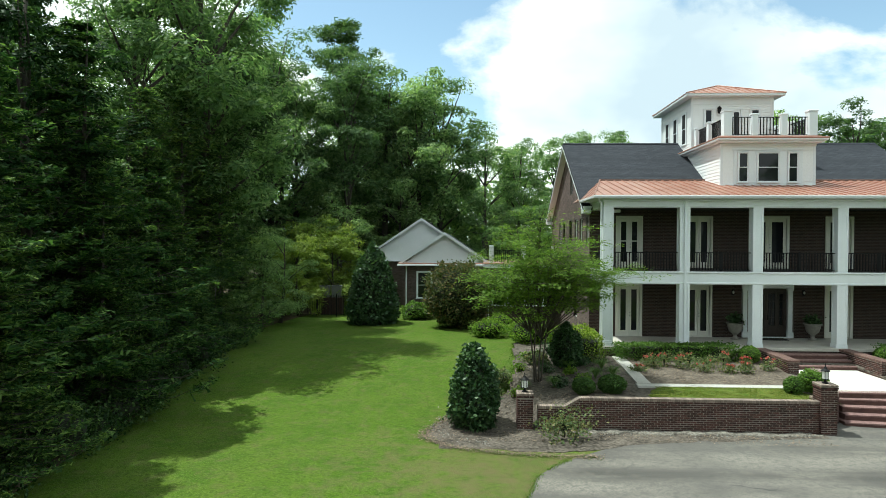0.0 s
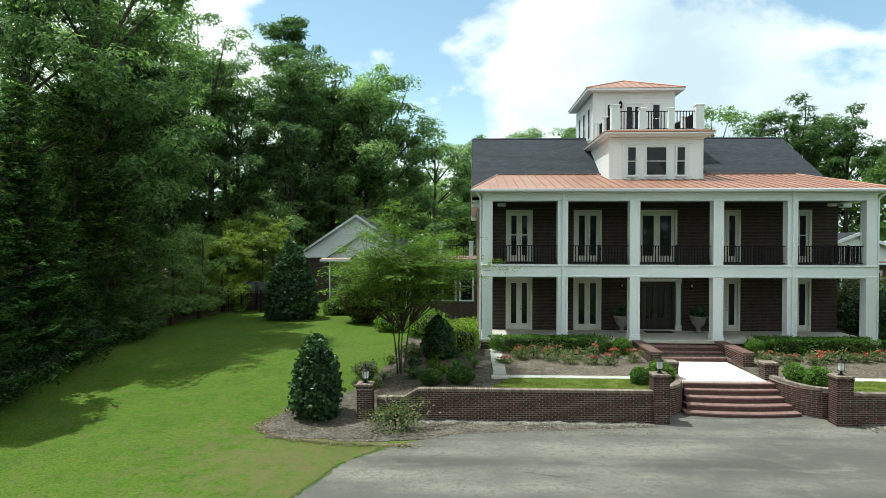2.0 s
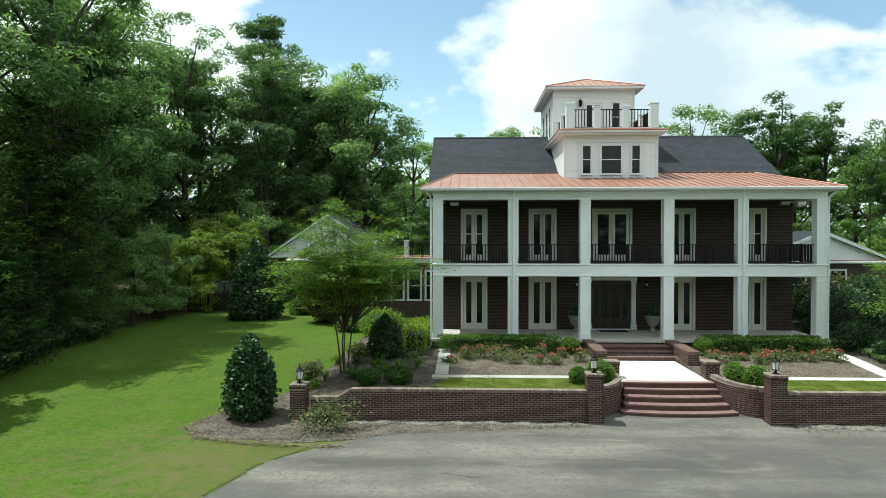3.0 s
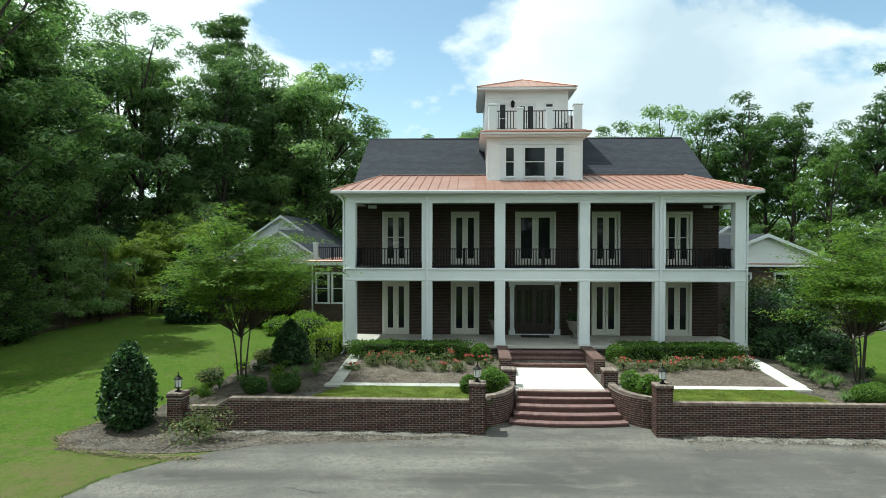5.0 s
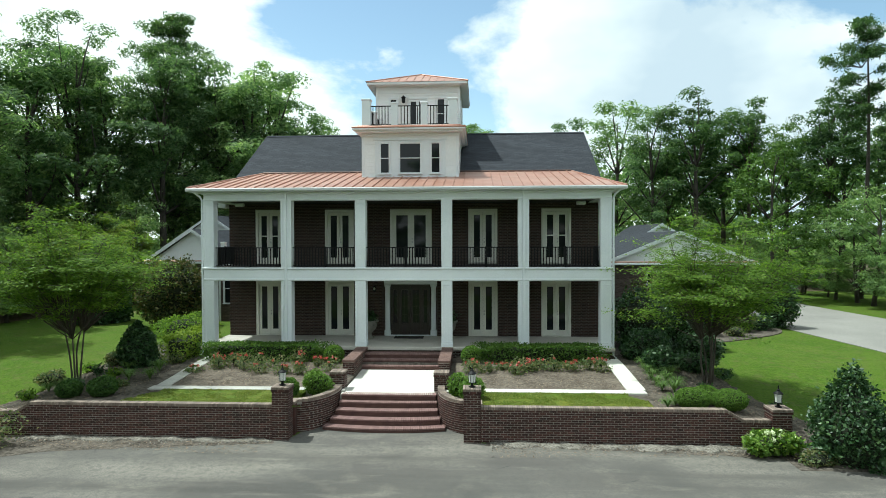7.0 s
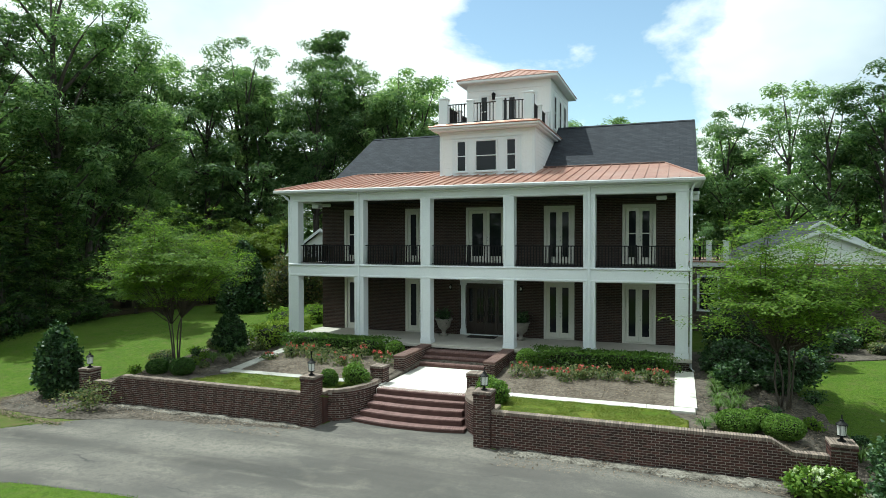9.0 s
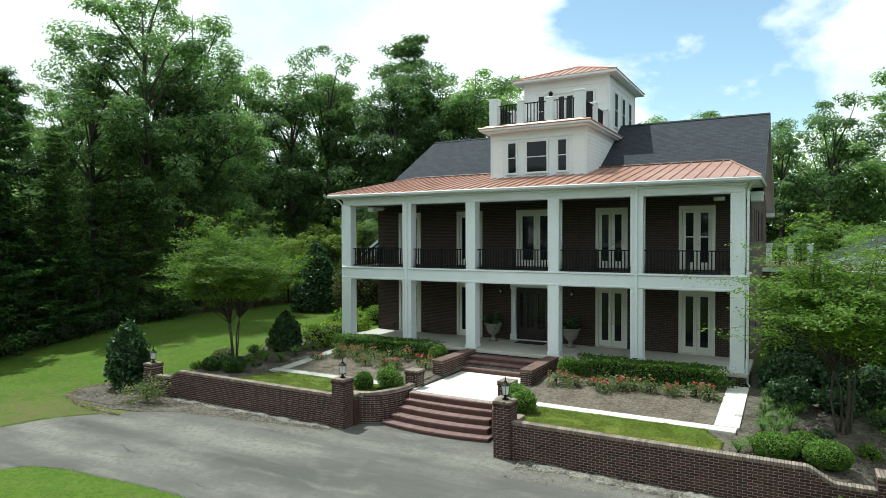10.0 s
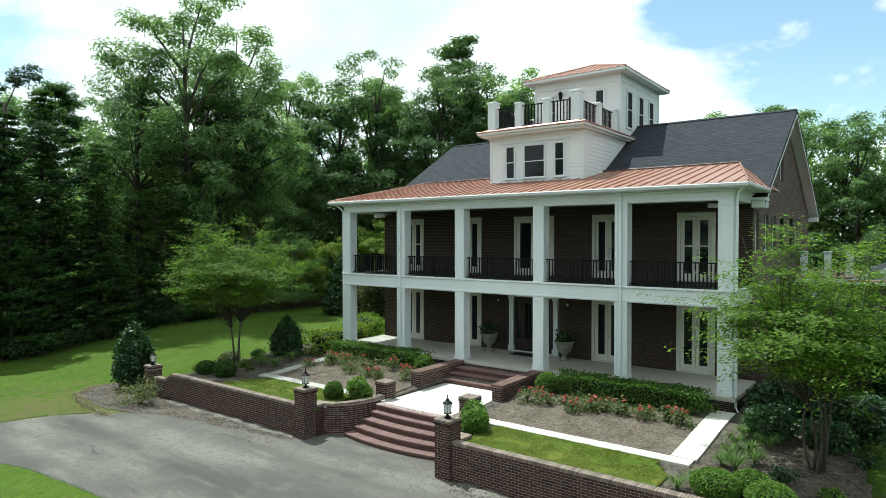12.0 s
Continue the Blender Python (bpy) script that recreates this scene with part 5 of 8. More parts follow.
for x, out in ((TX0, -1), (TX1, 1)):
    part("siding", lap_boards_side(Shape(), x, out, TY0 + 0.1, 11.0, 13.95, lambda z: TY1 - 0.1), SIDING_WHITE, tower)
    for y in (TY0, TY1):
        part("corner_board", Shape().box(x - 0.05, y - 0.05, 11.0, x + 0.05, y + 0.05, 14.05, 0.008), WHITE, tower)
    for a in (35.15, 36.7, 38.2):
        sash_window(a, a + 0.62, 11.75, 13.5, x + out * 0.045, tower, out, 0.09, "y", pane=SCREEN)
part("frieze", Shape().box(TX0 - 0.04, TY0 - 0.04, 13.82, TX1 + 0.04, TY1 + 0.04, 14.22, 0.01), WHITE, tower)
for a, b in ((12.92, 13.30), (15.45, 15.88)):
    sash_window(a, b, 11.9, 13.52, TY0 - 0.02, tower, -1, 0.08)
bd = part("balcony_door", Shape().box(13.86, TY0 - 0.06, 11.35, 13.96, TY0 + 0.02, 13.5, 0.006).box(14.86, TY0 - 0.06, 11.35, 14.96, TY0 + 0.02, 13.5, 0.006).box(13.86, TY0 - 0.06, 13.5, 14.96, TY0 + 0.02, 13.6, 0.006), WHITE, tower, "glazed double door to the roof balcony")
for a in (13.97, 14.42):
    part("leaf", Shape().box(a, TY0 - 0.05, 11.36, a + 0.07, TY0 - 0.026, 13.49, 0.004).box(a + 0.36, TY0 - 0.05, 11.36, a + 0.43, TY0 - 0.026, 13.49, 0.004).box(a + 0.07, TY0 - 0.05, 13.38, a + 0.36, TY0 - 0.026, 13.49, 0.004).box(a + 0.07, TY0 - 0.05, 11.36, a + 0.36, TY0 - 0.026, 11.6, 0.004), WHITE, bd)
    part("pane", Shape().box(a + 0.06, TY0 - 0.04, 11.58, a + 0.37, TY0 - 0.032, 13.40), GLASS, bd)
EX0, EX1, EY0, EY1, EZ = 11.73, 17.10, 33.78, 40.2, 14.34
part("lookout_eave", Shape().box(EX0, EY0, EZ - 0.14, EX1, EY1, EZ - 0.0, 0.02), WHITE, tower)
s = Shape()
s.v = [(EX0 - 0.03, EY0 - 0.03, EZ), (EX1 + 0.03, EY0 - 0.03, EZ), (EX1 + 0.03, EY1 + 0.03, EZ), (EX0 - 0.03, EY1 + 0.03, EZ), (X0 - 0.06, 36.5, 15.38), (X0 - 0.06, 37.4, 15.38)]
s.f = [(0, 1, 4), (1, 2, 5, 4), (2, 3, 5), (3, 0, 4, 5), (3, 2, 1, 0)]
hat = part("lookout_roof", s, COPPER, tower, "low hipped copper roof")
for a, b in ((s.v[0], s.v[4]), (s.v[1], s.v[4]), (s.v[2], s.v[5]), (s.v[3], s.v[5])):
    part("hip_cap", Shape().tube([Vector(a) + Vector((0, 0, 0.02)), Vector(b) + Vector((0, 0, 0.02))], [0.035, 0.035], 6), COPPER, hat)
for i in range(1, 13):
    x = EX0 + (EX1 - EX0) * i / 13
    t = min(1.0, 1 - abs(x - (X0 - 0.06)) / ((EX1 - EX0) / 2))
    part("seam", Shape().prism([(x - 0.012, EY0 - 0.03, EZ + 0.002), (x + 0.012, EY0 - 0.03, EZ + 0.002), (x + 0.012, EY0 - 0.03, EZ + 0.04), (x - 0.012, EY0 - 0.03, EZ + 0.04)], (0, (36.53 - EY0) * t, 1.04 * t)), COPPER, hat)
for i in range(1, 15):
    y = EY0 + (EY1 - EY0) * i / 15
    t = min(1.0, (y - EY0) / (36.5 - EY0), (EY1 - y) / (EY1 - 37.4))
    for xe, d in ((EX0 - 0.03, 1), (EX1 + 0.03, -1)):
        part("seam", Shape().prism([(xe, y - 0.012, EZ + 0.002), (xe, y + 0.012, EZ + 0.002), (xe, y + 0.012, EZ + 0.04), (xe, y - 0.012, EZ + 0.04)], (d * 2.715 * t, 0, 1.04 * t)), COPPER, hat)
part("wall_lantern", Shape().lathe([(0.03, -0.02), (0.09, 0.02), (0.10, 0.24), (0.13, 0.27), (0.05, 0.36), (0.015, 0.40)], 8, (13.66, TY0 - 0.16, 13.30)).box(13.66 - 0.03, TY0 - 0.16, 13.30 + 0.1, 13.66 + 0.03, TY0 - 0.02, 13.30 + 0.16), WROUGHT, tower, "small black wall lantern")

# small loudspeakers under the porch ceiling, wall lamps by the entrance
for x in (6.75, 22.2):
    part("loudspeaker", Shape().box(x - 0.2, 28.6, 7.5, x + 0.2, 28.8, 7.66, 0.03), WHITE, house, "small white loudspeaker")
for x in (12.75, 16.15):
    l = part("wall_lamp", Shape().box(x - 0.06, HY0 - 0.05, 3.50, x + 0.06, HY0 - 0.002, 3.80, 0.01), WROUGHT, house, "small black wall lamp with a white globe")
    part("globe", Shape().lathe([(0.02, -0.07), (0.045, -0.035), (0.05, 0.01), (0.03, 0.06), (0.012, 0.07)], 10, (x, HY0 - 0.11, 3.66)), LAMP_GLASS, l)


def wing(cx, gx, big, apex2, small, y1, apex1):
    """A low brick side wing with two white gables facing the front."""
    w = thing("side_wing", (cx, 50, 0.6), "single-storey brick wing with white sided gables and grey roof", "house wing", "side wings")
    y2 = 50.8
    part("front_wall", Shape().box(gx - small + 0.35, y1 + 0.012, 0.3, gx + small - 0.35, y1 + 0.3, 4.5), HOUSE_MORTAR, w)
    part("wall", Shape().box(cx - big + 0.4, y2 + 0.012, 0.3, cx + big - 0.4, y2 + 0.3, 4.5), HOUSE_MORTAR, w)
    part("body", Shape().box(cx - big + 0.4, y2 + 0.3, 0.3, cx + big - 0.4, 60.4, 4.5), HOUSE_BRICK, w)
    part("side_wall", Shape().box(gx - small + 0.35, y1 + 0.3, 0.3, gx - small + 0.6, y2, 4.5).box(gx + small - 0.6, y1 + 0.3, 0.3, gx + small - 0.35, y2, 4.5), HOUSE_BRICK, w)
    for c, half, y, ztop, yend in ((gx, small, y1, apex1, 54), (cx, big, y2, apex2, 60.5)):
        k = (ztop - 4.55) / half
        # gable triangle with lapped boards
        g = part("gable", Shape().prism([(c - half + 0.3, y + 0.02, 4.5), (c + half - 0.3, y + 0.02, 4.5), (c, y + 0.02, ztop - 0.12)], (0, 0.2, 0)), SIDING_WHITE, w, "white lapped siding")
        s = Shape()
        z = 4.5
        while z < ztop - 0.3:
            hw = (ztop - 0.14 - z - 0.17) / k
            s.prism([(c - hw, y + 0.02, z), (c - hw, y - 0.002, z), (c - hw, y + 0.016, z + 0.17), (c - hw, y + 0.02, z + 0.17)], (2 * hw, 0, 0))
            z += 0.17
        part("siding", s, SIDING_WHITE, g)
        s = Shape()
        for d in (-1, 1):
            s.prism([(c, y - 0.35, ztop), (c + d * half, y - 0.35, 4.55), (c + d * half, y - 0.35, 4.43), (c, y - 0.35, ztop - 0.13)], (0, yend - y + 0.35, 0))
        part("roof", s, SHINGLE, w, "grey asphalt shingles")
        s = Shape()
        for d in (-1, 1):
            s.prism([(c, y - 0.38, ztop + 0.02), (c + d * (half + 0.02), y - 0.38, 4.56), (c + d * (half + 0.02), y - 0.38, 4.36), (c, y - 0.38, ztop - 0.2)], (0, 0.03, 0))
        part("rake_board", s, WHITE, w)
        part("eave_board", Shape().box(c - half, y - 0.3, 4.40, c + half, y + 0.0, 4.5, 0.01), WHITE, w)
    part("downpipe", Shape().box(gx - small + 0.50, y1 - 0.09, 0.6, gx - small + 0.59, y1 - 0.005, 4.36, 0.012), WHITE, w, "white rain pipe")
    part("copper_strip", Shape().box(gx - small, y1 - 0.5, 4.50, gx + small, y1 - 0.3, 4.58, 0.02), COPPER, w)
    part("gutter", Shape().box(gx - small - 0.05, y1 - 0.56, 4.36, gx + small + 0.05, y1 - 0.38, 4.49, 0.02), WHITE, w, "white gutter")
    part("gutter", Shape().box(cx - big - 0.1, y2 - 0.55, 4.36, cx - big + 1.3, y2 - 0.3, 4.52, 0.02), WHITE, w, "white gutter")
    for x in (gx - 1.9, gx + 0.6):
        sash_window(x, x + 0.95, 2.1, 3.9, y1, w, -1, 0.09)
    return w


wing(-4.2, -1.95, 5.1, 8.0, 3.25, 42.7, 6.72)
wing(32.0, 29.9, 4.3, 7.15, 4.55, 39.7, 6.42)
# low links with a railed flat roof between house and wings
for a, b in ((0.95, HX0), (HX1, 25.75)):
    w = thing("link_building", ((a + b) / 2, 41, 0.6), "low brick link with a flat railed roof", "house wing", "links")
    part("wall", Shape().box(a, 40.012, 0.3, b, 40.3, 4.35), HOUSE_MORTAR, w)
    part("body", Shape().box(a, 40.3, 0.3, b, 46.5, 4.35), HOUSE_BRICK, w)
    part("fascia", Shape().box(a - 0.2, 39.7, 4.35, b, 46.5, 4.6, 0.02), WHITE, w)
    part("copper_edge", Shape().box(a - 0.22, 39.66, 4.6, b, 46.5, 4.68, 0.02), COPPER, w)
    for x in (a + 0.3, (a + b) / 2, b - 0.4):
        part("post", Shape().box(x - 0.14, 40.0, 4.66, x + 0.14, 40.28, 5.75, 0.012).box(x - 0.17, 39.97, 5.75, x + 0.17, 40.31, 5.83, 0.012), WHITE, w)
    railing((a + 0.45, 40.14), ((a + b) / 2 - 0.15, 40.14), 4.68, w)
    railing(((a + b) / 2 + 0.15, 40.14), (b - 0.55, 40.14), 4.68, w)
    px = a + 0.12 if a < 10 else b - 0.12
    part("downpipe", Shape().box(px - 0.045, 39.90, 0.6, px + 0.045, 39.99, 4.36, 0.012), WHITE, w, "white rain pipe")
    for x, wide in (((1.35, 0.75), (2.4, 0.75), (3.5, 0.8), (4.65, 0.8)) if a < 10 else ((a + 0.75, 1.0),)):
        sash_window(x, x + wide, 1.9, 3.8, 40.0, w, -1, 0.09)


# iron gate and fence between the wing and the woods
fence = thing("iron_fence", (-10.3, 42.6, 0.6), "black iron fence with a gate beside the woods", "fence")
part("top_rail", Shape().box(-12.4, 42.58, 2.15, -8.2, 42.62, 2.19), WROUGHT, fence)
part("bottom_rail", Shape().box(-12.4, 42.58, 0.85, -8.2, 42.62, 0.89), WROUGHT, fence)
for x in (-12.4, -11.0, -9.6, -8.2):
    part("post", Shape().box(x - 0.04, 42.56, 0.4, x + 0.04, 42.64, 2.35, 0.01), WROUGHT, fence)
PICKET = mesh_of("picket", Shape().box(-0.01, -0.01, 0, 0.01, 0.01, 1.5), WROUGHT)
for k in range(34):
    piece("picket", PICKET, fence, (-12.3 + 0.123 * k, 42.6, 0.75))


def condenser(x, y):
    """A louvred outdoor cooling unit raised on a stand."""
    t = thing("cooling_unit", (x, y, 0.6), "grey metal cooling unit on a raised stand behind the fence", "air conditioner", "cooling units")
    part("stand", Shape().box(x - 0.42, y - 0.42, 0.4, x + 0.42, y + 0.42, 1.95, 0.02), HOUSE_BRICK, t)
    part("casing", Shape().box(x - 0.36, y - 0.36, 1.95, x + 0.36, y + 0.36, 2.05, 0.01).box(x - 0.33, y - 0.33, 2.05, x + 0.33, y + 0.33, 2.72, 0.02), UNIT_GREY, t)
    for k in range(8):
        part("louvre", Shape().box(x - 0.35, y - 0.35, 2.09 + 0.08 * k, x + 0.35, y - 0.33, 2.13 + 0.08 * k, 0.004), UNIT_GREY, t)
    part("top_cover", Shape().box(x - 0.36, y - 0.36, 2.72, x + 0.36, y + 0.36, 2.80, 0.02), UNIT_GREY, t)
    part("fan_grille", Shape().lathe([(0.0, 0.0), (0.28, 0.0), (0.28, 0.03), (0.10, 0.05), (0.0, 0.05)], 14, (x, y, 2.80)), WROUGHT, t)


condenser(-10.85, 44.4)
condenser(-9.95, 44.4)


# ---- plants ----


def leaf_cloud(centres, size, rng, flat=0.5, long=1.6, spread_=0.3, up=0.35, squash=1.0, facing=None, needle=False):
    """Folded diamond leaves round the centres; returns vertices and faces."""
    c = np.asarray(centres, dtype=float)
    n = len(c)
    p = c + rng.normal(0, spread_, (n, 3)) * (1, 1, squash)
    d = rng.normal(0, 1, (n, 3))
    d[:, 2] *= flat
    d /= np.linalg.norm(d, axis=1)[:, None]
    nr = rng.normal(0, 1, (n, 3))
    nr[:, 2] = np.abs(nr[:, 2]) + up
    if facing is not None:
        nr = facing + 0.42 * nr
        d = rng.normal(0, 1, (n, 3))
        d -= nr * ((d * nr).sum(1) / (nr * nr).sum(1))[:, None]
        d /= np.linalg.norm(d, axis=1)[:, None] + 1e-9
    w = np.cross(d, nr)
    w /= np.linalg.norm(w, axis=1)[:, None] + 1e-9
    k = np.cross(w, d)
    s = size * rng.uniform(0.6, 1.25, n)[:, None]
    if needle:
        v = np.stack([p - d * s * long / 2 + w * s / 2, p - d * s * long / 2 - w * s / 2, p + d * s * long / 2], 1).reshape(-1, 3)
        return v, np.arange(n * 3).reshape(-1, 3)
    a = p - d * s * long / 2
    b = p + w * s / 2 - k * s * 0.12
    e = p + d * s * long / 2 - k * s * 0.10
    f = p - w * s / 2 - k * s * 0.12
    v = np.stack([a, b, e, f], 1).reshape(-1, 3)
    i = np.arange(n) * 4
    return v, np.stack([i, i + 1, i + 2, i + 3], 1)


def bent(p0, p1, rng, sag=0.1, n=4):
    p0, p1 = np.asarray(p0, float), np.asarray(p1, float)
    L = np.linalg.norm(p1 - p0)
    pts = []
    off = rng.normal(0, sag * L, 3)
    for i in range(n + 1):
        t = i / n
        pts.append(tuple(p0 + (p1 - p0) * t + off * math.sin(math.pi * t) + np.array((0, 0, 0.10 * L * t * (1 - t)))))
    return pts


def broad_tree(rng, h, base, rad, clumps, per, leaf, lean=0.0, puff=0.20):
    """A woodland tree: trunk, limbs, and clumps of leaves gathered on the limbs' ends."""
    wood = Shape()
    top = np.array((lean * h * rng.normal(0, 1), lean * h * rng.normal(0, 1), h * 0.93))
    trunk = bent((0, 0, -0.3), top, rng, 0.02, 6)
    r0 = 0.014 * h
    wood.tube(trunk, [r0 * (1.25 - 1.1 * i / 6) if i else r0 * 1.5 for i in range(7)], 8)
    cents, tufts = [], []
    main = max(10, clumps // 6)
    for k in range(main):
        t = (k + 0.5) / main
        z = base + (h - base) * (0.03 + 0.97 * t)
        env = rad * (math.sin(math.pi * min(1.0, 0.16 + 0.80 * t)) ** 0.75) * rng.uniform(0.65, 1.2)
        a = k * 2.4 + rng.normal(0, 0.5)
        end = np.array((math.cos(a) * env, math.sin(a) * env, z + rng.uniform(0.0, 0.14) * (h - base)))
        s0 = np.array(trunk[min(6, max(1, int(6 * (z * 0.82) / (h * 0.93))))])
        limb = bent(s0, end, rng, 0.06, 4)
        wood.tube(limb, [r0 * 0.42, r0 * 0.33, r0 * 0.22, r0 * 0.13, r0 * 0.05], 5)
        m = clumps // main
        for q in range(m):
            f = rng.uniform(0.45, 1.05)
            i = min(3, int(f * 4))
            onl = np.array(limb[i]) + (np.array(limb[i + 1]) - np.array(limb[i])) * (f * 4 - i if f < 1 else 1.2)
            cents.append(onl + rng.normal(0, 1, 3) * (0.16 * rad, 0.16 * rad, 0.09 * rad))
    cents = np.array(cents)
    who = np.repeat(np.arange(len(cents)), per)
    size = rng.uniform(0.65, 1.35, len(cents)) * puff * rad
    out = rng.normal(0, 1, (len(who), 3))
    out[:, 2] = np.abs(out[:, 2]) * np.where(rng.uniform(0, 1, len(who)) < 0.78, 1, -1)
    out /= np.linalg.norm(out, axis=1)[:, None]
    pts = cents[who] + out * size[who][:, None] * (1, 1, 0.62) * rng.uniform(0.55, 1.08, (len(who), 1))
    v, f = leaf_cloud(pts, leaf * 0.77, rng, 0.55, 2.3, 0.05, 0.5, facing=out + (0, 0, 0.25), needle=True)
    return wood, (v, f)


def pine_tree(rng, h, base, rad, whorls, leaf):
    """A tall pine: a long bare stem and a crown of separate needle plates on upswept limbs."""
    wood = Shape()
    trunk = bent((0, 0, -0.3), (rng.normal(0, 0.3), rng.normal(0, 0.3), h), rng, 0.008, 6)
    r0 = 0.0095 * h
    wood.tube(trunk, [r0 * (1.2 - 1.1 * i / 6) for i in range(7)], 8)
    pts = []
    for k in range(whorls):
        t = (k + rng.uniform(0, 0.8)) / whorls
        z = base + (h - base) * t
        reach = rad * math.sin(math.pi * (0.22 + 0.70 * t)) ** 0.8 * rng.uniform(0.6, 1.2)
        for j in range(rng.integers(2, 5)):
            a = rng.uniform(0, 2 * math.pi)
            r = reach * rng.uniform(0.5, 1.1)
            tip = np.array((math.cos(a) * r, math.sin(a) * r, z + 0.30 * r))
            root = np.array((0, 0, z - 0.05 * r))
            limb = bent(root, tip, rng, 0.05, 3)
            wood.tube(limb, [r0 * 0.26, r0 * 0.18, r0 * 0.1, r0 * 0.04], 4)
            for q in range(7):
                c = root + (tip - root) * rng.uniform(0.35, 1.08) + rng.normal(0, 1, 3) * (0.30, 0.30, 0.12)
                out = rng.normal(0, 1, (44, 3))
                out /= np.linalg.norm(out, axis=1)[:, None]
                pts.append(c + out * (0.62, 0.62, 0.42) * rng.uniform(0.3, 1.0, (44, 1)))
    pts = np.concatenate(pts)
    v, f = leaf_cloud(pts, leaf, rng, 0.8, 3.2, 0.04, 0.5, needle=True)
    return wood, (v, f)


def hemlock_tree(rng, h, base, rad, whorls, leaf):
    """A dark conifer: long boughs in tiers that sag and lift at the tip, with flat sprays of needles along them."""
    wood = Shape()
    trunk = bent((0, 0, -0.3), (rng.normal(0, 0.2), rng.normal(0, 0.2), h), rng, 0.006, 6)
    r0 = 0.011 * h
    wood.tube(trunk, [r0 * (1.2 - 1.12 * i / 6) for i in range(7)], 8)
    pts = []
    for k in range(whorls):
        t = (k + rng.uniform(-0.3, 0.3)) / whorls
        z = base + (h - base) * max(0.0, t)
        reach = rad * (1 - max(0.0, t)) ** 0.72 * rng.uniform(0.75, 1.15) + 0.25
        a0 = rng.uniform(0, 6.28)
        for j in range(rng.integers(5, 8)):
            a = a0 + j * 1.05 + rng.normal(0, 0.25)
            r = reach * rng.uniform(0.55, 1.1)
            sag = r * rng.uniform(0.10, 0.30)
            way, side = np.array((math.cos(a), math.sin(a), 0)), np.array((-math.sin(a), math.cos(a), 0))
            limb = [tuple(way * r * u + (0, 0, z + 0.10 * r * u - sag * math.sin(math.pi * u * 0.85))) for u in (0, 0.35, 0.7, 1.0)]
            wood.tube(limb, [r0 * 0.22, r0 * 0.15, r0 * 0.09, r0 * 0.03], 4)
            for q in range(max(4, int(r * 3.4))):
                u = rng.uniform(0.18, 1.03)
                c = way * r * u + (0, 0, z + 0.10 * r * u - sag * math.sin(math.pi * u * 0.85))
                w = (0.16 + 0.26 * r * (1 - u * 0.8)) * rng.uniform(0.5, 1.0)
                m = 15
                f = rng.uniform(-1, 1, m)[:, None]
                pts.append(c + side * w * f + way * (0.28 * w * np.abs(f)) + rng.normal(0, 1, (m, 3)) * (0.10, 0.10, 0.045) - np.abs(f) * (0, 0, 0.10 * w))
    pts = np.concatenate(pts)
    v, f = leaf_cloud(pts, leaf, rng, 0.35, 3.0, 0.03, 0.9, needle=True)
    return wood, (v, f)


def plant_meshes(name, wood, crown, bark, leaf):
    return mesh_of(name + "_trunk", wood, bark, True), mesh_of(name + "_crown", crown, leaf)


def set_tree(name, meshes, at, turn, scale, label, category="tree", group="woodland trees"):
    t = thing(name, at, label, category, group)
    t.rotation_euler = (0, 0, turn)
    t.scale = scale if isinstance(scale, tuple) else (scale,) * 3
    for nm, me in zip(("trunk", "crown"), meshes):
        o = new(nm, me)
        o.parent = t
    return t


rng = np.random.default_rng(11)
OAKS = [plant_meshes("oak", *broad_tree(rng, 20, b, r, c, p * 2, 0.158, 0.02), BARK, LEAF_WOOD) for b, r, c, p in ((4.5, 5.0, 132, 100), (6.5, 4.5, 114, 100), (3.0, 5.2, 138, 96), (7.5, 4.8, 114, 104), (4.0, 4.2, 114, 96))]
FAR_OAKS = [plant_meshes("far_oak", *broad_tree(rng, 20, b, r, c, int(p * 1.6), 0.228, 0.02, 0.22), BARK, LEAF_WOOD) for b, r, c, p in ((3.0, 5.2, 102, 76), (4.0, 4.8, 96, 76), (2.5, 5.4, 108, 74), (5.5, 5.0, 96, 78))]
STREET_OAKS = [plant_meshes("street_oak", *broad_tree(rng, 20, 2.5, 5.6, 60, 18, 0.9, 0.02, 0.25), BARK, LEAF_WOOD) for _ in range(2)]
FAR_DARK = [plant_meshes("far_evergreen", *broad_tree(rng, 20, b, r, c, int(p * 1.6), 0.205, 0.02, 0.2), BARK, LEAF_FAR) for b, r, c, p in ((8.5, 4.6, 96, 80), (9.5, 4.2, 90, 80), (7.5, 4.8, 96, 78))]
SAPLINGS = [plant_meshes("sapling", *broad_tree(rng, 9, b, r, c, 150, 0.100, 0.03, 0.24), BARK, LEAF_WOOD) for b, r, c in ((0.6, 2.7, 72), (0.3, 3.2, 78), (1.2, 2.4, 66))]
# broadleaf trees in the shade-darkened leaf colour, not another species
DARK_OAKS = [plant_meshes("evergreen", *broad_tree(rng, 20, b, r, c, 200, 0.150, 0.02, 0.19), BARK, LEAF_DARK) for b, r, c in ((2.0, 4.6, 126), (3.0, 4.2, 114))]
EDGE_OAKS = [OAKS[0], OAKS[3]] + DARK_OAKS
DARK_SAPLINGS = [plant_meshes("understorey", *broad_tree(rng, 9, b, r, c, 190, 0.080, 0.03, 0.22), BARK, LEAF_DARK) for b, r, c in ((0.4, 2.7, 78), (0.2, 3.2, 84))]
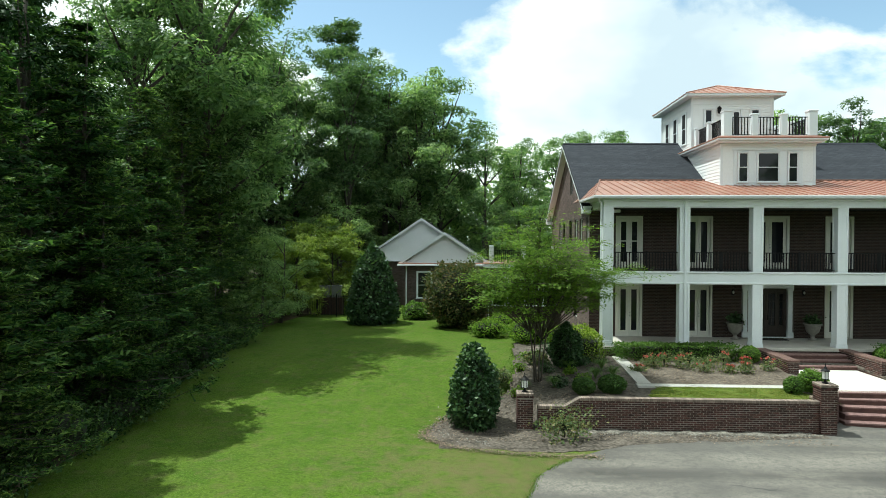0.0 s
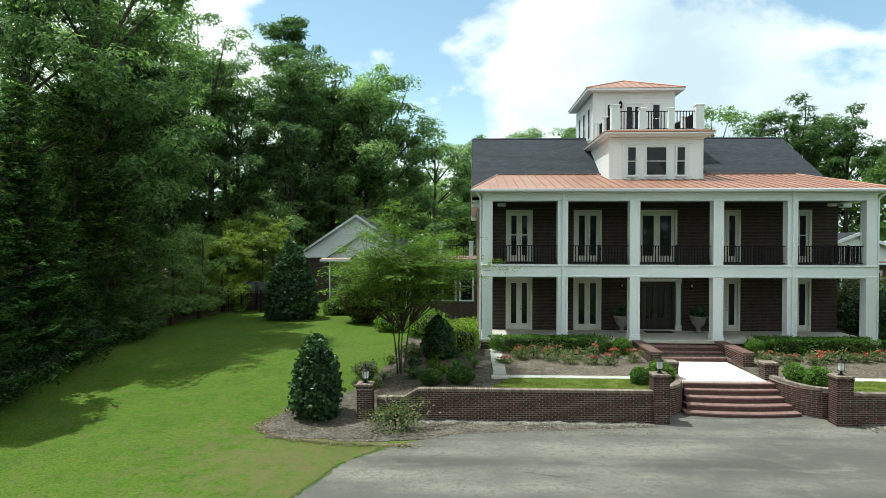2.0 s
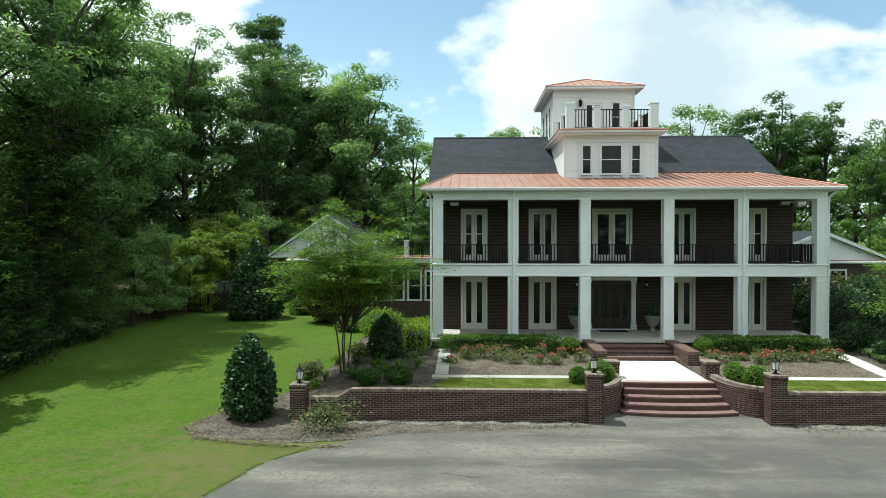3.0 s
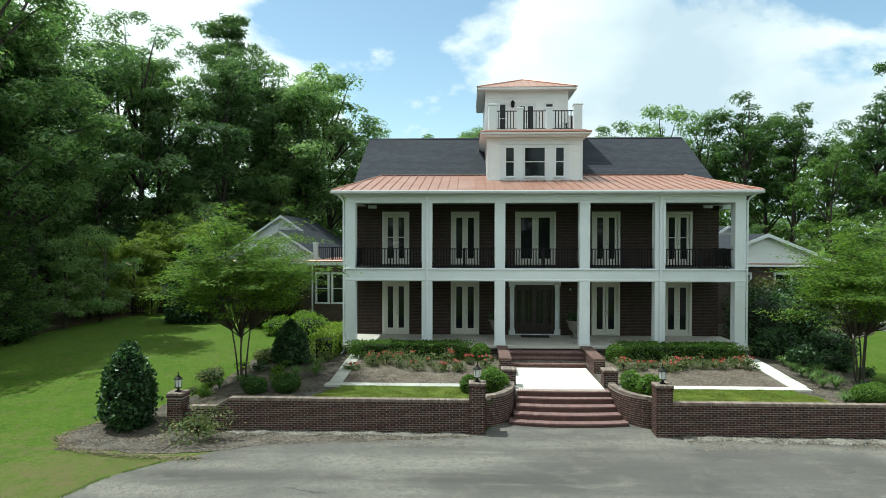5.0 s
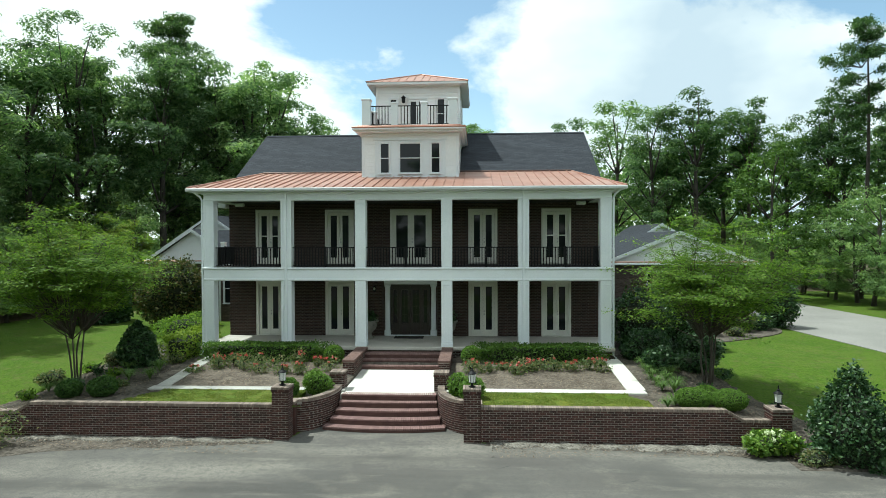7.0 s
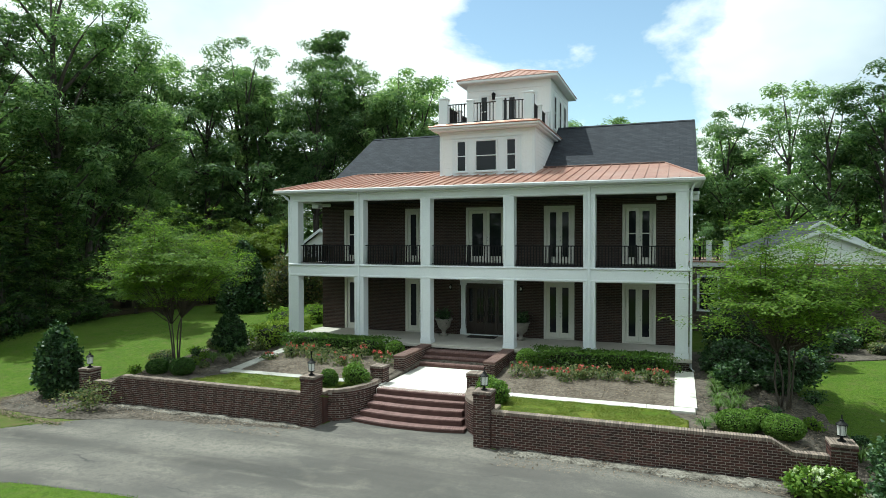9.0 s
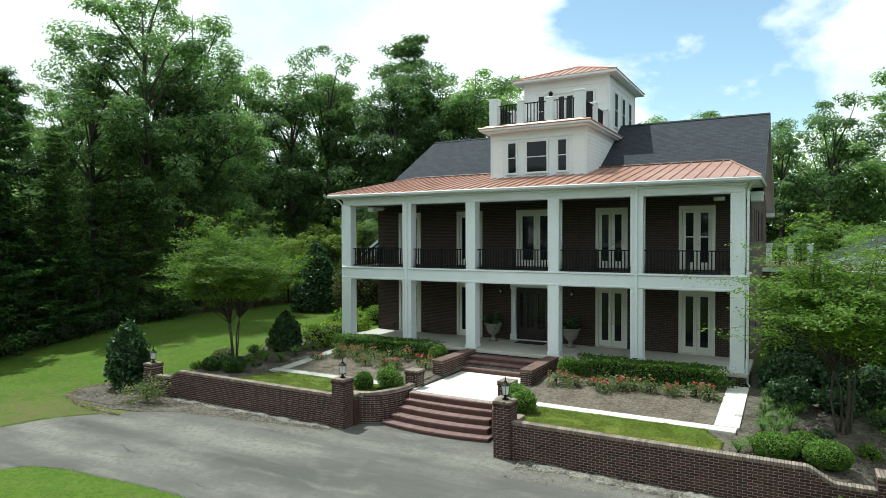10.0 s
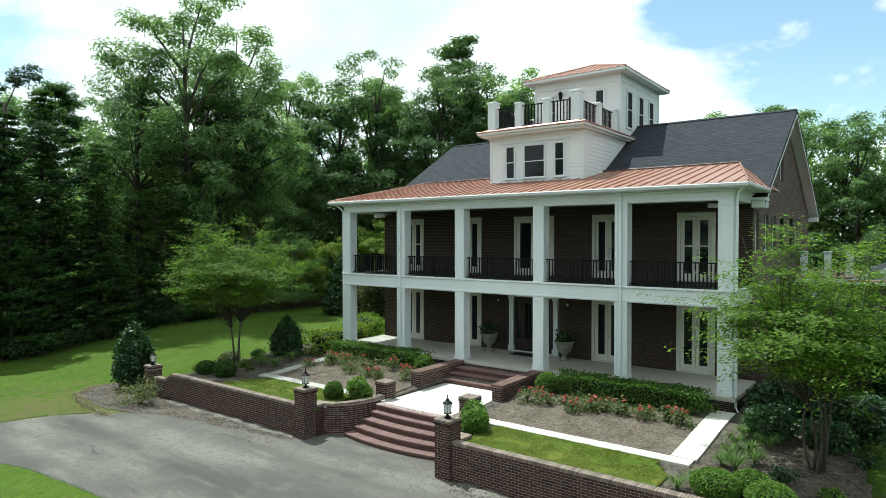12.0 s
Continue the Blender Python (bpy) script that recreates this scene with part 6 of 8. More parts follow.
SUNNY = [plant_meshes("sunny_shrub", *broad_tree(rng, 7, 0.2, 2.8, 84, 100, 0.145, 0.03, 0.24), BARK, LEAF_SUNNY)]
PINES = [plant_meshes("pine", *pine_tree(rng, 24, b, r, w, 0.115), BARK, LEAF_PINE) for b, r, w in ((12.5, 3.2, 16), (14.5, 2.9, 13))]

HEMLOCKS = [plant_meshes("hemlock", *hemlock_tree(rng, 16, b, r, w, 0.100), BARK, LEAF_CONIFER) for b, r, w in ((2.6, 4.2, 34), (3.4, 3.8, 30), (1.8, 4.6, 36))]
CONIFER_LABEL = "dark conifer with sagging tiers of needle sprays"
OAK_LABEL, PINE_LABEL, SAP_LABEL = "tall broadleaf woodland tree in full dark green leaf", "tall slim pine with a high tufted crown", "young broadleaf tree at the edge of the woods"


def plant_row(points, rng, kinds, kind_of=None):
    stock = kind_of or OAKS
    for x, y, hh in points:
        k = rng.uniform()
        z = land(x, y) - 0.05
        turn = rng.uniform(0, 6.28)
        w = rng.uniform(0.9, 1.15)
        if k < kinds:
            sc = hh / 20
            set_tree("woodland_tree", stock[rng.integers(0, len(stock))], (x, y, z), turn, (sc * w, sc * w, sc), OAK_LABEL)
        else:
            sc = hh / 24 * 1.08
            set_tree("pine_tree", PINES[rng.integers(0, 2)], (x, y, z), turn, (sc * w, sc * w, sc), PINE_LABEL)


def conifers(points, rng):
    for x, y, hh in points:
        w = rng.uniform(0.9, 1.2)
        set_tree("conifer", HEMLOCKS[rng.integers(0, len(HEMLOCKS))], (x, y, land(x, y) - 0.05), rng.uniform(0, 6.28), (hh / 16 * w, hh / 16 * w, hh / 16), CONIFER_LABEL)


def jitter(rng, x0, x1, dx, y0, y1, dy, h0, h1, j=0.35):
    out = []
    nx, ny = max(1, round((x1 - x0) / dx)), max(1, round((y1 - y0) / dy))
    for a in range(nx):
        for b in range(ny):
            out.append((x0 + (a + 0.5) * (x1 - x0) / nx + rng.normal(0, j * dx * 0.5), y0 + (b + 0.5) * (y1 - y0) / ny + rng.normal(0, j * dy * 0.5), rng.uniform(h0, h1)))
    return out


rng = np.random.default_rng(21)
# woods along the lawn, behind the wing, behind the house, beyond the side drive
near_left = jitter(rng, -18.8, -14.1, 4.7, 6, 26, 4.0, 14.2, 16.8)
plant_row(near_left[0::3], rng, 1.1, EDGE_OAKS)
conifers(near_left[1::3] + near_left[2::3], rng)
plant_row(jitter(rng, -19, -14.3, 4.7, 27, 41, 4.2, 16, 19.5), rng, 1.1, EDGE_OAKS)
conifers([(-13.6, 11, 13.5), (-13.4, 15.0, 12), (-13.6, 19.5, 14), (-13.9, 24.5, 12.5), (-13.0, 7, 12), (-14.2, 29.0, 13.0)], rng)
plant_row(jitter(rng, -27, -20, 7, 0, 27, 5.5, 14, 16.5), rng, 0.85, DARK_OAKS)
plant_row(jitter(rng, -27, -20, 7, 28, 52, 5.5, 14.5, 17), rng, 1.1)
plant_row(jitter(rng, -42, -28, 8, 0, 30, 9, 15, 17), rng, 0.9, FAR_OAKS)
plant_row(jitter(rng, -42, -28, 8, 32, 60, 9, 15.5, 18), rng, 0.9, FAR_OAKS)
plant_row([(-14.5, 31, 22.5), (-16.5, 36.5, 22), (-23, 47, 21), (-11.8, 58, 22.5), (-18, 55, 23), (-12.5, 62, 23)], rng, 1.1)
plant_row(jitter(rng, -14, -2, 5.5, 62, 72, 5.5, 20.5, 24), rng, 1.1, FAR_OAKS)
plant_row(jitter(rng, -2, 5, 5.5, 64, 72, 5.5, 16, 17.5), rng, 1.1, FAR_OAKS)
plant_row([(-5.5, 63, 22), (-2.8, 65, 21), (-9, 62.5, 22.5)], rng, 1.1, FAR_OAKS)
plant_row([(-16.5, 56, 19.5), (-18, 58, 21), (-23, 59, 23), (-20, 52, 21), (-24, 50, 21)], rng, 1.1, FAR_OAKS)
plant_row(jitter(rng, 5, 30, 5.5, 70, 82, 6, 16, 18), rng, 1.1, FAR_OAKS)
plant_row(jitter(rng, 30, 48, 5.5, 63, 76, 6.5, 17.0, 19.5), rng, 1.1, FAR_DARK + FAR_OAKS[:1])
plant_row(jitter(rng, 48, 74, 6.5, 60, 78, 8, 16, 19), rng, 0.85, FAR_DARK)
plant_row(jitter(rng, 53, 66, 7, 26, 60, 8, 16, 19), rng, 0.55, FAR_DARK)
plant_row([(-14, 64, 26), (50.2, 56, 22), (52.8, 50, 23.5), (55.5, 45, 22)], rng, -1)
MAPLE = plant_meshes("maple", *broad_tree(rng, 9, 0.4, 2.9, 96, 110, 0.125, 0.02, 0.2), BARK, LEAF_HEDGE)
set_tree("maple_tree", MAPLE, (42.2, 54.0, 0.7), 1.0, (1.2, 1.2, 1.5), "bright green young tree beside the side drive", "tree", "woodland edge")
for x, y, h in ((-12.6, 43.5, 5.6), (-10.6, 46.5, 6.0), (-14.2, 41.5, 5.2), (-11.2, 50.5, 6.5), (-13.0, 48.0, 7.0)):
    set_tree("sunny_bush", SUNNY[0], (x, y, 0.6), x * 3.0, h / 7, "sunlit yellow-green bushy tree by the wing", "tree", "sunny bushes")
# woods behind the drive, on the street side
plant_row(jitter(rng, -50, 80, 8, -46, -33, 7, 15, 20), rng, 2.0, STREET_OAKS)
# undergrowth along the edges
edge = [(-13.4 + rng.normal(0, 0.5), y + rng.normal(0, 0.5), rng.uniform(2.5, 6.0)) for y in np.arange(6, 42, 2.3)] + [(x, 52 + rng.normal(0, 1.2), rng.uniform(5, 9)) for x in np.arange(-18, -9.5, 2.4)]
edge += [(x, 61.5 + rng.normal(0, 1.0), rng.uniform(6, 12) * (1.0 if x < 26 else 0.6)) for x in np.arange(-12, 50, 4.6)] + [(47.6 + rng.normal(0, 0.6), y, rng.uniform(4, 8.5)) for y in np.arange(24, 61, 2.4)] + [(-17 + rng.normal(0, .6), y + rng.normal(0, 0.6), rng.uniform(5, 9)) for y in np.arange(6, 40, 3.4)]
edge += [(-23 + rng.normal(0, .8), y + rng.normal(0, 0.6), rng.uniform(7, 12)) for y in np.arange(6, 58, 5)]
conifers([(-12.9 + rng.normal(0, 0.3), y + rng.normal(0, 0.4), rng.uniform(7.0, 10.5)) for y in np.arange(9, 31, 5.2)], rng)
for x, y, hh in edge:
    sc = hh / 9
    # shade-coloured stock on the near left, plain leaf colour elsewhere
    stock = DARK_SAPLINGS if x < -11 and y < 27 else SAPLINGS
    set_tree("young_tree", stock[rng.integers(0, len(stock))], (x, y, land(x, y) - 0.05), rng.uniform(0, 6.28), (sc * 1.2, sc * 1.2, sc), SAP_LABEL, "tree", "woodland edge")


def wood_band(name, pts, hmin, hmax, deep, rng, count, leaf, label):
    """A far belt of woods: many leafy puffs, none to be told from another."""
    n = count
    t = rng.uniform(0, 1, n) * (len(pts) - 1)
    i = np.minimum(t.astype(int), len(pts) - 2)
    P = np.array(pts, float)
    base = P[i] + (P[i + 1] - P[i]) * (t - i)[:, None]
    top = hmin + (hmax - hmin) * (0.5 + 0.5 * np.sin(base[:, 0] * 0.31 + base[:, 1] * 0.27) * np.sin(base[:, 0] * 0.13 + 1.0))
    c = np.stack([base[:, 0] + rng.normal(0, deep, n), base[:, 1] + rng.normal(0, deep, n), top * rng.uniform(0, 1, n) ** 0.8 - 0.5], 1)
    per = 26
    who = np.repeat(np.arange(n), per)
    out = rng.normal(0, 1, (len(who), 3))
    out[:, 2] = np.abs(out[:, 2])
    out /= np.linalg.norm(out, axis=1)[:, None]
    q = c[who] + out * (1.7, 1.7, 1.1)
    v, f = leaf_cloud(q, leaf, rng, 0.5, 1.3, 0.1, 0.4, facing=out)
    single(name, (v, f), LEAF_WOOD, label, "woods", "stuff", at=(base[0][0], base[0][1], 0))


rng = np.random.default_rng(77)
wood_band("far_woods", [(-46, -10), (-46, 40), (-40, 72), (-10, 84), (30, 86), (70, 84), (80, 60), (80, 10)], 12, 19, 2.0, rng, 2400, 0.62, "dense belt of distant green woods")
wood_band("far_woods", [(-30, -6), (-30.5, 30), (-28, 60)], 7, 13, 1.5, rng, 700, 0.5, "dense green undergrowth deep in the woods")
wood_band("far_woods", [(-14, 73), (20, 79), (52, 78)], 8, 14, 1.5, rng, 800, 0.5, "dense green undergrowth deep in the woods")


def crepe_myrtle(x, y, z, rng, h, rad, label, stems, spread_, low, flare):
    """A many-stemmed small tree with a wide, layered, feathery crown."""
    t = thing("crepe_myrtle", (x, y, z), label, "tree", "front garden trees")
    wood = Shape()
    pts, face = [], []
    cx_, cy_ = x + 0.3, y
    for k in range(stems):
        a = 2 * math.pi * k / stems + rng.normal(0, 0.2)
        fork = (x + spread_ * math.cos(a), y + spread_ * math.sin(a), z + 1.75 + rng.uniform(-0.2, 0.3))
        s0 = bent((x + 0.13 * math.cos(a), y + 0.13 * math.sin(a), z - 0.1), fork, rng, 0.03, 4)
        wood.tube(s0, [0.040, 0.035, 0.031, 0.028, 0.025], 7)
        for q in range(72 // stems):
            b = a + rng.normal(0, 0.6)
            r = rad * math.sqrt(rng.uniform(0.06, 1.0))
            top = h - (h - 4.1) * (r / rad) ** 2.8
            bottom = low + flare * (r / rad) ** 2
            tip = np.array((cx_ + r * math.cos(b), cy_ + r * math.sin(b), z + bottom + (top - bottom) * rng.uniform(0.12, 1.0) ** 0.75))
            limb = bent(fork, tip, rng, 0.07, 5)
            wood.tube(limb, [0.024, 0.020, 0.016, 0.011, 0.007, 0.003], 5)
            for w in range(10):
                f = rng.uniform(0.42, 1.0)
                i = min(4, int(f * 5))
                c = np.array(limb[i]) + (np.array(limb[i + 1]) - np.array(limb[i])) * (f * 5 - i)
                e = c + np.array((rng.normal(0, 0.5), rng.normal(0, 0.5), rng.normal(0.02, 0.2)))
                wood.tube(bent(c, e, rng, 0.05, 2), [0.008, 0.006, 0.002], 3)
                for g in range(8):
                    q0 = c + (e - c) * rng.uniform(0.2, 1.25)
                    pts.append(q0 + rng.normal(0, 1, (8, 3)) * (0.19, 0.19, 0.045))
    pts = np.concatenate(pts)
    part("trunk", wood, MYRTLE_BARK, t, "slim brown stems", True)
    mid = np.array((x, y, z + 3.2))
    out = (pts - mid) / (rad, rad, 2.4)
    v, f = leaf_cloud(pts, 0.060, rng, 0.4, 1.8, 0.03, 0.9, facing=out * 0.4 + (0, 0, 0.6), needle=True)
    part("crown", (v, f), LEAF_MYRTLE, t, "feathery light green leaves")
    return t


rng = np.random.default_rng(5)
crepe_myrtle(2.5, 23.3, garden(2.5, 23.3), rng, 7.6, 3.05, "light green multi-stemmed crepe myrtle in the planting bed", 4, 0.36, 2.55, 1.1)
crepe_myrtle(25.9, 23.5, garden(25.9, 23.5), rng, 6.7, 3.0, "light green multi-stemmed crepe myrtle beside the far lawn", 5, 0.26, 2.65, 0.2)


def leafy_bush(name, x, y, z, rx, ry, h, material, leaf, label, rng, n=1500, form="ball", category="shrub", group="", flowers=None, core=0.8, rough=0.10):
    """A clipped or loose bush: a solid core painted dark as inner shade, a shell of leaves outside, a few flowers if
    any.
    """
    t = thing(name, (x, y, z), label, category, group)
    u = rng.uniform(-1, 1, n)
    a = rng.uniform(0, 2 * math.pi, n)
    if form == "ball":
        r = np.sqrt(1 - u * u)
        P = np.stack([rx * r * np.cos(a), ry * r * np.sin(a), h * (0.5 + 0.5 * u)], 1)
    elif form == "egg":
        k = rng.uniform(0, 1, n) ** 1.15
        r = np.sin(np.pi * (0.2 + 0.8 * k)) ** 0.75
        P = np.stack([rx * r * np.cos(a), ry * r * np.sin(a), h * k], 1)
    elif form == "cone":
        k = rng.uniform(0, 1, n) ** 1.5
        r = np.minimum(1.0, 0.72 + 2.2 * k) * (1 - k ** 1.7) ** 0.7
        P = np.stack([rx * r * np.cos(a), ry * r * np.sin(a), h * k], 1)
    else:  # hedge block: points spread evenly over its top and sides
        A = np.array((4 * rx * ry, 2 * rx * h, 2 * rx * h, 2 * ry * h, 2 * ry * h))
        side = rng.choice(5, n, p=A / A.sum())
        b, c = rng.uniform(-1, 1, n), rng.uniform(0, 1, n)
        P = np.stack([np.where(side < 3, b * rx, np.where(side == 3, -rx, rx)),
                      np.where(side == 0, (2 * c - 1) * ry, np.where(side == 1, -ry, np.where(side == 2, ry, b * ry))),
                      np.where(side == 0, h, c * h)], 1)
        edge = np.minimum(rx - np.abs(P[:, 0]), 9) + np.minimum(ry - np.abs(P[:, 1]), 9)
        P[:, 2] -= np.where(side == 0, 0.10 * np.exp(-edge * 8), 0)
    wob = np.array([noise.noise((p[0] * 1.9 + x, p[1] * 1.9 + y, p[2] * 1.9)) for p in P])
    mid = np.array((0, 0, h * 0.5))
    P = mid + (P - mid) * (1 + rough * 1.6 * wob + rng.normal(0, rough * 0.5, n) - rough * 0.3)[:, None]
    P[:, 2] = np.maximum(P[:, 2], 0.03)
    P += (x, y, z)
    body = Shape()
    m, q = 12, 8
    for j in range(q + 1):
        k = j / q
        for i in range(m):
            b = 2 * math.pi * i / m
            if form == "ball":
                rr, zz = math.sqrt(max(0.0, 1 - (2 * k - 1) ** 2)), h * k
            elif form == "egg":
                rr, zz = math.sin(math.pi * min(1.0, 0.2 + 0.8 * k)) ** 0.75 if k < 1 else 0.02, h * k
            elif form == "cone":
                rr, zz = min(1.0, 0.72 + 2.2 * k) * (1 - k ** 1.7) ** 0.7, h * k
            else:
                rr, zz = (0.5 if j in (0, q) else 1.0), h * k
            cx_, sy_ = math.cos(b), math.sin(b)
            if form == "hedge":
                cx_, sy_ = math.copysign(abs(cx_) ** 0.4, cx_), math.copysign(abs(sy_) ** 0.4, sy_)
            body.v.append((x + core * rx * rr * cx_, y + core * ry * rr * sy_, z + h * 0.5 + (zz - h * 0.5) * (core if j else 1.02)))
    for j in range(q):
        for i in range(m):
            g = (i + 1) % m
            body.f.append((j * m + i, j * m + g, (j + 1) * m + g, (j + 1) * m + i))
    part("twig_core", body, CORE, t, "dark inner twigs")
    v, f = leaf_cloud(P, leaf, rng, 0.8, 1.5, leaf * 0.25, 0.4)
    part("leaves", (v, f), material, t)
    if flowers:
        mat_, count, size = flowers
        for _ in range(count):
            b = rng.uniform(0, 2 * math.pi)
            w_ = rng.uniform(0.15, 0.95)
            c = np.array((x + rx * w_ * math.cos(b), y + ry * w_ * math.sin(b), z + h * (0.5 + 0.52 * math.sqrt(1 - w_ * w_ * 0.8))))
            pv, pf = leaf_cloud(np.repeat(c[None], 14, 0), size, rng, 0.8, 1.0, size * 0.35, 0.6)
            part("flower", (pv, pf), mat_, t, "blossom")
    return t


def bushes(rows, rng):
    for name, x, y, rx, ry, h, mat_, leaf, n, form, label, cat, grp, rough in rows:
        z = (garden(x, y) if 18.9 < y < 27.0 and -1 < x < 30 else land(x, y)) - 0.02
        leafy_bush(name, x, y, z, rx, ry, h, mat_, leaf, label, rng, n, form, cat, grp, rough=rough)


rng = np.random.default_rng(31)
BOX_L = "rounded bright green boxwood ball in the mulch"
# porch hedges and step bushes
bushes([
    ("hedge", 8.75, 26.15, 2.45, 0.46, 0.72, LEAF_HEDGE, 0.06, 9000, "hedge", "clipped green hedge along the porch base", "hedge", "porch hedges", 0.13),
    ("hedge", 20.1, 26.15, 2.45, 0.46, 0.72, LEAF_HEDGE, 0.06, 9000, "hedge", "clipped green hedge along the porch base", "hedge", "porch hedges", 0.13),
    ("boxwood_ball", 11.75, 25.75, 0.40, 0.40, 0.74, LEAF_BOX, 0.05, 2600, "ball", "clipped light green ball at the end of the hedge", "shrub", "boxwood balls", 0.05),
    ("boxwood_ball", 17.35, 25.75, 0.40, 0.40, 0.74, LEAF_BOX, 0.05, 2600, "ball", "clipped light green ball at the end of the hedge", "shrub", "boxwood balls", 0.05),
    ("boxwood", 12.2, 21.55, 0.42, 0.40, 0.80, LEAF_BOX, 0.055, 3000, "ball", "bright green bush beside the curved wall", "shrub", "step bushes", 0.24),
    ("boxwood", 11.3, 21.15, 0.33, 0.33, 0.62, LEAF_HEDGE, 0.045, 2600, "ball", "bright green bush beside the curved wall", "shrub", "step bushes", 0.12),
    ("boxwood", 16.98, 21.6, 0.38, 0.36, 0.78, LEAF_BOX, 0.055, 2500, "ball", "bright green bush beside the curved wall", "shrub", "step bushes", 0.24),
    ("boxwood", 17.45, 21.1, 0.38, 0.36, 0.74, LEAF_BOX, 0.055, 2500, "ball", "bright green bush beside the curved wall", "shrub", "step bushes", 0.22),
    ("holly_cone", 0.0, 19.75, 0.80, 0.80, 2.85, LEAF_HOLLY, 0.11, 5600, "egg", "dark green cone-shaped holly standing in mulch", "shrub", "holly cones", 0.17),
    ("holly_bush", 27.95, 18.3, 0.98, 0.95, 2.4, LEAF_HOLLY, 0.085, 7000, "egg", "loose dark green holly bush beside the drive", "shrub", "", 0.24),
], rng)
# evergreens and the wing shrubs
bushes([
    ("magnolia_cone", -6.5, 39.4, 1.75, 1.75, 5.2, LEAF_HOLLY, 0.15, 8500, "cone", "large dark evergreen cone at the corner of the wing", "tree", "", 0.10),
    ("red_shrub", -0.9, 37.6, 2.0, 1.8, 4.1, LEAF_RED, 0.12, 9000, "ball", "dense bronze-green rounded shrub before the wing", "shrub", "", 0.16),
    ("shrub", -3.8, 41.5, 1.0, 0.8, 1.2, LEAF_BOX, 0.10, 1800, "ball", "loose light green shrub at the wing wall", "shrub", "wing shrubs", 0.2),
    ("shrub", 1.6, 35.6, 0.75, 0.7, 1.15, LEAF_MYRTLE, 0.07, 2400, "ball", "spreading green shrub beside the lawn", "shrub", "wing shrubs", 0.25),
    ("shrub", 0.9, 33.8, 0.9, 0.8, 1.0, LEAF_MYRTLE, 0.09, 1800, "ball", "low spreading shrub beside the lawn", "shrub", "wing shrubs", 0.25),
    ("shrub", 3.0, 31.0, 1.2, 1.1, 1.5, LEAF_MYRTLE, 0.09, 2600, "ball", "loose green shrub at the house side", "shrub", "side shrubs", 0.22),
    ("lime_hedge", 5.05, 27.35, 0.5, 1.9, 1.45, LEAF_LIME, 0.07, 4500, "hedge", "bright lime-green hedge at the porch end", "hedge", "", 0.12),
    ("dark_shrub", 3.9, 25.1, 0.68, 0.68, 1.75, LEAF_HOLLY, 0.09, 3600, "egg", "dense dark green upright shrub", "shrub", "", 0.12),
    ("boxwood_ball", 3.85, 20.85, 0.39, 0.39, 0.58, LEAF_BOX_DARK, 0.045, 3800, "ball", BOX_L, "shrub", "boxwood balls", 0.06),
    ("boxwood_ball", 4.9, 21.05, 0.45, 0.43, 0.64, LEAF_BOX_DARK, 0.045, 4600, "ball", BOX_L, "shrub", "boxwood balls", 0.1),
], rng)
# planting bed
bushes([
    ("shrub", 2.7, 25.6, 0.45, 0.45, 0.55, LEAF_ROSE, 0.07, 1300, "ball", "low straggling shrub in the mulch", "shrub", "bed shrubs", 0.3),
    ("shrub", 1.0, 24.0, 0.5, 0.5, 0.5, LEAF_ROSE, 0.07, 1100, "ball", "low straggling shrub in the mulch", "shrub", "bed shrubs", 0.3),
    ("shrub", 26.85, 18.05, 0.42, 0.35, 0.42, LEAF_ROSE, 0.07, 800, "ball", "loose green shrub before the brick pier", "shrub", "bed shrubs", 0.4),
    ("boxwood_ball", 24.3, 20.35, 0.52, 0.50, 0.64, LEAF_BOX, 0.038, 6500, "ball", BOX_L, "shrub", "boxwood balls", 0.035),
    ("boxwood_ball", 24.9, 20.95, 0.40, 0.40, 0.58, LEAF_BOX, 0.038, 3800, "ball", BOX_L, "shrub", "boxwood balls", 0.04),
    ("boxwood_ball", 25.4, 20.32, 0.52, 0.48, 0.64, LEAF_BOX, 0.038, 6500, "ball", BOX_L, "shrub", "boxwood balls", 0.035),
    ("dark_shrub", 24.7, 27.2, 1.0, 1.0, 1.6, LEAF_HOLLY, 0.09, 3600, "ball", "dense dark green shrub at the house corner", "shrub", "corner shrubs", 0.15),
    ("dark_shrub", 25.3, 30.3, 1.4, 1.5, 2.9, LEAF_HOLLY, 0.10, 4200, "ball", "dense dark green shrub at the house side", "shrub", "corner shrubs", 0.2),
    ("dark_shrub", 27.4, 31.0, 1.3, 1.3, 3.4, LEAF_HOLLY, 0.11, 4200, "egg", "tall dark green shrub at the house side", "shrub", "corner shrubs", 0.22),
    ("dark_shrub", 26.6, 26.6, 0.9, 0.9, 1.3, LEAF_HOLLY, 0.09, 2600, "ball", "dense dark green shrub behind the crepe myrtle", "shrub", "corner shrubs", 0.2),
    ("dark_shrub", 25.9, 25.2, 0.6, 0.6, 0.7, LEAF_HOLLY, 0.09, 1500, "ball", "low dark green shrub under the crepe myrtle", "shrub", "corner shrubs", 0.25),
], rng)
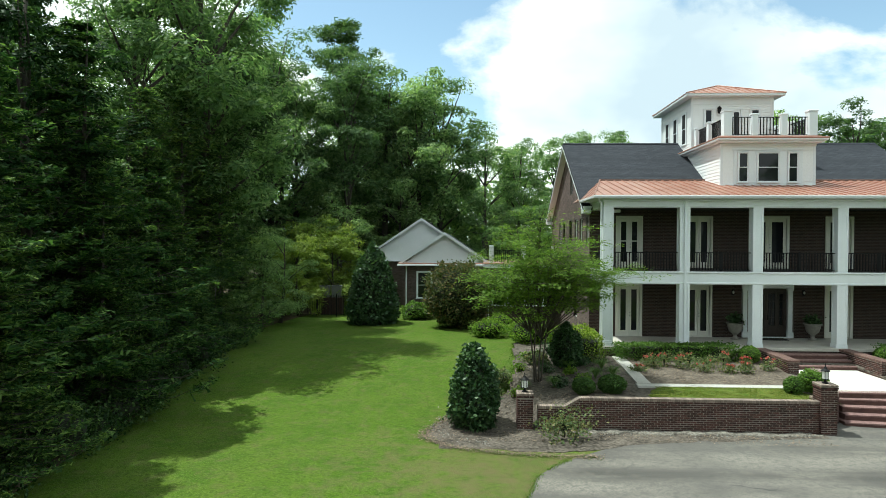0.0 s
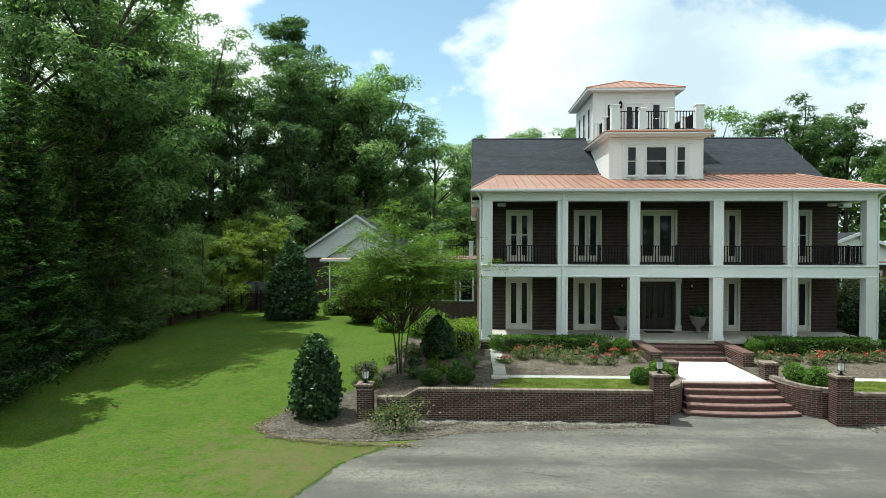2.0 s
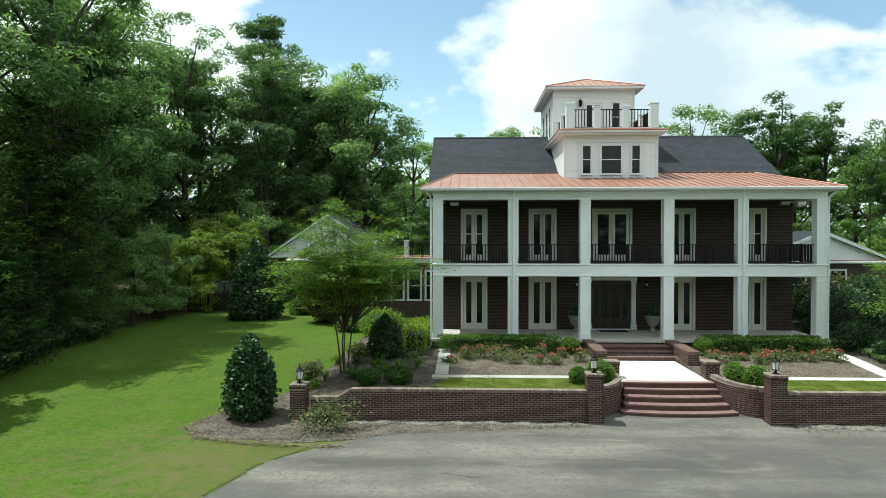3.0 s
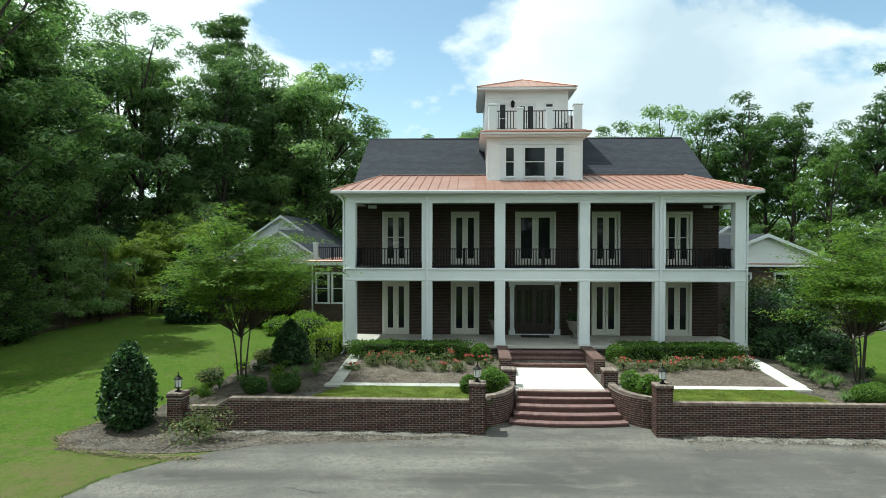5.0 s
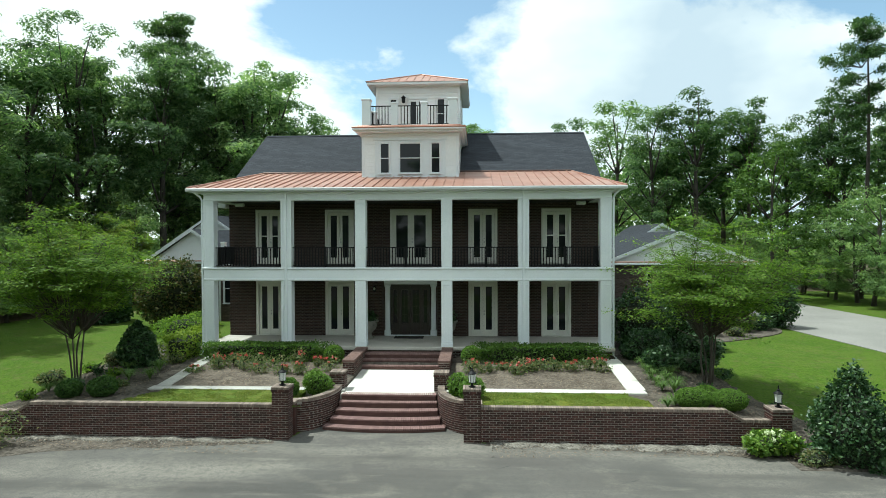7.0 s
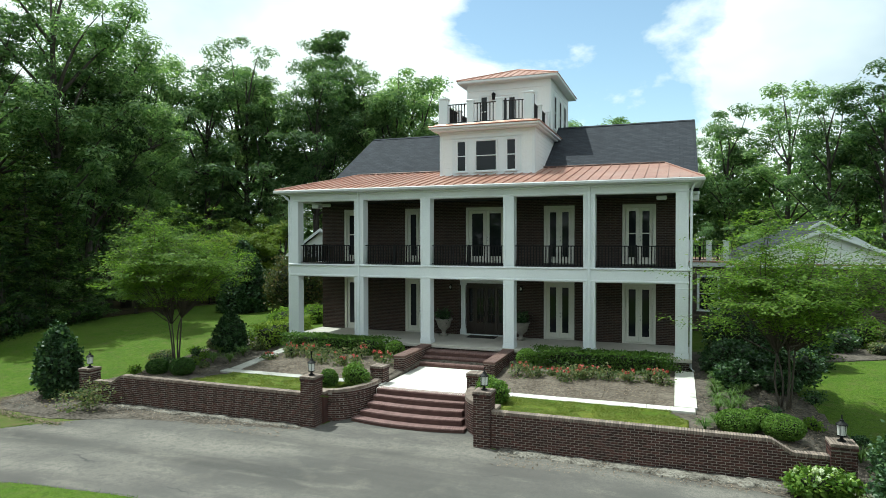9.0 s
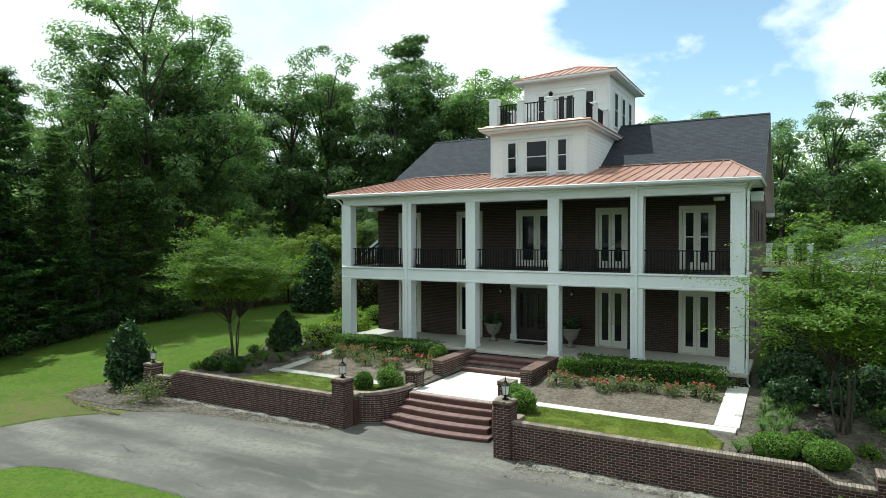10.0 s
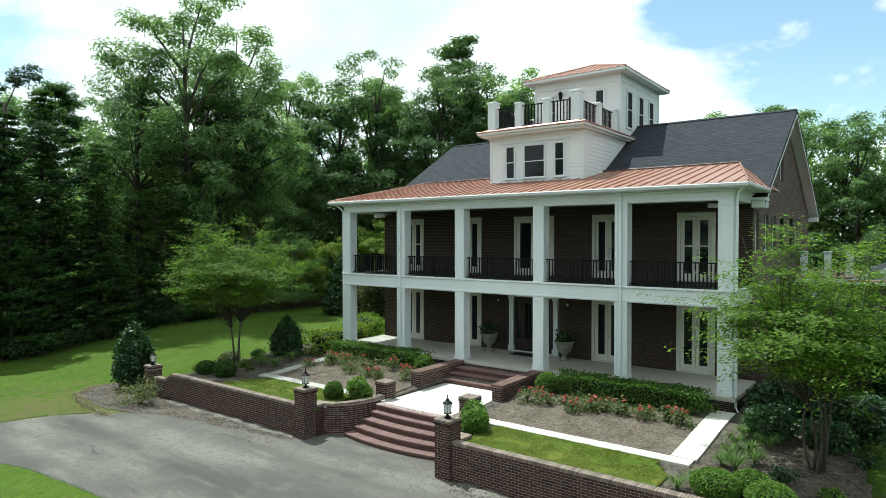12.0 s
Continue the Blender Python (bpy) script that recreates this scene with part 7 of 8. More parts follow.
# far bed and far wing
bushes([
    ("shrub", 24.6, 24.9, 0.6, 0.6, 0.9, LEAF_HOLLY, 0.09, 1800, "ball", "glossy dark shrub in the mulch", "shrub", "corner shrubs", 0.2),
    ("shrub", 28.2, 36.5, 1.8, 1.5, 2.6, LEAF_HOLLY, 0.12, 3600, "ball", "dark shrub before the far wing", "shrub", "wing shrubs", 0.2),
    ("red_shrub", 27.0, 33.5, 1.6, 1.5, 3.2, LEAF_RED, 0.13, 3600, "ball", "tall reddish-brown leafed shrub before the wing", "shrub", "", 0.22),
    ("shrub", 35.2, 38.4, 1.0, 1.0, 2.7, LEAF_HOLLY, 0.11, 3600, "ball", "dark shrub beside the side drive", "shrub", "wing shrubs", 0.2),
    ("shrub", 30.9, 36.9, 0.9, 0.8, 1.5, LEAF_MYRTLE, 0.09, 2000, "ball", "loose green shrub at the wing wall", "shrub", "wing shrubs", 0.25),
    ("shrub", 32.4, 36.6, 0.75, 0.7, 1.2, LEAF_ROSE, 0.08, 1500, "ball", "pale straggling shrub at the wing wall", "shrub", "wing shrubs", 0.3),
    ("shrub", 33.7, 37.2, 0.6, 0.6, 0.9, LEAF_HOLLY, 0.09, 1200, "ball", "low dark shrub at the wing corner", "shrub", "wing shrubs", 0.25),
    ("shrub", 29.6, 35.2, 1.0, 0.9, 1.1, LEAF_HOLLY, 0.09, 1800, "ball", "low dark shrub beside the lawn", "shrub", "wing shrubs", 0.25),
    ("shrub", 31.4, 34.9, 0.5, 0.5, 0.6, LEAF_ROSE, 0.07, 900, "ball", "small pale shrub beside the lawn", "shrub", "wing shrubs", 0.3),
], rng)
# low shrubs along the foot of the woods, their leaf colour darkened as shade
for k in range(16):
    y = 8.5 + 1.55 * k
    x = -11.75 - 0.04 * (y - 10) + rng.uniform(-0.35, 0.2)
    leafy_bush("woodland_shrub", x, y, land(x, y) - 0.02, rng.uniform(0.8, 1.25), rng.uniform(0.8, 1.2), rng.uniform(0.9, 1.7), LEAF_EDGE, 0.085, "loose dark green shrub at the edge of the woods", rng, 1300, "ball", "shrub", "woodland shrubs", core=0.6, rough=0.35)
leafy_bush("hydrangea", 26.0, 18.75, -0.12, 0.70, 0.40, 0.60, LEAF_HYDRANGEA, 0.095, "hydrangea bush with pale green flower heads below the wall", rng, 1800, "ball", "shrub", "", (PETAL_PALE, 14, 0.085), rough=0.34)
leafy_bush("shrub", 2.85, 18.55, -0.16, 0.85, 0.5, 0.85, LEAF_ROSE, 0.065, "straggling yellow-green shrub before the brick pier", rng, 1300, "ball", "shrub", "bed shrubs", core=0.15, rough=0.65)
# small low plants dotted about the mulch
for x, y, r, m_ in ((1.6, 21.9, 0.28, LEAF_MYRTLE), (0.9, 22.6, 0.22, LEAF_ROSE), (3.2, 22.0, 0.3, LEAF_HOLLY), (4.2, 22.5, 0.26, LEAF_MYRTLE), (4.9, 22.3, 0.2, LEAF_ROSE), (2.9, 24.1, 0.34, LEAF_HOLLY), (3.8, 23.6, 0.24, LEAF_MYRTLE), (4.6, 25.0, 0.3, LEAF_HOLLY), (1.9, 25.0, 0.3, LEAF_MYRTLE), (5.3, 25.4, 0.32, LEAF_ROSE), (2.3, 26.4, 0.36, LEAF_MYRTLE), (3.4, 27.3, 0.4, LEAF_HOLLY), (25.3, 22.2, 0.28, LEAF_HOLLY), (26.4, 22.0, 0.24, LEAF_MYRTLE), (27.4, 21.6, 0.3, LEAF_HOLLY), (26.9, 24.6, 0.3, LEAF_HOLLY), (25.0, 26.1, 0.32, LEAF_HOLLY), (24.2, 20.4, 0.2, LEAF_MYRTLE)):
    leafy_bush("low_plant", x, y, garden(x, y) - 0.01, r, r * 0.9, r * 1.25, m_, 0.06, "small loose green plant in the mulch", rng, 320, "ball", "plant", "low plants", core=0.4, rough=0.5)
for sgn in (-1, 1):
    for k in range(13):
        x = X0 + sgn * (2.7 + 0.42 * k + rng.uniform(-0.2, 0.2))
        y = (25.05 if k % 2 else 24.4) + rng.uniform(-0.4, 0.3)
        leafy_bush("rose_bush", x, y, garden(x, y), rng.uniform(0.20, 0.42), rng.uniform(0.20, 0.36), rng.uniform(0.28, 0.6), LEAF_ROSE, 0.06, "straggling rose bush with a few red blooms", rng, 330, "ball", "rose bush", "roses", (PETAL_RED, int(rng.integers(1, 8)), 0.06), core=0.2, rough=0.6)


def strap_clump(x, y, z, r, rng):
    t = thing("lily_clump", (x, y, z), "clump of arching strap leaves in the mulch", "plant", "lily clumps")
    s = Shape()
    for _ in range(120):
        a = rng.uniform(0, 6.28)
        L = r * rng.uniform(0.7, 1.25)
        w = 0.014
        px, py = -math.sin(a) * w, math.cos(a) * w
        n0 = len(s.v)
        for k in range(5):
            u = k / 4
            q = (x + math.cos(a) * L * u * 0.68, y + math.sin(a) * L * u * 0.68, z + L * (1.9 * u - 1.45 * u * u))
            ww = 1 - 0.85 * u
            s.v += [(q[0] + px * ww, q[1] + py * ww, q[2]), (q[0] - px * ww, q[1] - py * ww, q[2])]
        s.f += [(n0 + 2 * k, n0 + 2 * k + 1, n0 + 2 * k + 3, n0 + 2 * k + 2) for k in range(4)]
    part("leaves", (s.v, s.f), LEAF_STRAP, t)


for x, y in ((23.5, 20.25), (23.95, 22.4), (23.95, 23.1), (23.95, 23.8), (24.0, 24.6), (24.05, 25.4), (24.6, 22.9), (24.75, 24.1), (23.85, 20.6), (24.3, 22.2), (24.4, 23.5), (24.5, 25.0), (5.4, 23.2), (5.2, 24.3), (4.7, 23.0), (3.0, 22.2), (27.2, 20.6), (3.9, 24.4), (1.9, 22.6)):
    strap_clump(x, y, garden(x, y), rng.uniform(0.42, 0.60), rng)


def urn(x, y):
    t = thing("urn_planter", (x, y, PORCH_Z), "pale cast-stone urn planter with a dark upright plant", "planter", "urn planters")
    part("urn", Shape().lathe([(0.20, 0), (0.20, 0.06), (0.10, 0.10), (0.085, 0.22), (0.13, 0.27), (0.27, 0.40), (0.34, 0.62), (0.36, 0.72), (0.42, 0.76), (0.42, 0.81), (0.35, 0.81), (0.33, 0.74)], 20, (x, y, PORCH_Z)), STONE_URN, t, "", True)
    g = np.random.default_rng(int(x * 10))
    c = np.array((x, y, PORCH_Z + 0.95)) + g.normal(0, 1, (350, 3)) * (0.15, 0.15, 0.13)
    tagged(part("foliage", leaf_cloud(c, 0.09, g, 1.2, 1.8, 0.02, 0.2), LEAF_HOLLY, t, "dark leafy plant"), kind="stuff")


urn(12.62, 29.3)
urn(16.28, 29.3)


# ---- loose bits on the ground: broken stone at the wall foot, straw and chips in the beds ----
def scatter_stones(rng, n, place, lo, hi):
    s = Shape()
    for _ in range(n):
        x, y, z = place(rng)
        r = rng.uniform(lo, hi)
        v = [(x + r * math.cos(a + rng.normal(0, 0.25)) * rng.uniform(0.7, 1.2), y + r * math.sin(a) * rng.uniform(0.7, 1.2), z - 0.01) for a in (0, 1.26, 2.5, 3.77, 5.0)]
        w = [(x + (p[0] - x) * 0.6, y + (p[1] - y) * 0.6, z + r * rng.uniform(0.4, 0.8)) for p in v]
        s.add(v + w, [(0, 1, 6, 5), (1, 2, 7, 6), (2, 3, 8, 7), (3, 4, 9, 8), (4, 0, 5, 9), (5, 6, 7, 8, 9)])
    return s.v, s.f


def at_foot_l(rng):
    x = rng.uniform(3.2, 11.2)
    y = 19.40 - abs(rng.normal(0, 0.20)) + 0.08 * math.sin(x * 1.3)
    return x, y, land(x, y) + 0.035


def at_foot_r(rng):
    x = rng.uniform(18.0, 27.5)
    y = 19.40 - abs(rng.normal(0, 0.20)) - 0.45 * step01(23, 28, x) + 0.08 * math.sin(x * 1.3)
    return x, y, land(x, y) + 0.035


def at_tip(rng):
    a = rng.uniform(2.4, 4.6)
    r = 1.9 + rng.normal(0, 0.2)
    x, y = 0.7 + r * math.cos(a), 19.9 + r * math.sin(a)
    return x, y, land(x, y) + 0.04


def lumpy(x, y):
    return land(x, y) + 0.030 + 0.05 * max(0.0, noise.noise((x * 2.2, y * 3.0, 1.5)) + 0.3) + 0.035 * noise.noise((x * 7, y * 7, 6.0))


def crumb_edge(x, y):
    """The crumbled heap lies against the wall, with a wavy front edge."""
    slip = 0.45 * step01(23, 28, x) - 0.16 * step01(13, 11, x)
    return y > 19.02 - slip + 0.22 * noise.noise((x * 0.9, 2.0, 0.0)) + 0.16 * noise.noise((x * 3.5, y * 2, 3.0))


for xa, xb, y_low in ((3.4, 11.3, 18.7), (18.0, 27.3, 18.25)):
    single("crumbled_edging", sheet(spread((xa, 0.07), (xb, 0)), spread((y_low, 0.06), (19.5, 0)), lumpy, crumb_edge), CRUMB, "pale crumbled stone and straw heaped along the wall foot", "gravel strip", "stuff", smooth=True)
rng = np.random.default_rng(91)
single("rubble", scatter_stones(rng, 330, at_foot_l, 0.006, 0.042), RUBBLE, "crumbled pale stones at the foot of the brick wall", "stones", "stuff")
single("rubble", scatter_stones(rng, 330, at_foot_r, 0.006, 0.042), RUBBLE, "crumbled pale stones at the foot of the brick wall", "stones", "stuff")
single("rubble", scatter_stones(rng, 110, at_tip, 0.012, 0.045), RUBBLE, "small pale stones edging the mulch", "stones", "stuff")


def bed_chips(rng, n):
    pts = []
    while len(pts) < n:
        x, y = rng.uniform(-1.8, 29.8), rng.uniform(17.6, 27)
        front = y < 19.4 and (3.3 < x < 11.2 or 18 < x < 26) and not y < 17.9 + 0.06 * abs(x - 14)
        soil = 22.4 < y < 26.6 and (6.6 < x < 12.2 or 16.9 < x < 22.4)
        side = bed_keep(x, y) and (x < 5.6 or x > 23.2) and y > 18.2
        if front or soil or side:
            z = land(x, y) + 0.045 if front else garden(x, y) + (0.06 if soil else 0.035)
            pts.append((x, y, z))
    v, f = leaf_cloud(np.array(pts), 0.022, rng, 0.25, 3.0, 0.004, 2.0)
    return v, f


single("mulch_chips", bed_chips(rng, 18000), CHIPS, "scattered pine straw and bark chips in the beds", "mulch", "stuff")


# ---- grass blades along the edges of the lawns, ragged into the beds and the drive ----
def edge_grass(line, rng, per_metre, wide, lift):
    pts = []
    for (xa, ya), (xb, yb) in zip(line, line[1:]):
        n = int(math.hypot(xb - xa, yb - ya) * per_metre)
        for _ in range(n):
            u = rng.uniform()
            x, y = xa + (xb - xa) * u + rng.normal(0, wide), ya + (yb - ya) * u + rng.normal(0, wide)
            if noise.noise((x * 1.3, y * 1.3, 4.0)) > -0.25:
                pts.append((x, y, lift(x, y)))
    p = np.array(pts)
    n = len(p)
    a = rng.uniform(0, 6.28, n)
    h = rng.uniform(0.02, 0.06, n)
    w = np.stack([np.cos(a), np.sin(a), np.zeros(n)], 1) * 0.012
    tip = p + np.stack([rng.normal(0, 0.03, n), rng.normal(0, 0.03, n), h], 1)
    return np.stack([p - w, p + w, tip], 1).reshape(-1, 3), np.arange(n * 3).reshape(-1, 3)


def turf_blades(x0, x1, y0, y1, n, rng, lift):
    p = np.stack([rng.uniform(x0, x1, n), rng.uniform(y0, y1, n)], 1)
    thick = np.array([noise.noise((x * 1.7, y * 1.7, 8.0)) + 0.5 * noise.noise((x * 5, y * 5, 1.0)) for x, y in p])
    keep = (thick > -0.28) & (np.abs(p[:, 0] - X0 - 0.15) < 8.5 - 0.5 * np.maximum(0, p[:, 1] - 20.6) + 0.3 * thick)
    p, thick = p[keep], thick[keep]
    q = np.array([(x, y, lift(x, y)) for x, y in p])
    m = len(q)
    a = rng.uniform(0, 6.28, m)
    w = np.stack([np.cos(a), np.sin(a), np.zeros(m)], 1) * 0.012
    tip = q + np.stack([rng.normal(0, 0.035, m), rng.normal(0, 0.035, m), rng.uniform(0.012, 0.034, m) * (1.2 + thick)], 1)
    return np.stack([q - w, q + w, tip], 1).reshape(-1, 3), np.arange(m * 3).reshape(-1, 3)


rng = np.random.default_rng(58)
for sgn, off in ((-1, 0.15), (1, 0.24)):
    xa, xb = sorted((X0 + off + sgn * 2.95, X0 + off + sgn * 8.6))
    single("turf_blades", turf_blades(xa, xb, 19.8, 21.85, 16000, rng, lambda x, y: garden(x, y) + 0.045), TURF_BLADES, "rough uneven grass blades on the turf strip", "grass", "stuff")
ground_z = lambda x, y: land(x, y) + 0.01
LAWN_EDGE = [(BED_EDGE_L(y) - 0.05, y) for y in np.arange(19.0, 31.0, 0.5)]
FRONT_EDGE = smooth_line([(-1.75, 18.7), (-0.65, 17.7), (1.2, 17.15), (3.6, 16.9)])
TIP = FRONT_EDGE[::-1] + [(BED_EDGE_L(y) - 0.02, y) for y in np.arange(18.8, 24.0, 0.4)]
straw = [(p[0] + rng.normal(0, 0.12), p[1] + rng.normal(0, 0.12)) for p, q in zip(TIP, TIP[1:]) for _ in range(int(240 * math.hypot(q[0] - p[0], q[1] - p[1])))]
single("edge_straw", leaf_cloud(np.array([(x, y, land(x, y) + 0.05) for x, y in straw]), 0.024, rng, 0.2, 3.4, 0.05, 2.0, squash=0.1), CHIPS, "pale pine straw spilt over the edge of the lawn", "mulch", "stuff")
single("edge_grass", edge_grass(LAWN_EDGE, rng, 160, 0.10, ground_z), BLADES, "ragged grass at the edge of the planting bed", "grass", "stuff")
single("edge_grass", edge_grass(FRONT_EDGE, rng, 260, 0.09, ground_z), BLADES, "ragged grass at the edge of the planting bed", "grass", "stuff")
single("edge_grass", edge_grass([p for p in DRIVE if p[0] < 3.8 and 5 < p[1] < 17], rng, 150, 0.05, ground_z), BLADES, "ragged grass along the edge of the drive", "grass", "stuff")
single("edge_grass", edge_grass([(BED_EDGE_R(y) + 0.05, y) for y in np.arange(19.5, 31.0, 0.5)], rng, 160, 0.10, ground_z), BLADES, "ragged grass at the edge of the planting bed", "grass", "stuff")
single("edge_grass", edge_grass([p for p in ISLAND if p[1] > 3], rng, 120, 0.05, lambda x, y: land(x, y) + 0.03), BLADES, "ragged grass along the island's edge", "grass", "stuff")
for sgn, off in ((-1, 0.15), (1, 0.24)):
    single("edge_grass", edge_grass([(X0 + off + sgn * 2.6, 19.78), (X0 + off + sgn * 8.3, 19.78)], rng, 160, 0.05, lambda x, y: garden(x, y) + 0.04), BLADES, "uncut grass along the coping", "grass", "stuff")


# ---- bricks: laid one by one ----
BL, BH, JT = 0.200, 0.057, 0.014


def brick_mesh(name, l, d, h, material, c=0.006):
    """A brick with softened arrises, open at the back, its face at y = 0 looking to -y."""
    s = Shape()
    s.v = [(0, c, 0), (l, c, 0), (l, c, h), (0, c, h), (c, 0, c), (l - c, 0, c), (l - c, 0, h - c), (c, 0, h - c), (0, d, 0), (l, d, 0), (l, d, h), (0, d, h)]
    s.f = [(4, 5, 6, 7), (0, 1, 5, 4), (1, 2, 6, 5), (2, 3, 7, 6), (3, 0, 4, 7), (8, 9, 1, 0), (9, 10, 2, 1), (10, 11, 3, 2), (11, 8, 0, 3)]
    return s


class Bond:
    """Running-bond bricks gathered over a vertical face from a corner point along a direction."""

    def __init__(self):
        self.rows = []

    def lay(self, origin, along, length, z0, z1, holes=(), top=None, bottom=None):
        o, u = Vector(origin), Vector(along).normalized()
        course = BH + JT
        k = 0
        z = z0
        while z + BH <= z1 + 0.005:
            s = -(BL + JT) / 2 if k % 2 else 0.0
            while s < length - 0.02:
                a, b = max(s, 0.0), min(s + BL, length)
                s += BL + JT
                spans = [(a, b)]
                for h0, h1, g0, g1 in holes:
                    if z + BH > g0 and z < g1:
                        spans = [q for p, r in spans for q in ((p, min(r, h0)), (max(p, h1), r)) if q[1] - q[0] > 0.02]
                for p, r in spans:
                    if r - p > 0.02 and (top is None or z + BH <= top((p + r) / 2)):
                        q = o + u * p
                        self.rows.append((q.x, q.y, z, u.x, u.y, r - p))
            z += course
            k += 1

    def mesh(self, depth=0.03, plain=False):
        base = brick_mesh("b", 1.0, depth, BH, None)
        if plain:  # walls seen from afar: a face and four splayed sides
            c = 0.004
            base.v = [(0, 0.02, 0), (1, 0.02, 0), (1, 0.02, BH), (0, 0.02, BH), (c, 0, c), (1 - c, 0, c), (1 - c, 0, BH - c), (c, 0, BH - c)]
            base.f = base.f[:5]
        k = len(base.v)
        bv = np.array(base.v)
        v, f = [], []
        for i, (x, y, z, ux, uy, l) in enumerate(self.rows):
            e = bv.copy()
            lx = np.where(bv[:, 0] < 0.5, bv[:, 0], l - (1 - bv[:, 0]))
            proud = ((i * 7919) % 13 - 6) * 0.0004
            ly = bv[:, 1] - proud
            e[:, 0] = x + ux * lx - uy * ly
            e[:, 1] = y + uy * lx + ux * ly
            e[:, 2] = z + bv[:, 2]
            v.append(e)
            f += [tuple(n + k * i for n in q) for q in base.f]
        return np.concatenate(v), f


def bricks_on(parent, bond, material=BRICK, singles=0, focus=None, plain=False):
    """Lays a bond on a thing: the nearest few as bricks of their own, the rest in one mesh."""
    rows = bond.rows
    if singles:
        rows = sorted(rows, key=lambda r: abs(r[0] - focus))
        shared = mesh_of("brick", brick_mesh("brick", BL, 0.03, BH, None), BRICK_PIECE)
        pick = [r for r in rows if abs(r[5] - BL) < 1e-6][:singles]
        taken = set(pick)
        for x, y, z, ux, uy, l in pick:
            piece("brick", shared, parent, (x, y, z), math.atan2(uy, ux))
        bond.rows = [r for r in rows if r not in taken]
    if bond.rows:
        tagged(part("brickwork", bond.mesh(plain=plain), material, parent, "dark red-brown bricks in grey mortar"), kind="stuff")


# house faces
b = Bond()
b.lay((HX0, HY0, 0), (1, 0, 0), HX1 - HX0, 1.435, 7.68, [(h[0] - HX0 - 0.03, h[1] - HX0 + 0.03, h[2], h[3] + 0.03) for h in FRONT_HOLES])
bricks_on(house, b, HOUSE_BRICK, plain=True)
b = Bond()
b.lay((HX0, HY1, 0), (0, -1, 0), HY1 - HY0, 0.45, 12.0, [(HY1 - h[1] - 0.06, HY1 - h[0] + 0.06, h[2] - 0.06, h[3] + 0.06) for h in SIDE_WIN], top=lambda s: roof_z(HY1 - s) - 0.2)
b.lay((HX1, HY0, 0), (0, 1, 0), HY1 - HY0, 0.45, 12.0, [(h[0] - HY0 - 0.06, h[1] - HY0 + 0.06, h[2] - 0.06, h[3] + 0.06) for h in SIDE_WIN], top=lambda s: roof_z(HY0 + s) - 0.2)
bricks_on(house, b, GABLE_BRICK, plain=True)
b = Bond()
b.lay((5.77, 27.0, 0), (1, 0, 0), 17.46, 0.45, 1.29)
b.lay((5.77, 29.95, 0), (0, -1, 0), 2.95, 0.45, 1.29)
b.lay((23.23, 27.0, 0), (0, 1, 0), 2.95, 0.45, 1.29)
bricks_on(house, b, HOUSE_BRICK, plain=True)
for w in [o for o in list(scene.objects) if o.get("category") == "house wing"]:
    b = Bond()
    for ch in [c for c in w.children if c.name.split(".")[0] in ("front_wall", "wall")]:
        co = [v.co + ORIGIN[ch] for v in ch.data.vertices]
        x0, x1, y0 = min(c.x for c in co), max(c.x for c in co), min(c.y for c in co)
        hs = []
        for win in [c for c in w.children if c.name.split(".")[0] == "window"]:
            wc = [v.co + ORIGIN[win] for v in win.data.vertices]
            hs.append((min(c.x for c in wc) - x0, max(c.x for c in wc) - x0, min(c.z for c in wc) - 0.06, max(c.z for c in wc)))
        b.lay((x0, y0 - 0.012, 0), (1, 0, 0), x1 - x0, 0.5, 4.4, hs)
    bricks_on(w, b, WING_BRICK, plain=True)

# garden walls with rowlock coping
for w, x0, x1, prof in garden_walls:
    def top_at(s, x0=x0, prof=prof):
        x = x0 + s
        for (a, p), (c, q) in zip(prof, prof[1:]):
            if x <= c:
                return p + (q - p) * (x - a) / max(c - a, 1e-6)
        return prof[-1][1]
    b = Bond()
    b.lay((x0, WALL_Y, 0), (1, 0, 0), x1 - x0, -0.24, 0.83, top=lambda s: top_at(s) + 0.040)
    bricks_on(w, b, BRICK, 280, 10.0 if x0 < 10 else 19.0)
    rows = []
    x = x0
    bm_ = Shape()
    while x < x1 - 0.05:
        za, zb = top_at(x - x0), top_at(x + 0.056 - x0)
        bm_.prism([(x, WALL_Y - 0.012, za + 0.002), (x + 0.056, WALL_Y - 0.012, zb + 0.002), (x + 0.056, WALL_Y - 0.012, zb + 0.095), (x, WALL_Y - 0.012, za + 0.095)], (0, 0.26, 0))
        x += 0.073
    tagged(part("coping", (bm_.v, bm_.f), COPING, w, "pale weathered rowlock brick coping"), kind="stuff")
    s = Shape().prism([(x, WALL_Y + 0.004, z + 0.004) for x, z in prof] + [(x, WALL_Y + 0.004, z + 0.082) for x, z in reversed(prof)], (0, 0.228, 0))
    part("coping_bed", s, HOUSE_MORTAR, w)

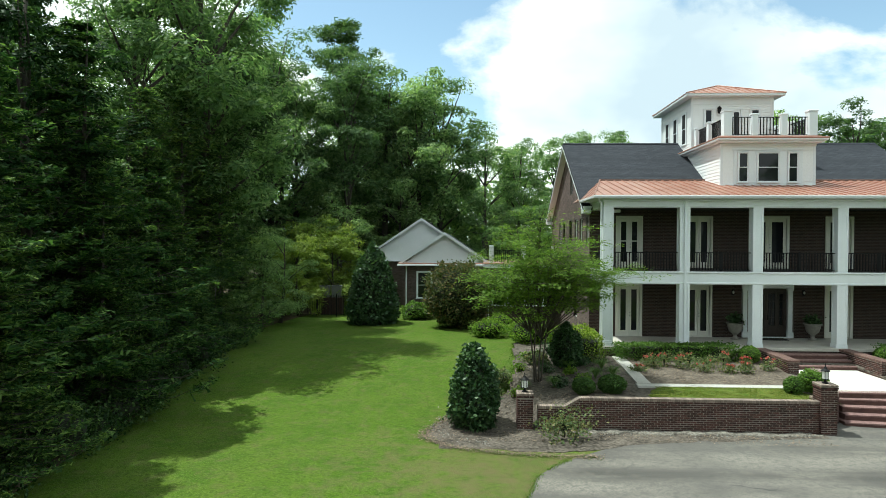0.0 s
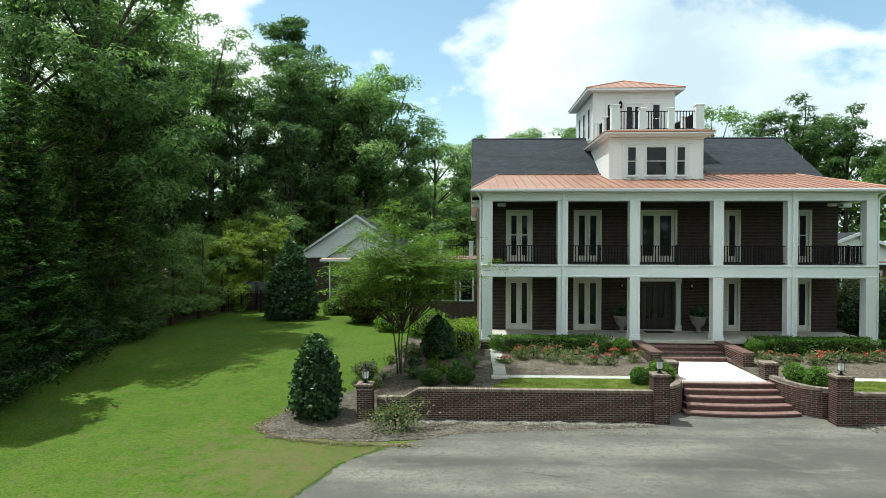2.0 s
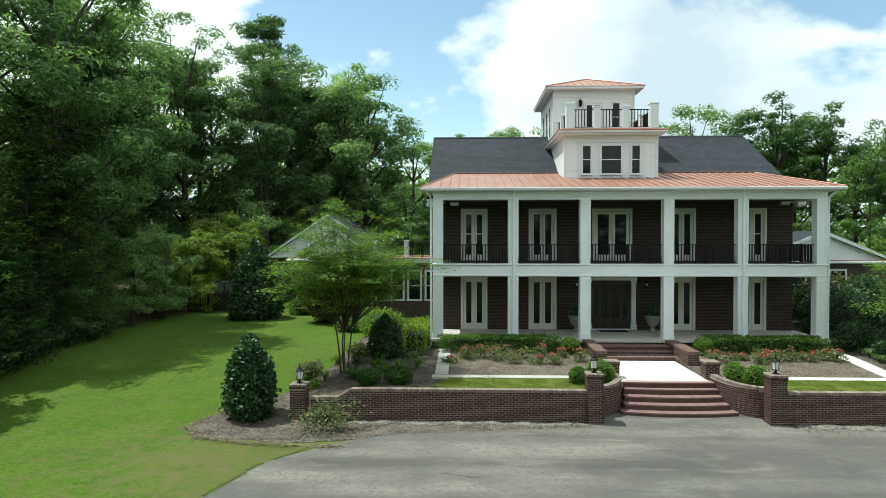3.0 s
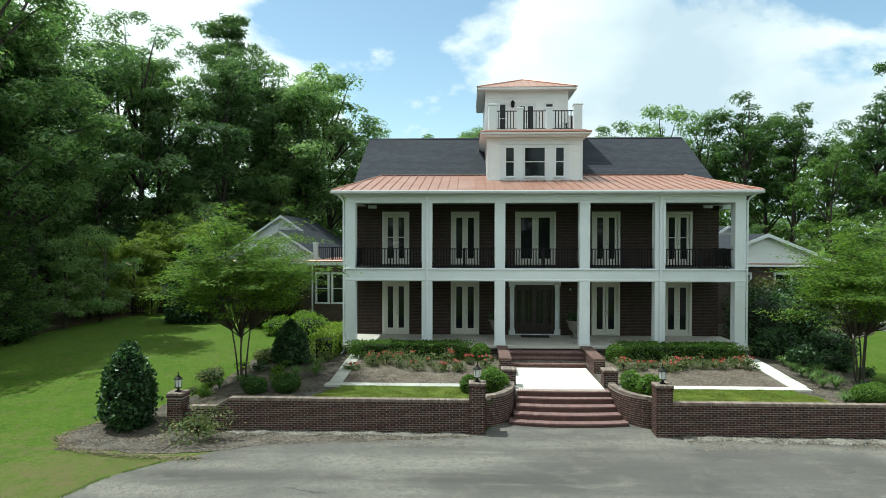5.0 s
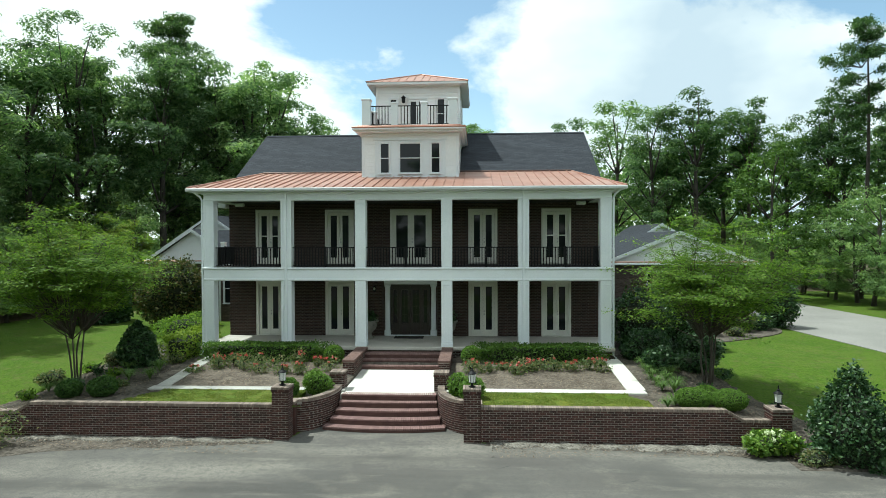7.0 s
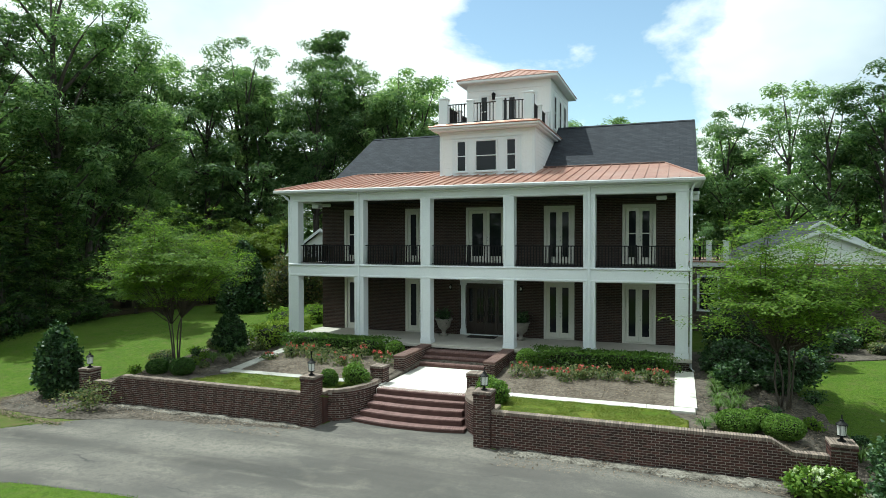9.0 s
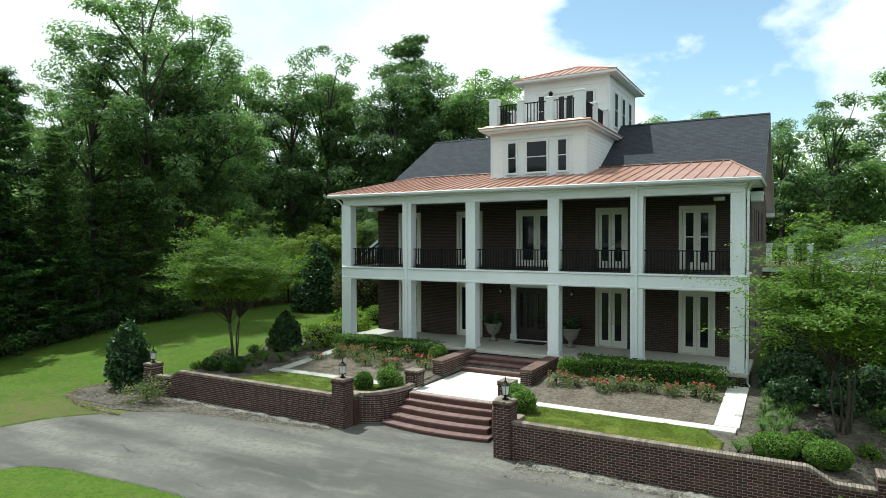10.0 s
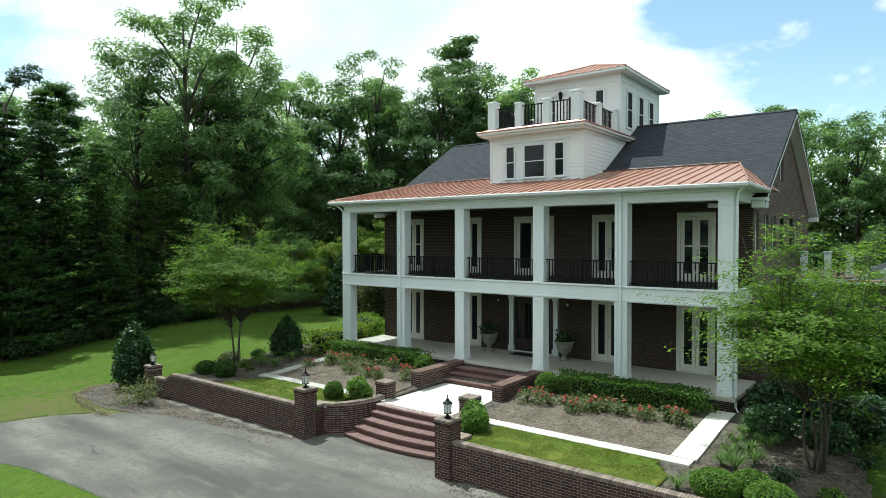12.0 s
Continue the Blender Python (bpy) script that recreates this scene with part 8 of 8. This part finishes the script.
for w, pts, ins, tops, sgn in curved_walls:
    # short return that joins the curved wall to its pier
    xa, xb = (11.44, 11.86) if sgn > 0 else (17.33, 17.75)
    zt = tops[0] if abs(pts[0][1] - 20.15) < abs(pts[-1][1] - 20.15) else tops[-1]
    part("return_wall", Shape().box(xa, 19.89, -0.3, xb, 20.42, zt, 0.006), BRICK, w)
    part("return_coping", Shape().box(xa - 0.01, 19.90, zt, xb + 0.012, 20.40, zt + 0.088, 0.012), COPING, w)
    b = Bond()
    n = len(pts)
    run = list(range(n - 1))
    for i in run:
        p, q = Vector((*pts[i], 0)), Vector((*pts[i + 1], 0))
        if sgn < 0:
            p, q = q, p
        d = (q - p).normalized()
        nrm = Vector((d.y, -d.x, 0))
        b.lay(p + nrm * 0.012, d, (q - p).length, -0.24, 0.90, top=lambda s, z=min(tops[i], tops[i + 1]): z + 0.005)
    bricks_on(w, b)
    bm_ = Shape()
    acc = 0.0
    for i in run:
        p, q, u, v = (Vector((*a, 0)) for a in (pts[i], pts[i + 1], ins[i], ins[i + 1]))
        m = max(2, round((q - p).length / 0.073))
        for k in range(m):
            f0, f1 = k / m + 0.04, (k + 1) / m - 0.04
            z = tops[i] + (tops[i + 1] - tops[i]) * (f0 + f1) / 2
            poly = [p.lerp(q, f0), p.lerp(q, f1), u.lerp(v, f1), u.lerp(v, f0)]
            bm_.prism([(c.x, c.y, z + 0.002) for c in poly], (0, 0, 0.09))
    tagged(part("coping", (bm_.v, bm_.f), COPING, w, "pale weathered rowlock brick coping"), kind="stuff")

# piers: four faces and a corbelled cap
for p, x, y, w_, h, z0 in pier_things:
    b = Bond()
    r = w_ / 2
    for o, d in (((x - r, y - r), (1, 0)), ((x + r, y - r), (0, 1)), ((x + r, y + r), (-1, 0)), ((x - r, y + r), (0, -1))):
        b.lay((*o, 0), (*d, 0), w_, z0, h - 0.14)
    r += 0.022
    for o, d in (((x - r, y - r), (1, 0)), ((x + r, y - r), (0, 1)), ((x + r, y + r), (-1, 0)), ((x - r, y + r), (0, -1))):
        b.lay((*o, 0), (*d, 0), w_ + 0.044, h - 0.142, h - 0.07)
    bricks_on(p, b)
    bm_ = Shape()
    k = int((w_ + 0.044) / 0.073)
    for i in range(k):
        a = x - r + i * (2 * r) / k
        bm_.box(a + 0.004, y - r, h - 0.068, a + 2 * r / k - 0.004, y + r, h, 0.005)
    tagged(part("cap", (bm_.v, bm_.f), COPING, p, "weathered brick cap"), kind="stuff")
for p, x in cheeks:
    b = Bond()
    L = 26.88 - CHEEK_Y0
    b.lay((x - 0.212, CHEEK_Y0 - 0.012, 0), (1, 0, 0), 0.424, 0.68, 1.34)
    b.lay((x + 0.212, CHEEK_Y0 - 0.012, 0), (0, 1, 0), L, 0.68, 1.34)
    b.lay((x - 0.212, 26.87, 0), (0, -1, 0), L, 0.68, 1.34)
    bricks_on(p, b)
    bm_ = Shape()
    y = CHEEK_Y0 - 0.03
    while y < 26.82:
        bm_.box(x - 0.235, y, 1.335, x + 0.235, y + 0.062, 1.425, 0.005)
        y += 0.073
    tagged(part("coping", (bm_.v, bm_.f), CAP_BRICK, p, "weathered brick cap"), kind="stuff")

# step treads: bricks set on edge
def tread_row(parent, pts, depth, z, h=0.055):
    """Bricks on edge along a bowed front; each its own piece."""
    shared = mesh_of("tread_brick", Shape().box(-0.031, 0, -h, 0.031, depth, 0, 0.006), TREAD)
    seg = [(Vector(p), Vector(q)) for p, q in zip(pts, pts[1:])]
    total = sum((q - p).length for p, q in seg)
    n = int(total / 0.073)
    for i in range(n):
        s = (i + 0.5) * total / n
        for p, q in seg:
            L = (q - p).length
            if s <= L:
                c = p.lerp(q, s / L)
                d = (q - p).normalized()
                piece("brick", shared, parent, (c.x, c.y, z), math.atan2(d.y, d.x))
                break
            s -= L


steps_low = [c for c in flight.children]
for k, st in enumerate(steps_low):
    pts = curved_step(k)
    tread_row(st, [(x, y - 0.02) for x, y in pts], 0.36, BASE_Z + RISE * (k + 1) + (0.0 if k < 4 else 0.002))
for k, st in enumerate(upper.children):
    tread_row(st, [(12.93, 25.54 + 0.36 * k), (16.14, 25.54 + 0.36 * k)], 0.35, LAND_Z + URISE * (k + 1))
